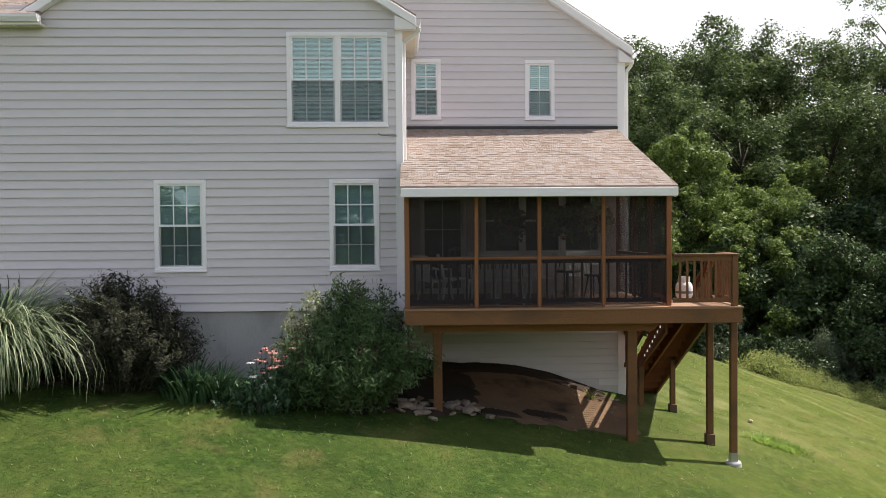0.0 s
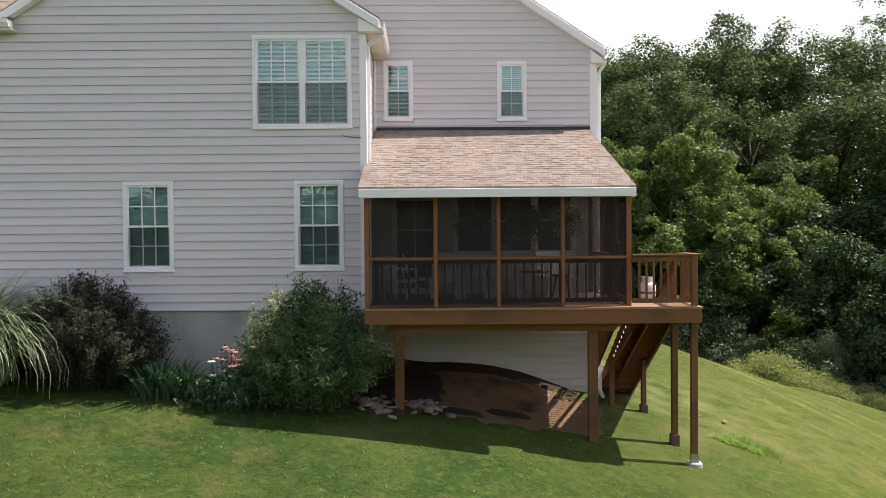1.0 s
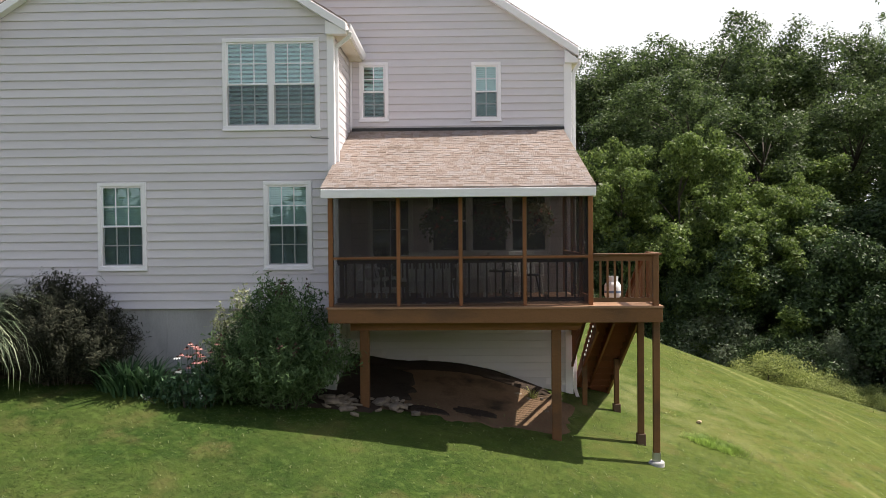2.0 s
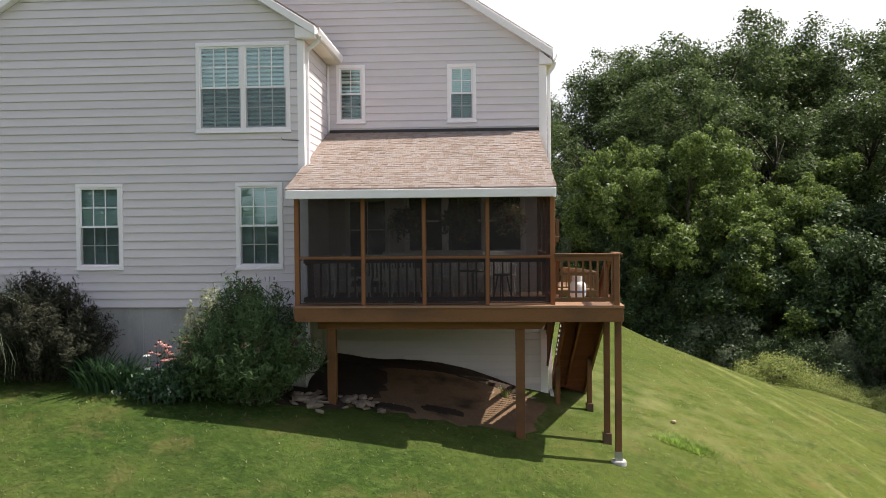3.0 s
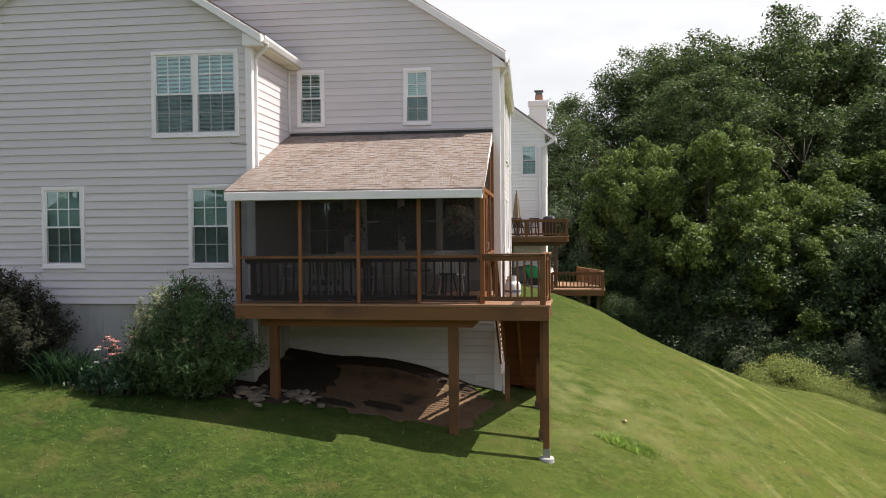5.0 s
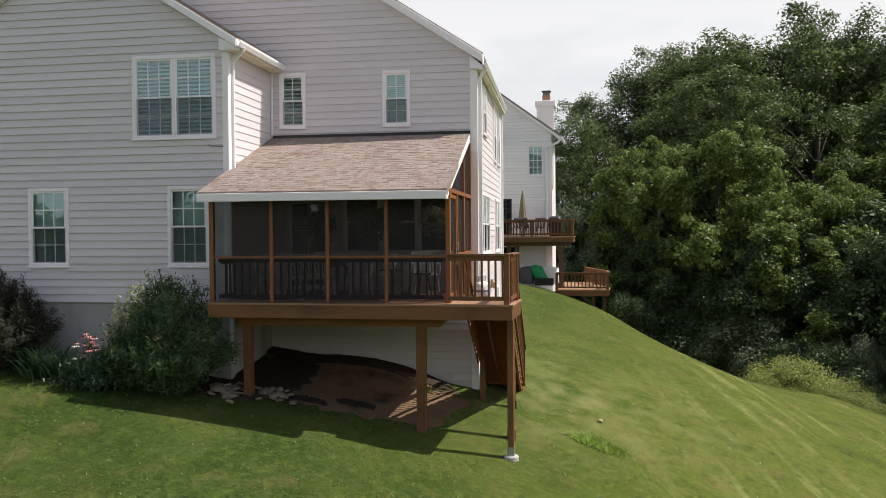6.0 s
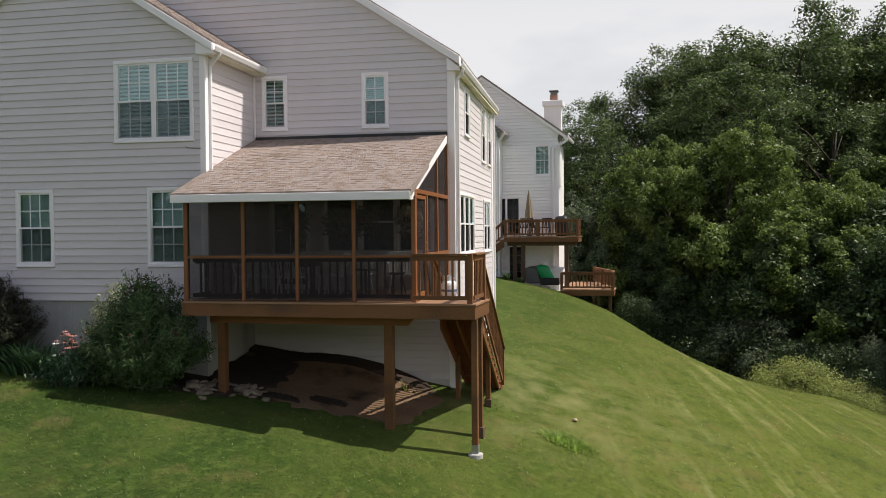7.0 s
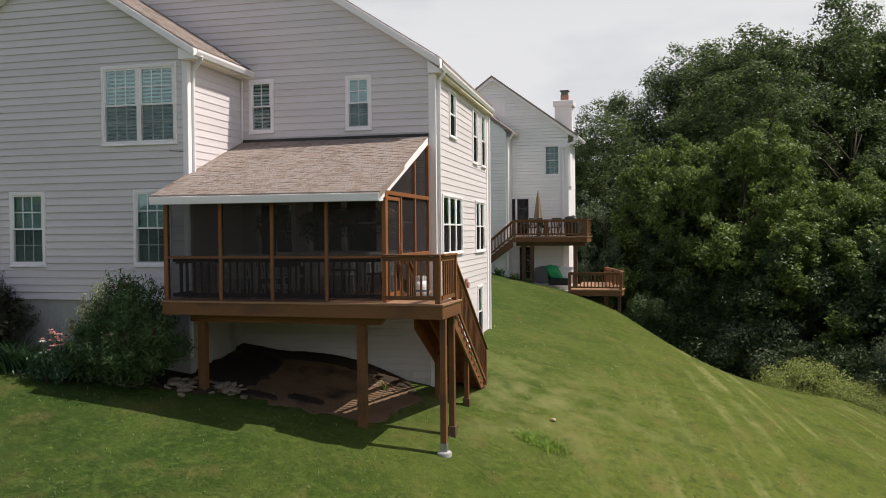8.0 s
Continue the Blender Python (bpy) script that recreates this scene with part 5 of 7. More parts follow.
part("cap", Geo().lathe((2.42, 16.52, DECK_Z + 0.74), [(0.09, 0), (0.09, 0.012), (0.02, 0.07), (0.012, 0.09)], 8), M_WHITE, lantern)
folded = thing("folded_chair", (2.46, 17.62, DECK_Z), "white folded canvas chair standing upright", "chair")
fx, fy = 2.46, 17.62
part("canvas", Geo().prism([(fx - 0.10, fy - 0.03, DECK_Z + 0.10), (fx + 0.08, fy - 0.03, DECK_Z + 0.10), (fx + 0.17, fy, DECK_Z + 0.66), (fx + 0.04, fy, DECK_Z + 0.72), (fx - 0.02, fy, DECK_Z + 0.55)],
                           [(fx - 0.10, fy + 0.02, DECK_Z + 0.10), (fx + 0.08, fy + 0.02, DECK_Z + 0.10), (fx + 0.17, fy + 0.05, DECK_Z + 0.66), (fx + 0.04, fy + 0.05, DECK_Z + 0.72), (fx - 0.02, fy + 0.05, DECK_Z + 0.55)]), M_WHITE, folded, bevel=0.01)
for dx in (-0.08, 0.06):
    part("pole", Geo().tube([(fx + dx, fy + 0.07, DECK_Z), (fx + dx + 0.09, fy + 0.09, DECK_Z + 0.74)], [0.011, 0.011], 8), M_BLACK, folded)
stool = thing("foot_stool", (3.02, 16.9, DECK_Z), "dark round wooden stool on the porch", "stool")
part("seat", Geo().lathe((3.02, 16.9, DECK_Z + 0.42), [(0.17, 0), (0.19, 0.015), (0.18, 0.04)], 18), M_BLACK, stool)
for k in range(3):
    a = k * math.tau / 3 + 0.4
    part("leg", Geo().tube([(3.02 + 0.11 * math.cos(a), 16.9 + 0.11 * math.sin(a), DECK_Z + 0.42), (3.02 + 0.2 * math.cos(a), 16.9 + 0.2 * math.sin(a), DECK_Z)], [0.017, 0.013], 8), M_BLACK, stool)

# propane tank on the landing
tank = thing("propane_tank", (4.48, 15.62, DECK_Z), "white propane tank with a blue label on the landing", "gas tank")
tx, ty, tz = 4.48, 15.62, DECK_Z
part("foot_ring", Geo().lathe((tx, ty, tz), [(0.115, 0), (0.12, 0.01), (0.105, 0.06)], 24), M_TANK, tank)
part("body", Geo().lathe((tx, ty, tz + 0.04), [(0.06, 0), (0.12, 0.025), (0.15, 0.07), (0.155, 0.12), (0.155, 0.22), (0.15, 0.27), (0.12, 0.32), (0.05, 0.345)], 28), M_TANK, tank, smooth=True)
part("label", Geo().lathe((tx, ty, tz + 0.16), [(0.1565, 0), (0.1565, 0.045)], 28), M_BLUE, tank, "blue label band")
g = Geo()
for k in range(20):
    if k % 10 < 8:
        a, b = k * math.tau / 20, (k + 1) * math.tau / 20
        ring = lambda r, z, t: (tx + r * math.cos(t), ty + r * math.sin(t), tz + z)
        g.hexa([ring(0.095, 0.37, a), ring(0.105, 0.37, a), ring(0.105, 0.37, b), ring(0.095, 0.37, b)], [ring(0.095, 0.47, a), ring(0.105, 0.47, a), ring(0.105, 0.47, b), ring(0.095, 0.47, b)])
part("collar", g, M_TANK, tank)
part("valve", Geo().lathe((tx, ty, tz + 0.38), [(0.022, 0), (0.022, 0.05), (0.035, 0.055), (0.035, 0.075)], 12), M_GALV, tank)
# fittings on the walls
Geo.lie = MAIN_LIE
solid("wall_vent", Geo(MAIN_SIDE).box((21.58, 0.03, 2.76), (21.82, 0.08, 2.98)).box((21.62, 0.08, 2.74), (21.78, 0.12, 2.90)), M_BRICK, "small tan vent hood on the sunlit wall", "vent", kind="structure", bevel=0.006)
Geo.lie = WING_LIE
wire = Geo().tube([(-1.17, WING_Y - 0.035, 6.10), (-1.14, WING_Y - 0.05, 6.06), (-1.02, WING_Y - 0.045, 6.05), (WING_X - 0.08, WING_Y - 0.045, 6.04)], [0.008] * 4, 6)
solid("cable_stub", wire, M_TARP, "short grey cable along the siding", "cable", kind="structure")

Geo.lie = None

# ---- the neighbour's house beyond the lawn ----
NB_Y = 41.3
nb_holes = [(2.68, 3.50, 6.98, 8.52), (0.58, 1.98, 3.98, 5.95), (1.35, 2.15, 1.75, 3.55)]
sided_wall("neighbour_wall_front", front(NB_Y), lambda z: max(-6.0, 0.1 - (12.0 - z) / 0.735) if z > 8.3 else -6.0, lambda z: min(3.87, 0.1 + (12.0 - z) / 0.735), 1.0, 11.9,
           [hole(*h) for h in nb_holes], "pale grey lapped siding wall of the neighbouring house", 0.5, M_SIDING_PALE, False, lip=0.045)
window(14, front(NB_Y), *nb_holes[0], fine=False, blinds=True, label="white double-hung window of the neighbouring house")
# dark mesh is added over both doors' glass so the panes read dark
window(15, front(NB_Y), *nb_holes[1], units=2, grid=(2, 4), blinds=False, fine=False, single=True, screened=True, label="white sliding patio door above the neighbour's deck")
window(16, front(NB_Y), *nb_holes[2], units=1, grid=(2, 4), blinds=False, fine=False, single=True, screened=True, label="white glazed basement door under the neighbour's deck")
g = Geo()
g.box((3.71, NB_Y + 0.17, 0.5), (3.86, 43.9, 8.6)).box((-6.2, NB_Y, 0.5), (-6.0, 44, 8.6)).box((-6.2, 43.9, 0.5), (3.86, 44.1, 8.6)).box((3.865, NB_Y + 0.3, 6.45), (3.95, 42.4, 8.5))
solid("neighbour_wall_side", g, M_SIDING_PALE, "pale grey side walls of the neighbouring house", "house wall", kind="structure")
solid("neighbour_floor", Geo().box((-5.8, NB_Y + 0.3, 3.7), (3.68, 43.5, 3.85)).box((-5.8, 43.5, 0.5), (3.68, 43.6, 8.5)), M_DARK, "near-black backing for unlit rooms inside the neighbouring house", "floor", kind="structure")
gable_roof("neighbour_roof", 0.1, 4.25, 8.944, 0.735, NB_Y - 0.2, 44.3, "grey brown shingled roof of the neighbouring house")
rake("neighbour_trim_right", 4.35, 8.92, 0.1, 8.74 + 4.5 * 0.735, NB_Y - 0.12, "white rake board of the neighbouring gable", 0.24)
rake("neighbour_trim_left", -4.4, 8.74, 0.1, 8.74 + 4.5 * 0.735, NB_Y - 0.12, "white rake board of the neighbouring gable", 0.24)
gutter("neighbour_gutter", (4.30, NB_Y - 0.2), (4.30, 44.2), (1, 0), "white gutter of the neighbouring house", 8.90)
solid("neighbour_corner", Geo().box((3.73, NB_Y - 0.05, 1.0), (3.90, NB_Y - 0.01, 8.6)), M_TRIM, "white corner board of the neighbouring house", "corner board", kind="structure")
downspout("neighbour_downspout", [(4.30, NB_Y - 0.12, 8.78), (4.25, NB_Y - 0.12, 8.62), (3.62, NB_Y - 0.1, 8.32), (3.62, NB_Y - 0.1, 4.0), (3.62, NB_Y - 0.1, 1.7)], "white downspout of the neighbouring house", 0.12, 0.09)
solid("neighbour_gable_vent", Geo(front(NB_Y)).box((-0.05, 0.02, 10.0), (0.75, 0.06, 10.9)), M_TRIM, "white louvred gable vent", "vent", kind="structure")
# lower wing in front of the gable wall
sided_wall("neighbour_wall_wing", front(39.8), lambda z: -5.0, lambda z: min(1.08, 1.08 - (z - 9.10) / 0.735), 1.2, 10.1, [], "pale grey siding wall of the neighbour's wing", 0.5, M_SIDING_PALE, False)
solid("neighbour_wing_side", Geo().box((0.92, 39.96, 0.8), (1.07, NB_Y - 0.02, 8.85)), M_SIDING_PALE, "pale grey side of the neighbour's wing", "house wall", kind="structure")
solid("neighbour_wing_roof", Geo().prism([(1.45, 39.65, 8.95), (1.45, 39.65, 9.05), (-1.0, 39.65, 10.85), (-1.0, 39.65, 10.73)], [(1.45, NB_Y - 0.03, 8.95), (1.45, NB_Y - 0.03, 9.05), (-1.0, NB_Y - 0.03, 10.85), (-1.0, NB_Y - 0.03, 10.73)]), M_SHINGLE, "shingled roof of the neighbour's wing", "roof", kind="structure")
downspout("neighbour_wing_downspout", [(1.46, 39.68, 8.93), (1.40, 39.68, 8.83), (1.16, 39.72, 8.5), (1.16, 39.72, 1.8)], "white downspout of the neighbour's wing", 0.10, 0.08)

chimney = thing("chimney", (3.45, 43.0, 8.6), "pale sided chimney with a clay flue and metal cap", "chimney", kind="structure")
part("shaft", Geo().box((3.08, 42.5, 8.4), (3.88, 43.3, 10.55)), M_SIDING_PALE, chimney)
part("cap", Geo().box((2.97, 42.4, 10.55), (4.0, 43.4, 10.84)), M_TRIM, chimney, bevel=0.02)
part("flue", Geo().box((3.32, 42.7, 10.84), (3.70, 43.1, 11.16)), M_BRICK, chimney)
part("flue_cage", Geo().box((3.35, 42.73, 11.16), (3.67, 43.07, 11.33)), M_TARP, chimney)
part("flue_lid", Geo().box((3.29, 42.67, 11.33), (3.73, 43.13, 11.38)), M_BLACK, chimney)
for x in (3.08, 3.84):
    part("corner_strip", Geo().box((x - 0.03, 42.47, 8.4), (x + 0.07, 42.498, 10.55)), M_TRIM, chimney)

# the neighbour's decks
nd = thing("neighbour_deck", (3.4, 39.4, 3.7), "brown upper deck of the neighbouring house on posts", "deck", kind="structure")
for i in range(14):
    y = 39.3 + i * 0.146
    part("deck_board", Geo().box((1.45, y, 3.96), (5.04, y + 0.14, 4.0)), M_BOARD, nd)
part("rim_board", Geo().box((1.5, 39.3, 3.72), (5.0, 39.36, 3.955)), M_DECK, nd)
part("rim_board", Geo().box((4.94, 39.361, 3.72), (5.0, 41.25, 3.955)), M_DECK, nd)
part("beam", Geo().box((1.6, 39.6, 3.55), (4.9, 39.75, 3.72)), M_DECK_OLD, nd)
for x, y in ((1.95, 39.68), (2.35, 39.68), (4.42, 39.68)):
    part("post", Geo().box((x - 0.09, y - 0.09, ground_at(x, y) - 0.1), (x + 0.09, y + 0.09, 3.55)), M_DECK_OLD, nd)
railing((1.55, 39.38), (4.95, 39.38), 4.0, 4.0, "brown railing of the neighbour's upper deck", M_DECK, 0.16, 0.80, 0.05, posts=((0.0, 0.13), (0.45, 0.13), (1.0, 0.13)), caps=True)
railing((4.95, 39.5), (4.95, 41.2), 4.0, 4.0, "brown railing at the side of the neighbour's upper deck", M_DECK, 0.16, 0.80, 0.05)
railing((1.52, 39.38), (0.3, 39.38), 4.0, 3.0, "brown sloping railing of the neighbour's deck stairs", M_DECK, 0.16, 0.80, 0.05)
ns = thing("neighbour_stairs", (0.8, 39.8, 3.0), "brown timber stairs at the neighbour's deck", "stairs")
for k in range(6):
    part("tread", Geo().box((1.45 - (k + 1) * 0.25, 39.35, 3.80 - k * 0.18), (1.45 - k * 0.25, 39.78, 3.84 - k * 0.18)), M_DECK, ns)
part("stringer", Geo().prism([(1.5, 39.32, 3.5), (1.5, 39.32, 3.9), (-0.1, 39.32, 2.7), (-0.1, 39.32, 2.35)], [(1.5, 39.36, 3.5), (1.5, 39.36, 3.9), (-0.1, 39.36, 2.7), (-0.1, 39.36, 2.35)]), M_DECK, ns)
ld = thing("neighbour_low_deck", (5.3, 39.0, 1.2), "brown low deck of the neighbouring house over the slope", "deck", kind="structure")
low_right = lambda y: 6.70 - max(0.0, y - 39.9) * 0.27  # the low deck narrows towards the back
for i in range(41):
    y = 38.4 + i * 0.146
    part("deck_board", Geo().box((4.22, y, 1.52), (low_right(y), y + 0.14, 1.56)), M_BOARD, ld)
part("rim_board", Geo().box((4.25, 38.4, 1.28), (6.66, 38.46, 1.515)), M_DECK, ld)
part("rim_board", Geo().box((6.60, 38.461, 1.28), (6.66, 39.9, 1.515)), M_DECK, ld)
part("rim_board", Geo().beam((6.63, 39.9, 1.3975), (5.40, 44.3, 1.3975), 0.06, 0.235), M_DECK, ld)
for x, y in ((4.6, 38.7), (5.95, 38.9), (6.4, 40.2), (5.4, 43.9)):
    part("post", Geo().box((x - 0.07, y - 0.07, ground_at(x, y) - 0.2), (x + 0.07, y + 0.07, 1.519)), M_DECK_OLD, ld)
railing((4.30, 38.5), (6.60, 38.5), 1.56, 1.56, "brown railing of the neighbour's low deck", M_DECK, 0.16, 0.80, 0.05, posts=((0.0, 0.12), (1.0, 0.12)))
railing((6.60, 38.6), (6.60, 39.85), 1.56, 1.56, "brown railing at the end of the low deck", M_DECK, 0.16, 0.80, 0.05)
railing((6.58, 39.95), (5.38, 44.2), 1.56, 1.56, "brown railing along the back of the low deck", M_DECK, 0.16, 0.80, 0.05, posts=((0.0, 0.12), (0.5, 0.12), (1.0, 0.12)))
draped("neighbour_patio", (3.1, 40.4), boxy(1.2, 0.8), M_CONCRETE, 0.02, "pale concrete patio under the neighbour's deck", "patio", 8, 0.03)

umb = thing("closed_umbrella", (2.55, 40.3, 4.0), "closed tan patio umbrella on the neighbour's deck", "umbrella")
part("pole", Geo().tube([(2.55, 40.3, 4.0), (2.55, 40.3, 6.08)], [0.025, 0.02], 8), M_DECK_OLD, umb)
g = Geo()
n = 16
prof = [(0.04, 6.05), (0.08, 5.80), (0.12, 5.4), (0.17, 4.95), (0.20, 4.68)]
verts = [(2.55 + r * (1 + 0.22 * (k % 2)) * math.cos(k * math.tau / n), 40.3 + r * (1 + 0.22 * (k % 2)) * math.sin(k * math.tau / n), z) for r, z in prof[::-1] for k in range(n)]
g.add(verts, [(i * n + k, i * n + (k + 1) % n, (i + 1) * n + (k + 1) % n, (i + 1) * n + k) for i in range(len(prof) - 1) for k in range(n)] + [tuple(reversed(range(n))), tuple(range((len(prof) - 1) * n, len(prof) * n))])
part("canopy", g, M_CANVAS, umb)
part("finial", Geo().lathe((2.55, 40.3, 6.05), [(0.03, 0), (0.05, 0.04), (0.02, 0.10), (0.03, 0.15), (0.01, 0.18)], 8), M_CANVAS, umb)


def lumpy(name, centre, size, mat, label, category, seed, kind="", slant=0.0):
    """A cloth-covered heap: a rounded block with sagging sides."""
    bm = bmesh.new()
    bmesh.ops.create_cube(bm, size=1.0)
    bmesh.ops.subdivide_edges(bm, edges=list(bm.edges), cuts=5, use_grid_fill=True)
    rnd = Vector((seed * 3.1, seed * 1.7, 0))
    for v in bm.verts:
        r = v.co.normalized() * 0.62
        v.co = v.co.lerp(r, 0.45)
        v.co += noise.noise_vector(v.co * 3 + rnd) * 0.07
        v.co.z = max(v.co.z, -0.48)
        v.co = Vector((v.co.x * size[0], v.co.y * size[1], (v.co.z + 0.48) * size[2])) + Vector(centre)
        v.co.x += slant * (v.co.z - centre[2])
    for f in bm.faces:
        f.smooth = True
    me = bpy.data.meshes.new(name)
    bm.to_mesh(me)
    bm.free()
    me.materials.append(mat)
    return tagged(new(name, me), label, category, kind=kind)


gz = ground_at(2.6, 40.4) + 0.04
lumpy("grill_cover", (2.68, 40.6, gz), (0.72, 0.6, 0.80), M_TARP, "grey covered grill on the neighbour's patio", "grill cover", 1)
lumpy("green_cover", (3.52, 40.42, gz + 0.10), (0.62, 0.42, 0.78), M_GREEN, "bright green plastic cover hung over a heap", "cover", 2, slant=-0.5)
lumpy("white_cover", (3.78, 40.6, gz), (0.95, 0.5, 0.80), M_WHITE, "white plastic cover on a heap", "cover", 3)
solid("storage_box", Geo().box((3.15, 39.75, gz - 0.04), (4.05, 40.1, gz + 0.30)), M_BLACK, "low black storage box on the patio", "box", bevel=0.02)
lumpy("deck_grill", (4.1, 40.6, 4.0), (0.6, 0.5, 0.95), M_BLACK, "black covered grill on the neighbour's deck", "grill", 5)
deck_seat = spindle_chair("deck_chair", "dark metal chair on the neighbour's deck", "chair", M_BLACK, 0.5, 0.42, 0.85, False, 5)
deck_seat.matrix_basis = pose(2.2, 40.1, 4.0, 0, 0, 40)
tagged(deck_seat, group="chairs on the neighbour's deck")
for x, y, r in ((2.95, 40.2, -60), (3.3, 40.6, 170)):
    copy_thing(deck_seat, pose(x, y, 4.0, 0, 0, r))
low_table = thing("deck_table", (2.6, 40.2, 4.0), "dark round table on the neighbour's deck", "table")
part("tabletop", Geo().lathe((2.62, 40.05, 4.66), [(0.5, 0), (0.52, 0.02), (0.5, 0.04)], 20), M_BLACK, low_table)
part("stem", Geo().lathe((2.62, 40.05, 4.0), [(0.25, 0), (0.05, 0.06), (0.04, 0.66)], 12), M_BLACK, low_table)

# ---- plants ----


def leaf_arrays(points, normals, length, width, rng, droop=0.0):
    """Diamond leaves at the points, facing the normals, each turned at random in its plane."""
    n = len(points)
    normals = normals / (np.linalg.norm(normals, axis=1, keepdims=True) + 1e-9)
    ref = rng.normal(size=(n, 3))
    a = np.cross(normals, ref)
    a /= np.linalg.norm(a, axis=1, keepdims=True) + 1e-9
    if droop:
        a[:, 2] -= droop
        a /= np.linalg.norm(a, axis=1, keepdims=True) + 1e-9
    b = np.cross(normals, a)
    b /= np.linalg.norm(b, axis=1, keepdims=True) + 1e-9
    s = (0.65 + 0.7 * rng.random((n, 1)))
    L, W = length * s, width * s
    v = np.stack([points - a * L * 0.5 - b * W * 0.5, points - a * L * 0.35 + b * W * 0.5, points + a * L * 0.5], 1)
    return v.reshape(-1, 3), np.arange(n * 3).reshape(n, 3)


def blob_leaves(blobs, total, rng, shell=0.7, up=0.42):
    """Points and outward normals scattered in the outer shell of a set of ellipsoids."""
    blobs = np.asarray(blobs)
    area = (blobs[:, 3] * blobs[:, 4])
    pick = rng.choice(len(blobs), total, p=area / area.sum())
    d = rng.normal(size=(total, 3))
    d /= np.linalg.norm(d, axis=1, keepdims=True)
    d[:, 2] = np.where(rng.random(total) < up, np.abs(d[:, 2]), d[:, 2])
    r = 1.12 - shell * rng.random((total, 1)) ** 1.2 + 0.10 * rng.normal(size=(total, 1))
    c, rad = blobs[pick, :3], np.stack([blobs[pick, 3], blobs[pick, 3], blobs[pick, 4]], -1)
    p = c + d * r * rad
    nrm = d * 0.8 + rng.normal(size=(total, 3)) * 0.6 + np.array([0, 0, 0.3])
    return p, nrm


def make_tree(name, height, radius, crown_from, blobs_n, leaves, leaf, mat, label, seed, lean=0.0, wide=0.45, blob=(0.20, 0.36), category="tree", lobes=0, droop=0.0):
    """A tree at the origin: a tapered trunk with limbs, and a crown of leaf clumps with gaps.
    lobes: rising side crowns, each of many small clumps; 0 spreads the clumps over the whole crown."""
    rng = np.random.default_rng(seed)
    rnd = random.Random(seed)
    t = thing(name, (0, 0, 0), label, category)
    blobs, limbs = [], []
    tall = height - crown_from
    for i in range(lobes or blobs_n):
        n = lobes or blobs_n
        z = crown_from + tall * ((i + 0.5) / n) ** 0.85
        q = (z - crown_from) / tall
        prof = (1 - abs(q - wide) ** 2.2 / max(wide, 1 - wide) ** 2.2) ** 0.5
        a = i * 2.39996 + rnd.uniform(-0.6, 0.6)
        r = radius * prof * math.sqrt(rnd.uniform(0.10, 1.0))
        c = Vector((r * math.cos(a) + lean * q, r * math.sin(a), z))
        if not lobes:
            s = radius * rnd.uniform(*blob)
            blobs.append((c.x, c.y, c.z - s * 0.4, s, s * rnd.uniform(0.7, 1.1)))
            if i % 2 == 0:
                limbs.append(c)
            continue
        big = radius * rnd.uniform(0.22, 0.38)
        high = big * rnd.uniform(1.0, 1.9)
        c.z -= high * 0.75
        limbs.append(c)
        for k in range(blobs_n // lobes):
            d = Vector((rnd.gauss(0, 1), rnd.gauss(0, 1), rnd.gauss(0, 1))).normalized() * rnd.uniform(0.35, 1.0)
            taper = 1.0 - 0.45 * max(0.0, d.z)
            s = radius * rnd.uniform(*blob)
            blobs.append((c.x + d.x * big * taper, c.y + d.y * big * taper, c.z + d.z * high, s, s * rnd.uniform(0.7, 1.25)))
    g = Geo()
    wob = [(rnd.uniform(-1, 1) * 0.02 * height, rnd.uniform(-1, 1) * 0.02 * height) for _ in range(7)]
    pts = [(lean * (i / 6) ** 2 + (wob[i][0] if i else 0), wob[i][1] if i else 0, height * 0.84 * i / 6 - (0.4 if i == 0 else 0)) for i in range(7)]
    base = 0.009 * height + 0.02
    g.tube(pts, [base * (1.25 if i == 0 else 1 - 0.15 * i) for i in range(7)], 8)
    for c in limbs:
        z = max(crown_from * 0.55, c.z - height * 0.16)
        k = min(5.99, z / (height * 0.84) * 6)
        i = int(k)
        start = Vector(pts[i]).lerp(Vector(pts[i + 1]), k - i)
        mid = start.lerp(c, 0.5) + Vector((0, 0, height * 0.02))
        g.tube([start, mid, start.lerp(c, 0.95)], [base * 0.34, base * 0.18, base * 0.05], 5)
    part("trunk", g, M_BARK, t, smooth=True)
    p, nrm = blob_leaves(blobs, leaves, rng)
    v, q = leaf_arrays(p, nrm, leaf, leaf * 0.62, rng, droop)
    tagged(part("crown", fast_mesh("crown", v, q, mat), mat, t), kind="stuff")
    return t


def stand(tree, x, y, top, size, turn, wide=1.0):
    """Copies a tree, scaled to reach the height top, onto the ground at x, y."""
    z = ground_at(x, y)
    k = (top - z) / size
    c = copy_thing(tree, pose(x, y, z - 0.15, 0, 0, turn))
    c.scale = (k * wide, k * wide, k)
    return c


def planted(tree, x, y, top, size, turn, wide=1.0):
    z = ground_at(x, y)
    k = (top - z) / size
    tree.location, tree.rotation_euler, tree.scale = (x, y, z - 0.15), (0, 0, radians(turn)), (k * wide, k * wide, k)
    return tree


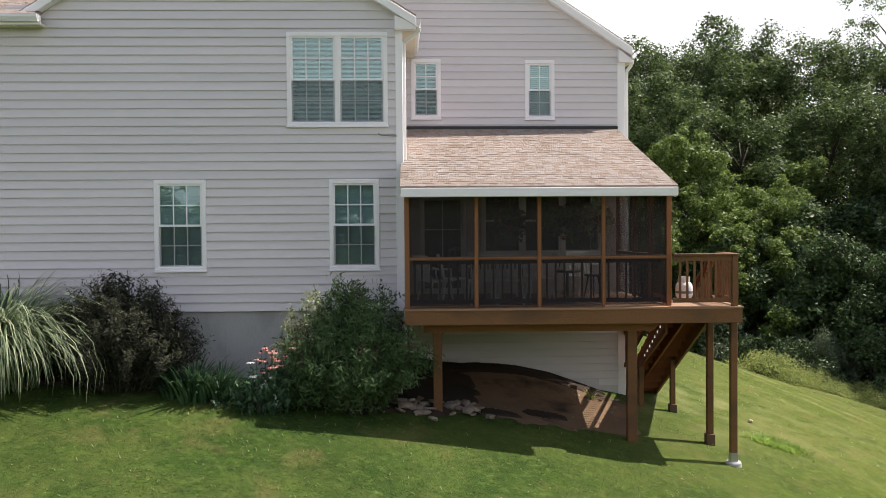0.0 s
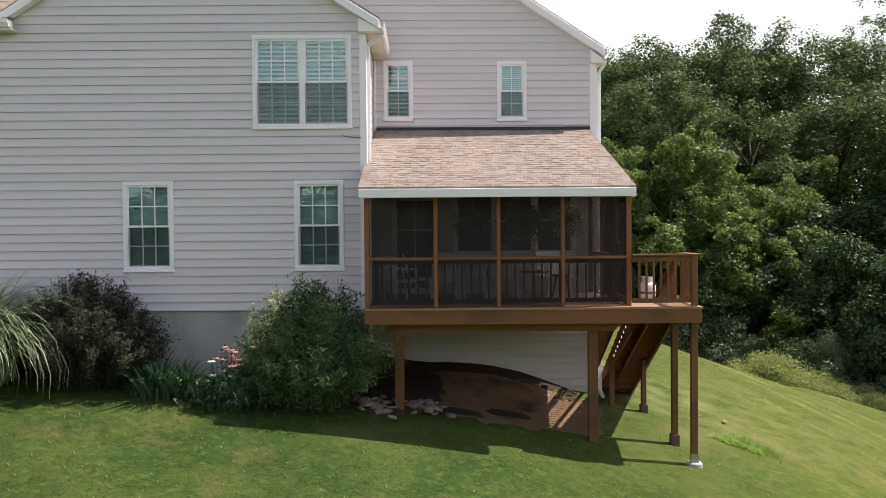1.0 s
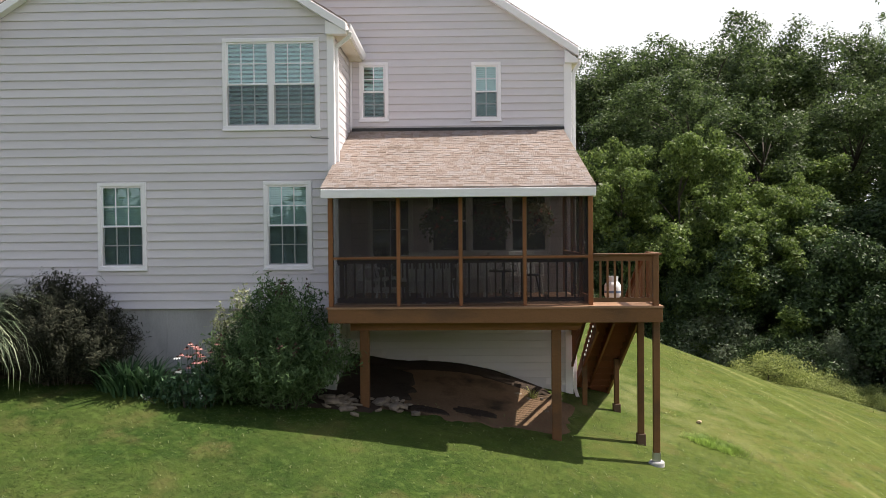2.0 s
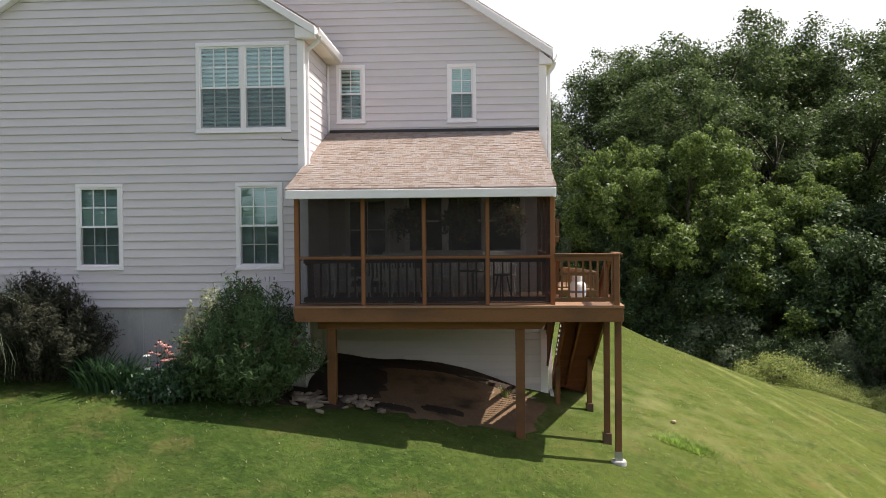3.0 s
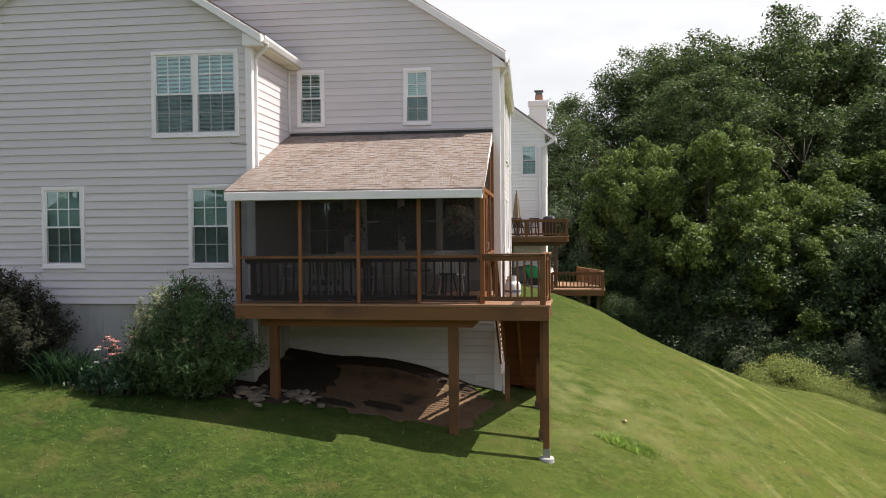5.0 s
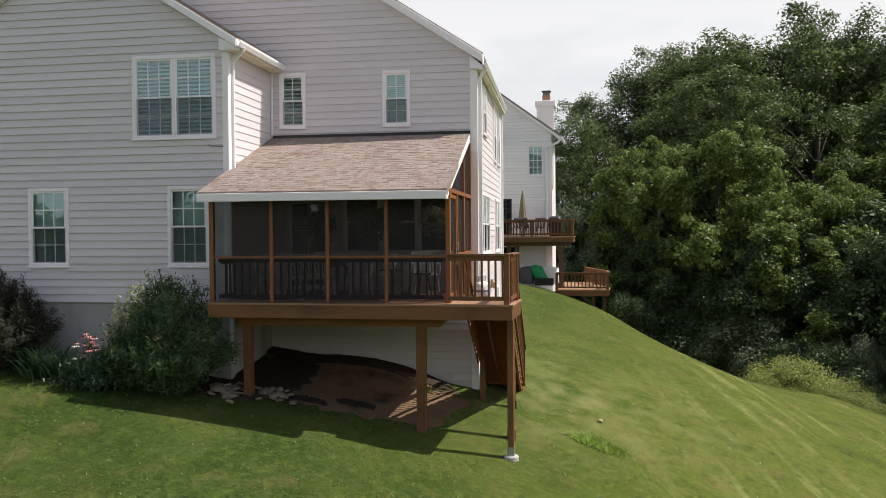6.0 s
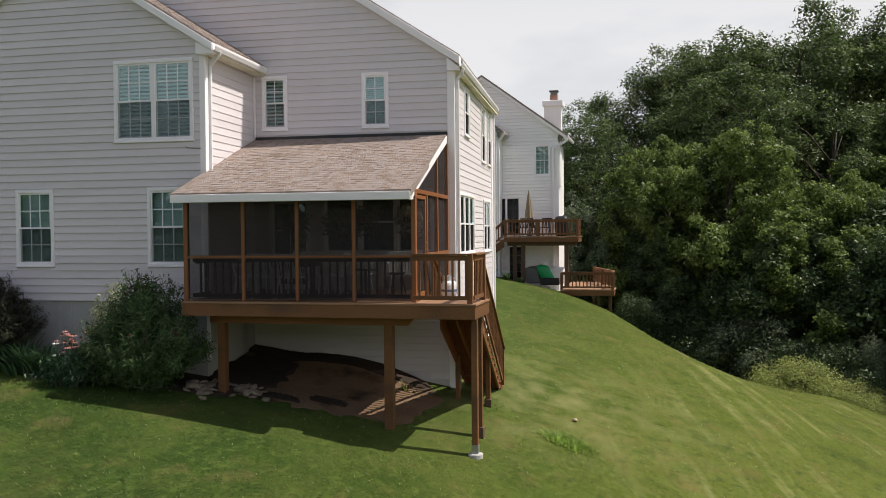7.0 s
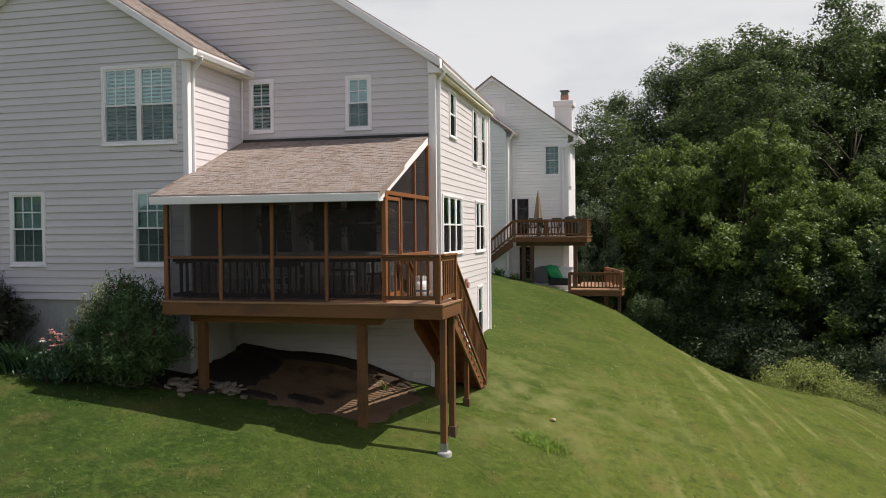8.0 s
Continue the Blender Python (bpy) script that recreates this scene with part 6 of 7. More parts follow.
tall_a = make_tree("oak_tree", 20, 4.9, 4.0, 420, 57000, 0.17, M_OAK, "tall dark green woodland tree with a dense uneven crown", 11, blob=(0.08, 0.18), lobes=38)
tall_b = make_tree("ash_tree", 20, 4.4, 3.5, 400, 57000, 0.17, M_OAK, "tall green woodland tree with a rounded top", 12, wide=0.55, blob=(0.08, 0.19), lobes=36)
tall_c = make_tree("elm_tree", 20, 5.2, 5.0, 340, 50000, 0.175, M_OAK, "tall open woodland tree with sky showing through", 13, wide=0.6, blob=(0.07, 0.16), lobes=34)
locust = make_tree("locust_tree", 11, 3.7, 1.0, 340, 58000, 0.15, M_LOCUST, "yellow green locust tree at the wood's edge", 14, wide=0.4, blob=(0.06, 0.13), lobes=22, droop=0.5)
under = make_tree("young_tree", 6.5, 3.1, 0.2, 220, 32000, 0.125, M_OAK_SHADE, "dense young tree in the undergrowth", 15, wide=0.35, blob=(0.08, 0.17), lobes=14)
thin = make_tree("sparse_tree", 24, 4.2, 9.0, 240, 8000, 0.15, M_OAK, "tall sparse tree with small leaves against the sky", 16, blob=(0.04, 0.11), lobes=24)
shrub = make_tree("shrub", 2.2, 1.6, 0.1, 26, 10000, 0.085, M_SILVER, "pale silvery leaved shrub at the foot of the wood", 17, wide=0.35, blob=(0.22, 0.40), category="shrub")
dark_shrub = make_tree("shrub", 2.2, 1.7, 0.1, 30, 10000, 0.09, M_OAK_SHADE, "shrub with shade-darkened leaves at the foot of the wood", 20, wide=0.35, blob=(0.18, 0.36), category="shrub")
weeds = make_tree("weed_clump", 1.3, 1.6, 0.05, 24, 9000, 0.075, M_WEED, "pale yellow green weeds along the mown edge", 18, wide=0.3, blob=(0.22, 0.42), category="weeds")

rnd = random.Random(21)
talls = [tall_a, tall_b, tall_c]
back_row = [(-5.5, 66, 10.7), (1.0, 64, 12.1), (5.2, 63, 15.2), (9.2, 62, 17.0), (13.6, 62, 18.6), (17.6, 63, 19.1), (21.5, 61, 18.7), (25.3, 61, 18.3), (28.8, 60, 17.7), (33.0, 58, 17.7),
            (15.4, 66, 18.4), (27.0, 66, 17.6), (20.2, 66, 19.3), (11.4, 65, 16.6)]
for i, (x, y, top) in enumerate(back_row):
    t = talls[i % 3]
    if i < 3:
        planted(t, x, y, top, 20, rnd.uniform(0, 360), 1.15)
    else:
        stand(t, x, y, top, 20, rnd.uniform(0, 360), rnd.uniform(1.0, 1.25))
# the last three stand out of view, added to shade the wood's right side
middle = [(14.0, 54, 14.5), (18.5, 52, 12.5), (23.5, 51, 13.0), (28.5, 48, 12.0), (7.0, 55, 12.5), (2.5, 56, 9.5), (28.0, 44, 15), (29.5, 40, 15), (31, 36, 14)]
for i, (x, y, top) in enumerate(middle):
    stand(talls[(i + 1) % 3], x, y, top, 20, rnd.uniform(0, 360), 1.25)
planted(locust, 12.4, 46.5, 10.0, 11, 20)
for x, y, top, w in ((9.2, 47.5, 9.6, 1.0), (15.6, 43.5, 6.0, 1.3), (20.0, 49.0, 9.0, 1.1), (25.0, 44.0, 7.0, 1.2), (17.5, 45.5, 7.2, 1.1)):
    stand(locust, x, y, top, 11, rnd.uniform(0, 360), w)
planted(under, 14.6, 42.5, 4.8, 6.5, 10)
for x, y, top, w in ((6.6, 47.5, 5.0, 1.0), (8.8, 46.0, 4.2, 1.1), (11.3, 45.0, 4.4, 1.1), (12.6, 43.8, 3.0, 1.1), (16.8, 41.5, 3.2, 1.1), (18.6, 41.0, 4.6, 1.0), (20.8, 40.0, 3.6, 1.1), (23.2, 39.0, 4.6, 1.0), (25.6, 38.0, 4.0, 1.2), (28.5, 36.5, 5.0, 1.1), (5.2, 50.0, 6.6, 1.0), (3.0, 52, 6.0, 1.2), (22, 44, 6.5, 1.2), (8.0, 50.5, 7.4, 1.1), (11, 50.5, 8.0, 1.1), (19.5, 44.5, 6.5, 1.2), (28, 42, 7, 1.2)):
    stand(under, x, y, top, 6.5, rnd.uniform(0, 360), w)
planted(thin, 31.5, 57, 24.5, 24, 40)
vine = make_tree("vine_tree", 5.0, 1.7, 0.6, 120, 4600, 0.11, M_SILVER, "sparse tree hung with pale vine leaves", 19, wide=0.6, blob=(0.09, 0.20), lobes=14, droop=0.6)
planted(vine, 5.0, 47.6, 6.9, 5.0, 30, 0.8)
planted(shrub, 12.9, 41.5, 0.4, 2.2, 0)
for x, y, top, w in ((8.1, 44.6, 0.6, 1.0), (17.4, 38.4, -0.4, 0.6), (21.5, 37.2, -0.2, 0.8)):
    stand(shrub, x, y, top, 2.2, rnd.uniform(0, 360), w)
planted(dark_shrub, 14.8, 39.6, -0.6, 2.2, 0)
for x, y, top, w in ((7.4, 42.9, 1.0, 0.9), (10.4, 43.4, 0.3, 1.0), (16.2, 38.9, -0.6, 1.0), (19.2, 37.9, -0.3, 1.1), (11.6, 42.4, 0.0, 1.0)):
    stand(dark_shrub, x, y, top, 2.2, rnd.uniform(0, 360), w)
planted(weeds, 14.0, 37.0, -1.1, 1.3, 0)
for x, y, h, w in ((13.2, 37.7, 0.65, 0.9), (15.3, 36.3, 0.7, 1.0), (16.6, 35.6, 0.7, 1.2), (17.9, 34.9, 0.75, 1.2), (19.3, 34.2, 0.75, 1.2), (20.8, 33.2, 0.85, 1.2), (22.4, 32.2, 0.9, 1.2), (24, 31, 0.6, 1.3), (16.2, 37.0, 1.0, 1.2), (18.0, 36.4, 1.0, 1.2), (20.2, 35.4, 1.1, 1.3), (22.8, 34.2, 1.1, 1.3)):
    stand(weeds, x, y, ground_at(x, y) + h, 1.3, rnd.uniform(0, 360), w)
# added, unseen wood behind the viewpoint: it blocks the low sky and shows in the window panes
rng = np.random.default_rng(22)
far = np.array([(x + rng.normal() * 2, rng.uniform(-42, -27), rng.uniform(1, 9), rng.uniform(2.5, 4.5), rng.uniform(2.0, 4.0)) for x in np.linspace(-75, 75, 110)])
p, nrm = blob_leaves(far, 26000, rng, 0.9)
v, q = leaf_arrays(p, nrm, 1.1, 0.8, rng)
tagged(new("far_woods", fast_mesh("far_woods", v, q, M_OAK)), "unseen leaf clumps added to block the low sky", "woods", kind="stuff")


def stemmed(name, x, y, stems, reach, high, leaf, width, per_stem, mat, label, seed, arch=0.35, category="shrub", stem_r=0.006, spread=0.12, bias=0.4, tips=None, low=0.12):
    """A bush of arching stems with leaves along them; tips: material and size of the flower heads."""
    rng = np.random.default_rng(seed)
    z = ground_at(x, y)
    b = thing(name, (x, y, z), label, category)
    g = Geo()
    pts, nrm, ends = [], [], []
    for i in range(stems):
        a = rng.random() * math.tau
        k = rng.random() ** 0.6
        out = reach * k
        h = high * (1 - 0.55 * k ** 2.2) * (0.62 + 0.43 * rng.random())
        s = np.array([x + spread * math.cos(a) * k * 3, y + spread * math.sin(a) * k * 2, z - 0.03])
        line = []
        for j in range(7):
            u = j / 6
            p = s + np.array([math.cos(a) * out * (u ** (1 + arch)), math.sin(a) * out * (u ** (1 + arch)) * 0.72, h * (u - arch * 0.35 * k * u ** 4)])
            p[:2] += rng.normal(size=2) * 0.02 * high * u
            line.append(p)
        if i % 2 == 0:
            g.tube(line, [stem_r * (1.6 - 1.2 * j / 6) for j in range(7)], 4)
        line = np.array(line)
        u = (low + (1 - low) * rng.random(per_stem) ** 0.75) * 5.999
        i0 = u.astype(int)
        f = (u - i0)[:, None]
        q = line[i0] * (1 - f) + line[i0 + 1] * f + rng.normal(size=(per_stem, 3)) * leaf * 0.55
        pts.append(q)
        d = np.stack([np.full(per_stem, math.cos(a)), np.full(per_stem, math.sin(a)), np.full(per_stem, bias)], -1)
        nrm.append(d + rng.normal(size=(per_stem, 3)) * 0.7)
        ends.append(line[-1])
    tagged(part("stem", g, M_BARK, b), kind="stuff")
    pts, nrm = np.concatenate(pts), np.concatenate(nrm)
    pts[:, 1] = np.minimum(pts[:, 1], wing_y(pts[:, 0]) - 0.06)
    v, q = leaf_arrays(pts, nrm, leaf, width, rng, 0.25)
    tagged(part("foliage", fast_mesh("foliage", v, q, mat), mat, b), kind="stuff")
    if tips:
        m, size, count, thick = tips
        p = []
        for e in [ends[int(i)] for i in rng.choice(len(ends), count, replace=False)]:
            p.append(e + rng.normal(size=(thick, 3)) * np.array([size * 0.25, size * 0.25, size * 0.6]))
        p = np.concatenate(p)
        p[:, 1] = np.minimum(p[:, 1], wing_y(p[:, 0]) - 0.06)
        v, q = leaf_arrays(p, rng.normal(size=p.shape) + np.array([0, -0.6, 0.5]), size * 0.35, size * 0.3, rng)
        tagged(part("blossom", fast_mesh("blossom", v, q, m), m, b), kind="stuff")
    return b


stemmed("butterfly_bush", -1.55, 14.62, 230, 1.10, 2.42, 0.125, 0.027, 130, M_BUSH, "large grey green butterfly bush beside the deck", 31, tips=(M_CONE, 0.14, 26, 14))
stemmed("variegated_bush", -2.36, 14.75, 80, 0.42, 2.15, 0.085, 0.034, 46, M_VARI, "pale variegated bush against the foundation", 32, spread=0.08, low=0.55)
stemmed("dark_shrub", -5.68, 14.72, 260, 0.92, 2.05, 0.085, 0.020, 260, M_PINE, "dark bronze evergreen shrub with spiky sprays", 33, arch=0.1, spread=0.2, bias=0.9)
stemmed("flower_plant", -2.98, 14.18, 44, 0.17, 1.05, 0.10, 0.045, 26, M_IRIS, "leafy perennial clump under the coneflowers", 34, category="plant")
stemmed("white_flower_plant", -3.25, 14.15, 24, 0.28, 0.58, 0.09, 0.04, 22, M_IRIS, "low leafy plant with white blossoms", 35, category="flowers", tips=(M_WHITE_FL, 0.12, 5, 18))


def coneflowers(x, y, count, spread, high, seed, mat, size, label):
    """Coneflowers on thin stalks: a dark cone with a ring of drooping petals each."""
    rng = np.random.default_rng(seed)
    z = ground_at(x, y)
    c = thing("coneflower", (x, y, z), label, "flowers")
    for _ in range(count):
        fx, fy = x + rng.normal() * spread, y + rng.normal() * spread * 0.5
        h = z + high * (0.72 + 0.36 * rng.random())
        part("stalk", Geo().tube([(x + (fx - x) * 0.3, y + (fy - y) * 0.3, z - 0.02), (fx - (fx - x) * 0.1, fy, z + (h - z) * 0.6), (fx, fy, h)], [0.006, 0.005, 0.004], 4), M_IRIS, c)
        r, turn = size * (0.85 + 0.3 * rng.random()), rng.random() * 6.28
        petals = Geo()
        for k in range(9):
            a = turn + k * math.tau / 9
            d, e, f = ((math.cos(a + w), math.sin(a + w)) for w in (0, -0.28, 0.28))
            petals.add([(fx + 0.016 * d[0], fy + 0.016 * d[1], h + 0.004), (fx + r * 0.7 * e[0], fy + r * 0.7 * e[1], h - 0.010), (fx + r * d[0], fy + r * d[1], h - 0.030), (fx + r * 0.7 * f[0], fy + r * 0.7 * f[1], h - 0.010)], [(0, 1, 2, 3)])
        head = part("petals", petals, mat, c, "ring of drooping petals")
        part("cone", Geo().lathe((fx, fy, h - 0.005), [(0.010, 0), (0.022, 0.008), (0.020, 0.024), (0.008, 0.034)], 7), M_CONE, head, "dark flower centre")
    return c


coneflowers(-2.86, 14.08, 20, 0.15, 1.12, 37, M_PINK, 0.062, "coral coneflowers with dark centres on thin stalks")
coneflowers(-3.05, 14.06, 6, 0.12, 0.92, 38, M_PINK, 0.058, "coral coneflowers with dark centres on thin stalks")
coneflowers(-3.2, 14.02, 4, 0.07, 0.80, 39, M_WHITE_FL, 0.075, "white daisy-like flowers at the bed's edge")
stemmed("low_plant", -2.55, 14.60, 40, 0.45, 0.60, 0.10, 0.045, 30, M_BUSH, "low dark leafy plant in the bed", 36, category="plant")


def blades(name, x, y, count, spread, length, width, droop, mat, label, seed, category="ornamental grass", up=1.0, clip=True):
    """A tuft of arching ribbon leaves."""
    rng = np.random.default_rng(seed)
    verts, quads = [], []
    seg = 7
    for i in range(count):
        a = rng.random() * math.tau
        k = rng.random() ** 0.5
        bx, by = x + spread * 0.45 * k * math.cos(a) * rng.random(), y + spread * 0.3 * k * math.sin(a) * rng.random()
        L = length * (0.6 + 0.45 * rng.random())
        a += rng.normal() * 0.5
        tilt = 0.10 + 0.5 * k * rng.random()
        bend = droop * (0.6 + 0.8 * rng.random())
        p = np.array([bx, by, ground_at(bx, by) - 0.03])
        n0 = len(verts)
        sx, sy = -math.sin(a), math.cos(a)
        for j in range(seg + 1):
            u = j / seg
            w = width * (0.5 if j == 0 else 1.0 - 0.95 * u ** 2) * 0.5
            yy = min(p[1], wing_y(p[0]) - 0.05) if clip else p[1]
            verts.append((p[0] - sx * w, yy - sy * w, p[2]))
            verts.append((p[0] + sx * w, yy + sy * w, p[2]))
            t = tilt + bend * u ** 1.5
            p = p + np.array([math.cos(a) * math.sin(t), math.sin(a) * math.sin(t), math.cos(t) * up]) * L / seg
        quads += [(n0 + 2 * j, n0 + 2 * j + 1, n0 + 2 * j + 3, n0 + 2 * j + 2) for j in range(seg)]
    v = np.array(verts)
    return tagged(new(name, fast_mesh(name, v, quads, mat, True)), label, category)


blades("reed_grass", -7.75, 14.5, 2100, 1.7, 2.85, 0.034, 2.7, M_REED, "tall arching striped ornamental grass", 41)
blades("reed_grass", -9.6, 14.6, 800, 1.8, 2.5, 0.034, 2.7, M_REED, "tall arching striped ornamental grass", 42)
blades("iris_clump", -4.3, 14.42, 150, 1.1, 0.92, 0.052, 1.35, M_IRIS, "blue green iris clump in the flower bed", 43, "plant")
blades("iris_clump", -3.85, 14.45, 120, 0.9, 0.85, 0.052, 1.35, M_IRIS, "blue green iris clump in the flower bed", 44, "plant")
blades("iris_clump", -4.65, 14.50, 60, 0.6, 0.65, 0.052, 1.35, M_IRIS, "blue green iris clump in the flower bed", 45, "plant")
blades("grass_tuft", 3.05, 17.35, 60, 0.30, 0.32, 0.012, 1.0, M_WEED, "pale grass tuft on the bare soil", 46, "grass", clip=False)
blades("grass_tuft", 1.15, 17.5, 40, 0.25, 0.24, 0.012, 1.0, M_IRIS, "green grass tuft on the bare soil", 47, "grass", clip=False)
blades("tall_grass_patch", 6.5, 16.85, 1100, 1.4, 0.20, 0.010, 1.3, M_TUFT, "bright tuft of longer grass on the lawn", 48, "grass", clip=False)
blades("tall_grass_patch", 6.85, 16.65, 900, 1.3, 0.18, 0.010, 1.3, M_TUFT, "bright tuft of longer grass on the lawn", 49, "grass", clip=False)


def basket(x, y, z, label, seed, leaves=M_BUSH):
    """A hanging basket: cord, bowl, trailing leaves and red flowers."""
    rng = np.random.default_rng(seed)
    b = thing("hanging_basket", (x, y, z), label, "hanging plant", "hanging baskets on the porch")
    part("bowl", Geo().lathe((x, y, z), [(0.07, 0), (0.13, 0.06), (0.16, 0.15), (0.165, 0.16)], 16), M_BARK, b)
    top = 4.955 + (y - 14.76) * 0.370
    for k in range(3):
        a = k * math.tau / 3
        part("cord", Geo().tube([(x + 0.155 * math.cos(a), y + 0.155 * math.sin(a), z + 0.15), (x, y, z + 0.42)], [0.004, 0.004], 4), M_GALV, b)
    part("hook", Geo().tube([(x, y, z + 0.41), (x, y, top)], [0.005, 0.005], 5), M_GALV, b)
    p, nrm = blob_leaves([(x, y, z + 0.17, 0.30, 0.20), (x - 0.15, y, z + 0.02, 0.20, 0.25), (x + 0.16, y - 0.05, z + 0.0, 0.18, 0.28), (x, y - 0.12, z + 0.24, 0.22, 0.15)], 900, rng)
    v, q = leaf_arrays(p, nrm, 0.075, 0.05, rng)
    tagged(part("foliage", fast_mesh("foliage", v, q, leaves), leaves, b), kind="stuff")
    p, nrm = blob_leaves([(x, y, z + 0.18, 0.32, 0.22), (x + 0.12, y - 0.08, z + 0.02, 0.22, 0.26)], 70, rng, 0.2)
    v, q = leaf_arrays(p, nrm, 0.06, 0.055, rng)
    tagged(part("blossom", fast_mesh("blossom", v, q, M_RED_FL), M_RED_FL, b), kind="stuff")
    return b


basket(2.2, 17.2, 4.42, "hanging basket of red flowers on the porch", 51)
basket(1.25, 15.6, 4.32, "hanging basket of trailing red flowers", 52)
# pale variegated leaf colour takes the place of sunlight on this basket
basket(3.18, 17.35, 4.42, "hanging basket of red flowers, its leaves paled for sunlight", 53, M_VARI)
basket(2.25, 15.6, 4.34, "hanging basket of dark trailing leaves", 54)

for i, (x, y, k) in enumerate(((0.9, 39.0, 1.0), (1.7, 38.8, 0.8), (2.3, 38.9, 0.6))):
    blades("patio_plant", x, y, 70, 0.5 * k, 0.6 * k, 0.05, 1.2, M_BUSH, "low leafy plant beside the neighbour's patio", 80 + i, "plant", clip=False)

# ---- stones by the deck post ----


def stone(x, y, size, seed, lift=0.0, mat=M_STONE, label="rough tan brown field stone beside the deck post", group="stones by the deck post"):
    """A broken field stone with flat, angular faces."""
    rnd = random.Random(seed)
    bm = bmesh.new()
    bmesh.ops.create_icosphere(bm, subdivisions=1, radius=1.0)
    sx, sy, sz = size * rnd.uniform(0.8, 1.4), size * rnd.uniform(0.7, 1.1), size * rnd.uniform(0.30, 0.55)
    turn = Matrix.Rotation(rnd.uniform(0, 6.28), 3, "Z") @ Matrix.Rotation(rnd.uniform(-0.5, 0.5), 3, "X")
    for v in bm.verts:
        c = v.co * rnd.uniform(0.62, 1.15)
        c = Vector([max(-0.66, min(0.66, q)) for q in c])
        v.co = turn @ Vector((c.x * sx, c.y * sy, c.z * sz))
    bmesh.ops.bevel(bm, geom=list(bm.edges), offset=size * 0.012, segments=1, affect="EDGES")
    me = bpy.data.meshes.new("stone")
    bm.to_mesh(me)
    bm.free()
    me.materials.append(mat)
    ob = new("stone", me)
    ob.location = (x, y, ground_at(x, y) + sz * 0.3 + 0.02 + lift)
    return tagged(ob, label, "stone", group)


rnd = random.Random(61)
for i in range(44):
    left = i < 26
    x, y = (rnd.gauss(-0.55, 0.17), rnd.gauss(15.05, 0.22)) if left else (rnd.gauss(0.35, 0.24), rnd.gauss(15.35, 0.18))
    stone(x, y, rnd.uniform(0.08, 0.19), i + 1, 0.07 if i % 3 == 0 else 0.0)
for i, (x, y) in enumerate(((2.75, 17.35), (2.95, 17.2), (3.25, 17.4), (3.45, 17.0), (3.6, 17.6), (3.3, 16.6), )):
    stone(x, y, rnd.uniform(0.05, 0.12), 70 + i)
stone(6.67, 18.25, 0.11, 90, 0.0, M_ROCK, "pale tan stone lying on the lawn", "")

# ---- grass of the near lawn ----
rng = np.random.default_rng(71)
N = 420000
px_ = rng.uniform(-10.5, 17.0, N)
py_ = 9.3 + 37.0 * rng.random(N) ** 2.0
thin_out = 0.75 * rng.random(N) ** 1.5
keep = ~((px_ > 0.3 * thin_out - 0.75) & (px_ < 4.15 - 2 * thin_out) & (py_ > 15.0 + 1.6 * thin_out)) & ~((px_ < 0.6) & (py_ > 14.62 + 0.3 * thin_out)) & ~((px_ < 4.2) & (py_ > 16.2) & (py_ < 24)) & (px_ > -10.5 + np.maximum(py_ - 24, 0) * 0.8)
px_, py_ = px_[keep], py_[keep]
dens = np.array([noise.noise(Vector((a * 0.7, b * 0.7, 0))) for a, b in zip(px_[::1], py_[::1])])
keep = rng.random(len(px_)) < 0.75 + 0.6 * dens
px_, py_, dens = px_[keep], py_[keep], dens[keep]
n = len(px_)
pz_ = ground_z(px_, py_)
h = (0.004 + 0.010 * rng.random(n)) * (1 + 0.6 * dens)
w = (0.003 + 0.003 * rng.random(n)) * np.clip(py_ / 15, 1, 2.2)
a = rng.random(n) * math.tau
reach = 0.03 + 0.045 * rng.random(n)
lx, ly = -np.sin(a) * reach, np.cos(a) * reach
base = np.stack([px_, py_, pz_ + 0.003], -1)
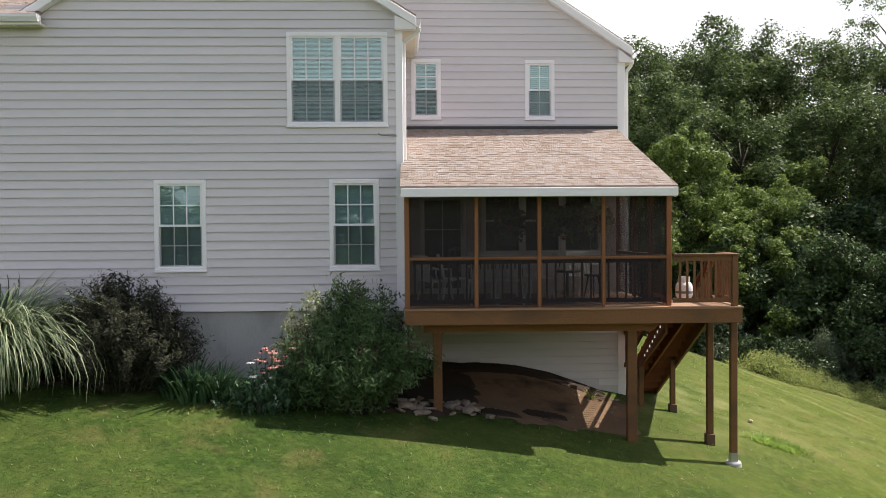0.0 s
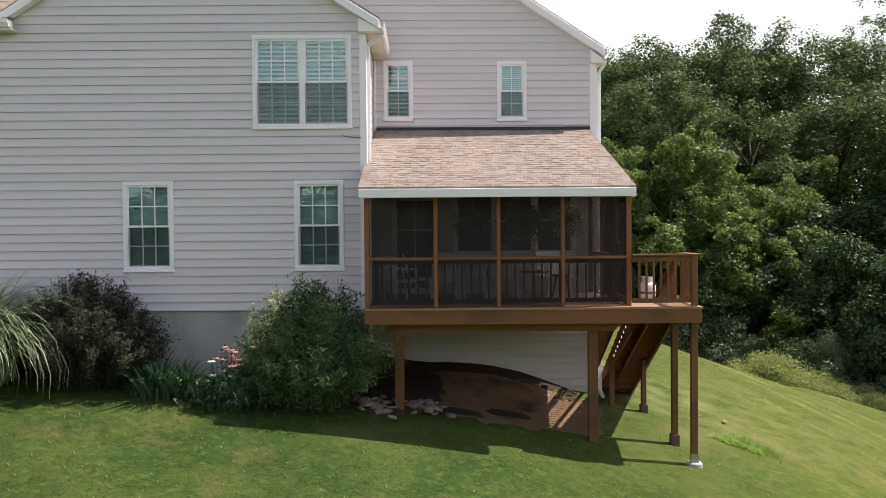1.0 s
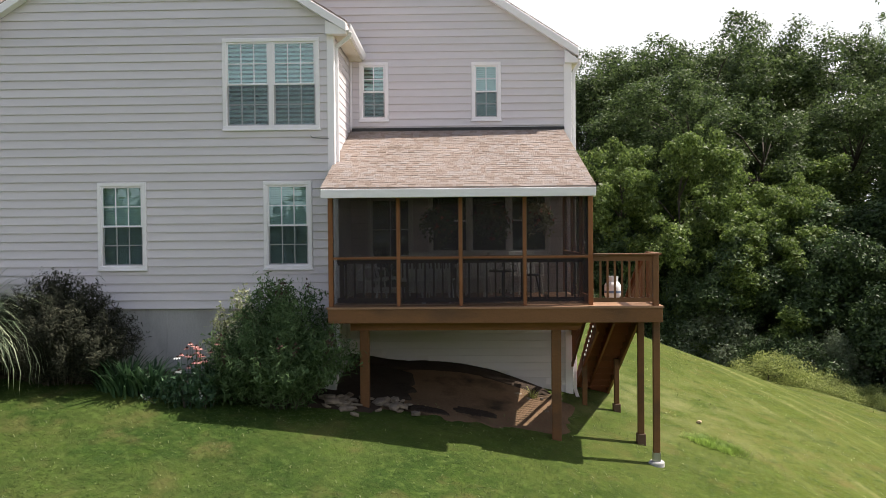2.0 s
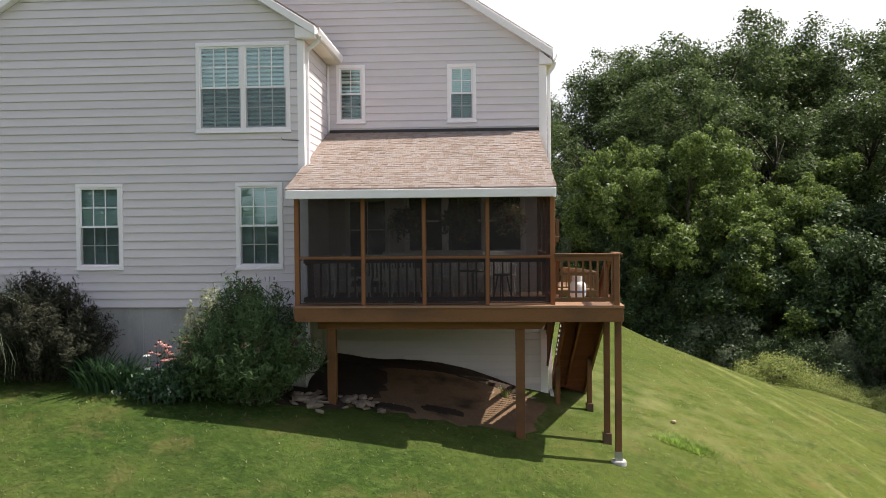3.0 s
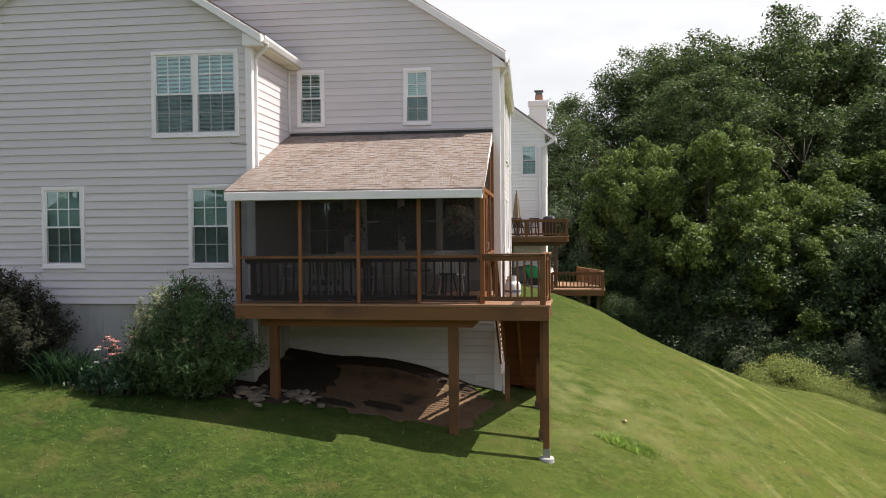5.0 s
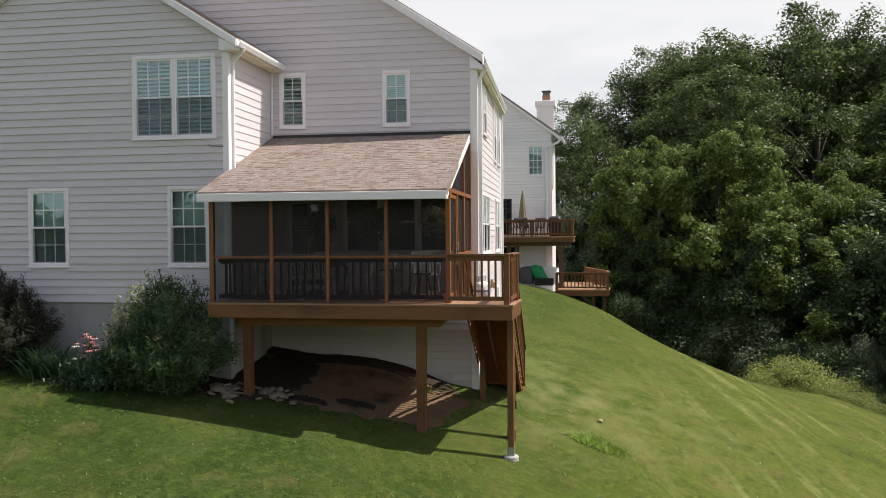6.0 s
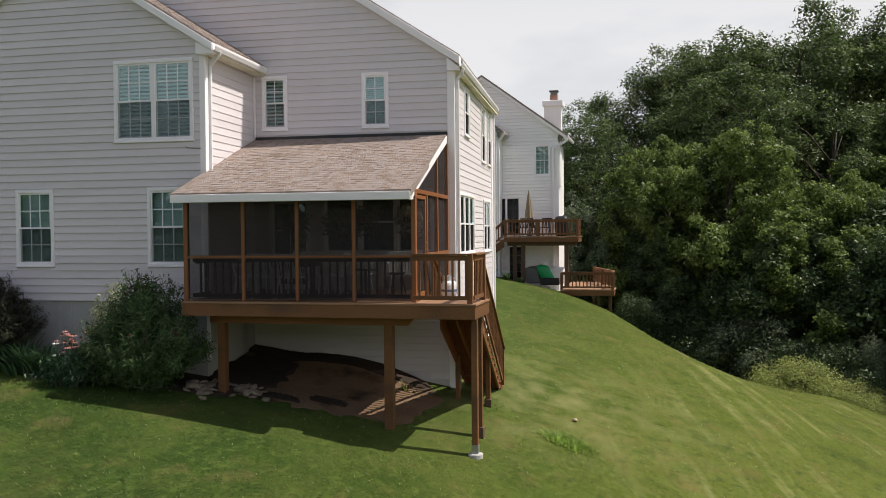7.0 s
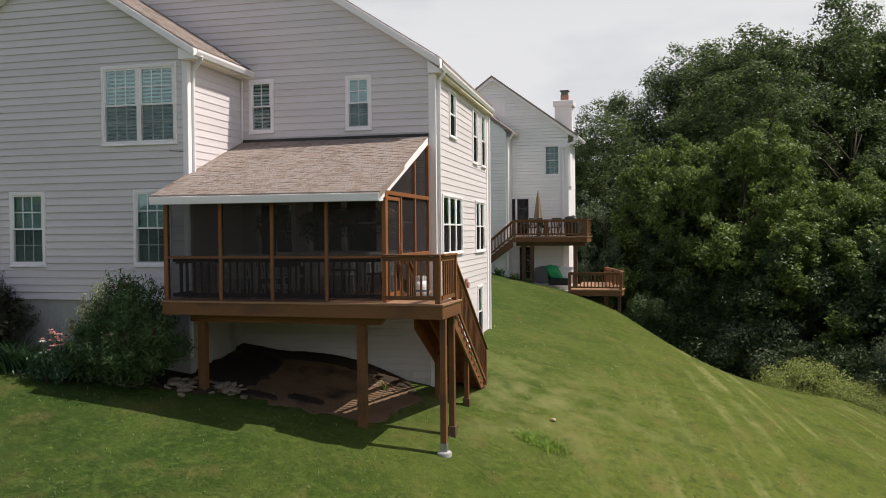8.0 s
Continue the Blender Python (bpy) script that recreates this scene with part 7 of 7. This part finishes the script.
sidev = np.stack([np.cos(a) * w, np.sin(a) * w, np.zeros(n)], -1)
tip = np.stack([px_ + lx, py_ + ly, ground_z(px_ + lx, py_ + ly) + 0.003 + h], -1)
tri = np.stack([base - sidev, base + sidev, tip], 1).reshape(-1, 3)
tagged(new("lawn_grass", fast_mesh("lawn_grass", tri, np.arange(n * 3).reshape(n, 3), M_BLADE)), "short mown grass blades on the lawn", "grass", kind="stuff")

# ---- longer blades that the mower missed, in loose drifts over the lawn ----
M_LONG = leaf_material("pale long grass blades", (0.17, 0.24, 0.075), (0.36, 0.39, 0.20), 0.65, each=0.3)
drift = np.array([noise.noise(Vector((a * 0.9 + 7, b * 0.9, 3))) for a, b in zip(px_, py_)])
pick = np.nonzero((rng.random(n) < np.clip(0.020 + 0.16 * np.maximum(drift - 0.12, 0), 0, 0.05)))[0]
c = base[pick]
k = len(c)
a = rng.random(k) * math.tau
long_ = 0.04 + 0.065 * rng.random(k) ** 1.5
wide = (0.0035 + 0.003 * rng.random(k)) * np.clip(c[:, 1] / 15, 1, 2.0)
sidev = np.stack([np.cos(a) * wide, np.sin(a) * wide, np.zeros(k)], -1)
out = np.stack([-np.sin(a), np.cos(a), np.zeros(k)], -1) * long_[:, None]
up = np.array([0.0, 0.0, 1.0])
mid, tip = c + out * 0.35 + up * (long_ * 0.42)[:, None], c + out + up * (long_ * 0.34)[:, None]
v = np.stack([c - sidev, c + sidev, mid + sidev * 0.8, mid - sidev * 0.8, tip + sidev * 0.15, tip - sidev * 0.15], 1).reshape(-1, 3)
q = (np.arange(k)[:, None, None] * 6 + np.array([[0, 1, 2, 3], [3, 2, 4, 5]])).reshape(-1, 4)
tagged(new("long_grass", fast_mesh("long_grass", v, q, M_LONG)), "scattered pale longer blades in the mown lawn", "grass", kind="stuff")

# ---- shingles of the porch roof, the lowest courses piece by piece ----
Geo.lie = PORCH_LIE
shingled(porch_roof, EAVE_BL, EAVE_BR, ROOF_TL, ROOF_TR, 7, 6)
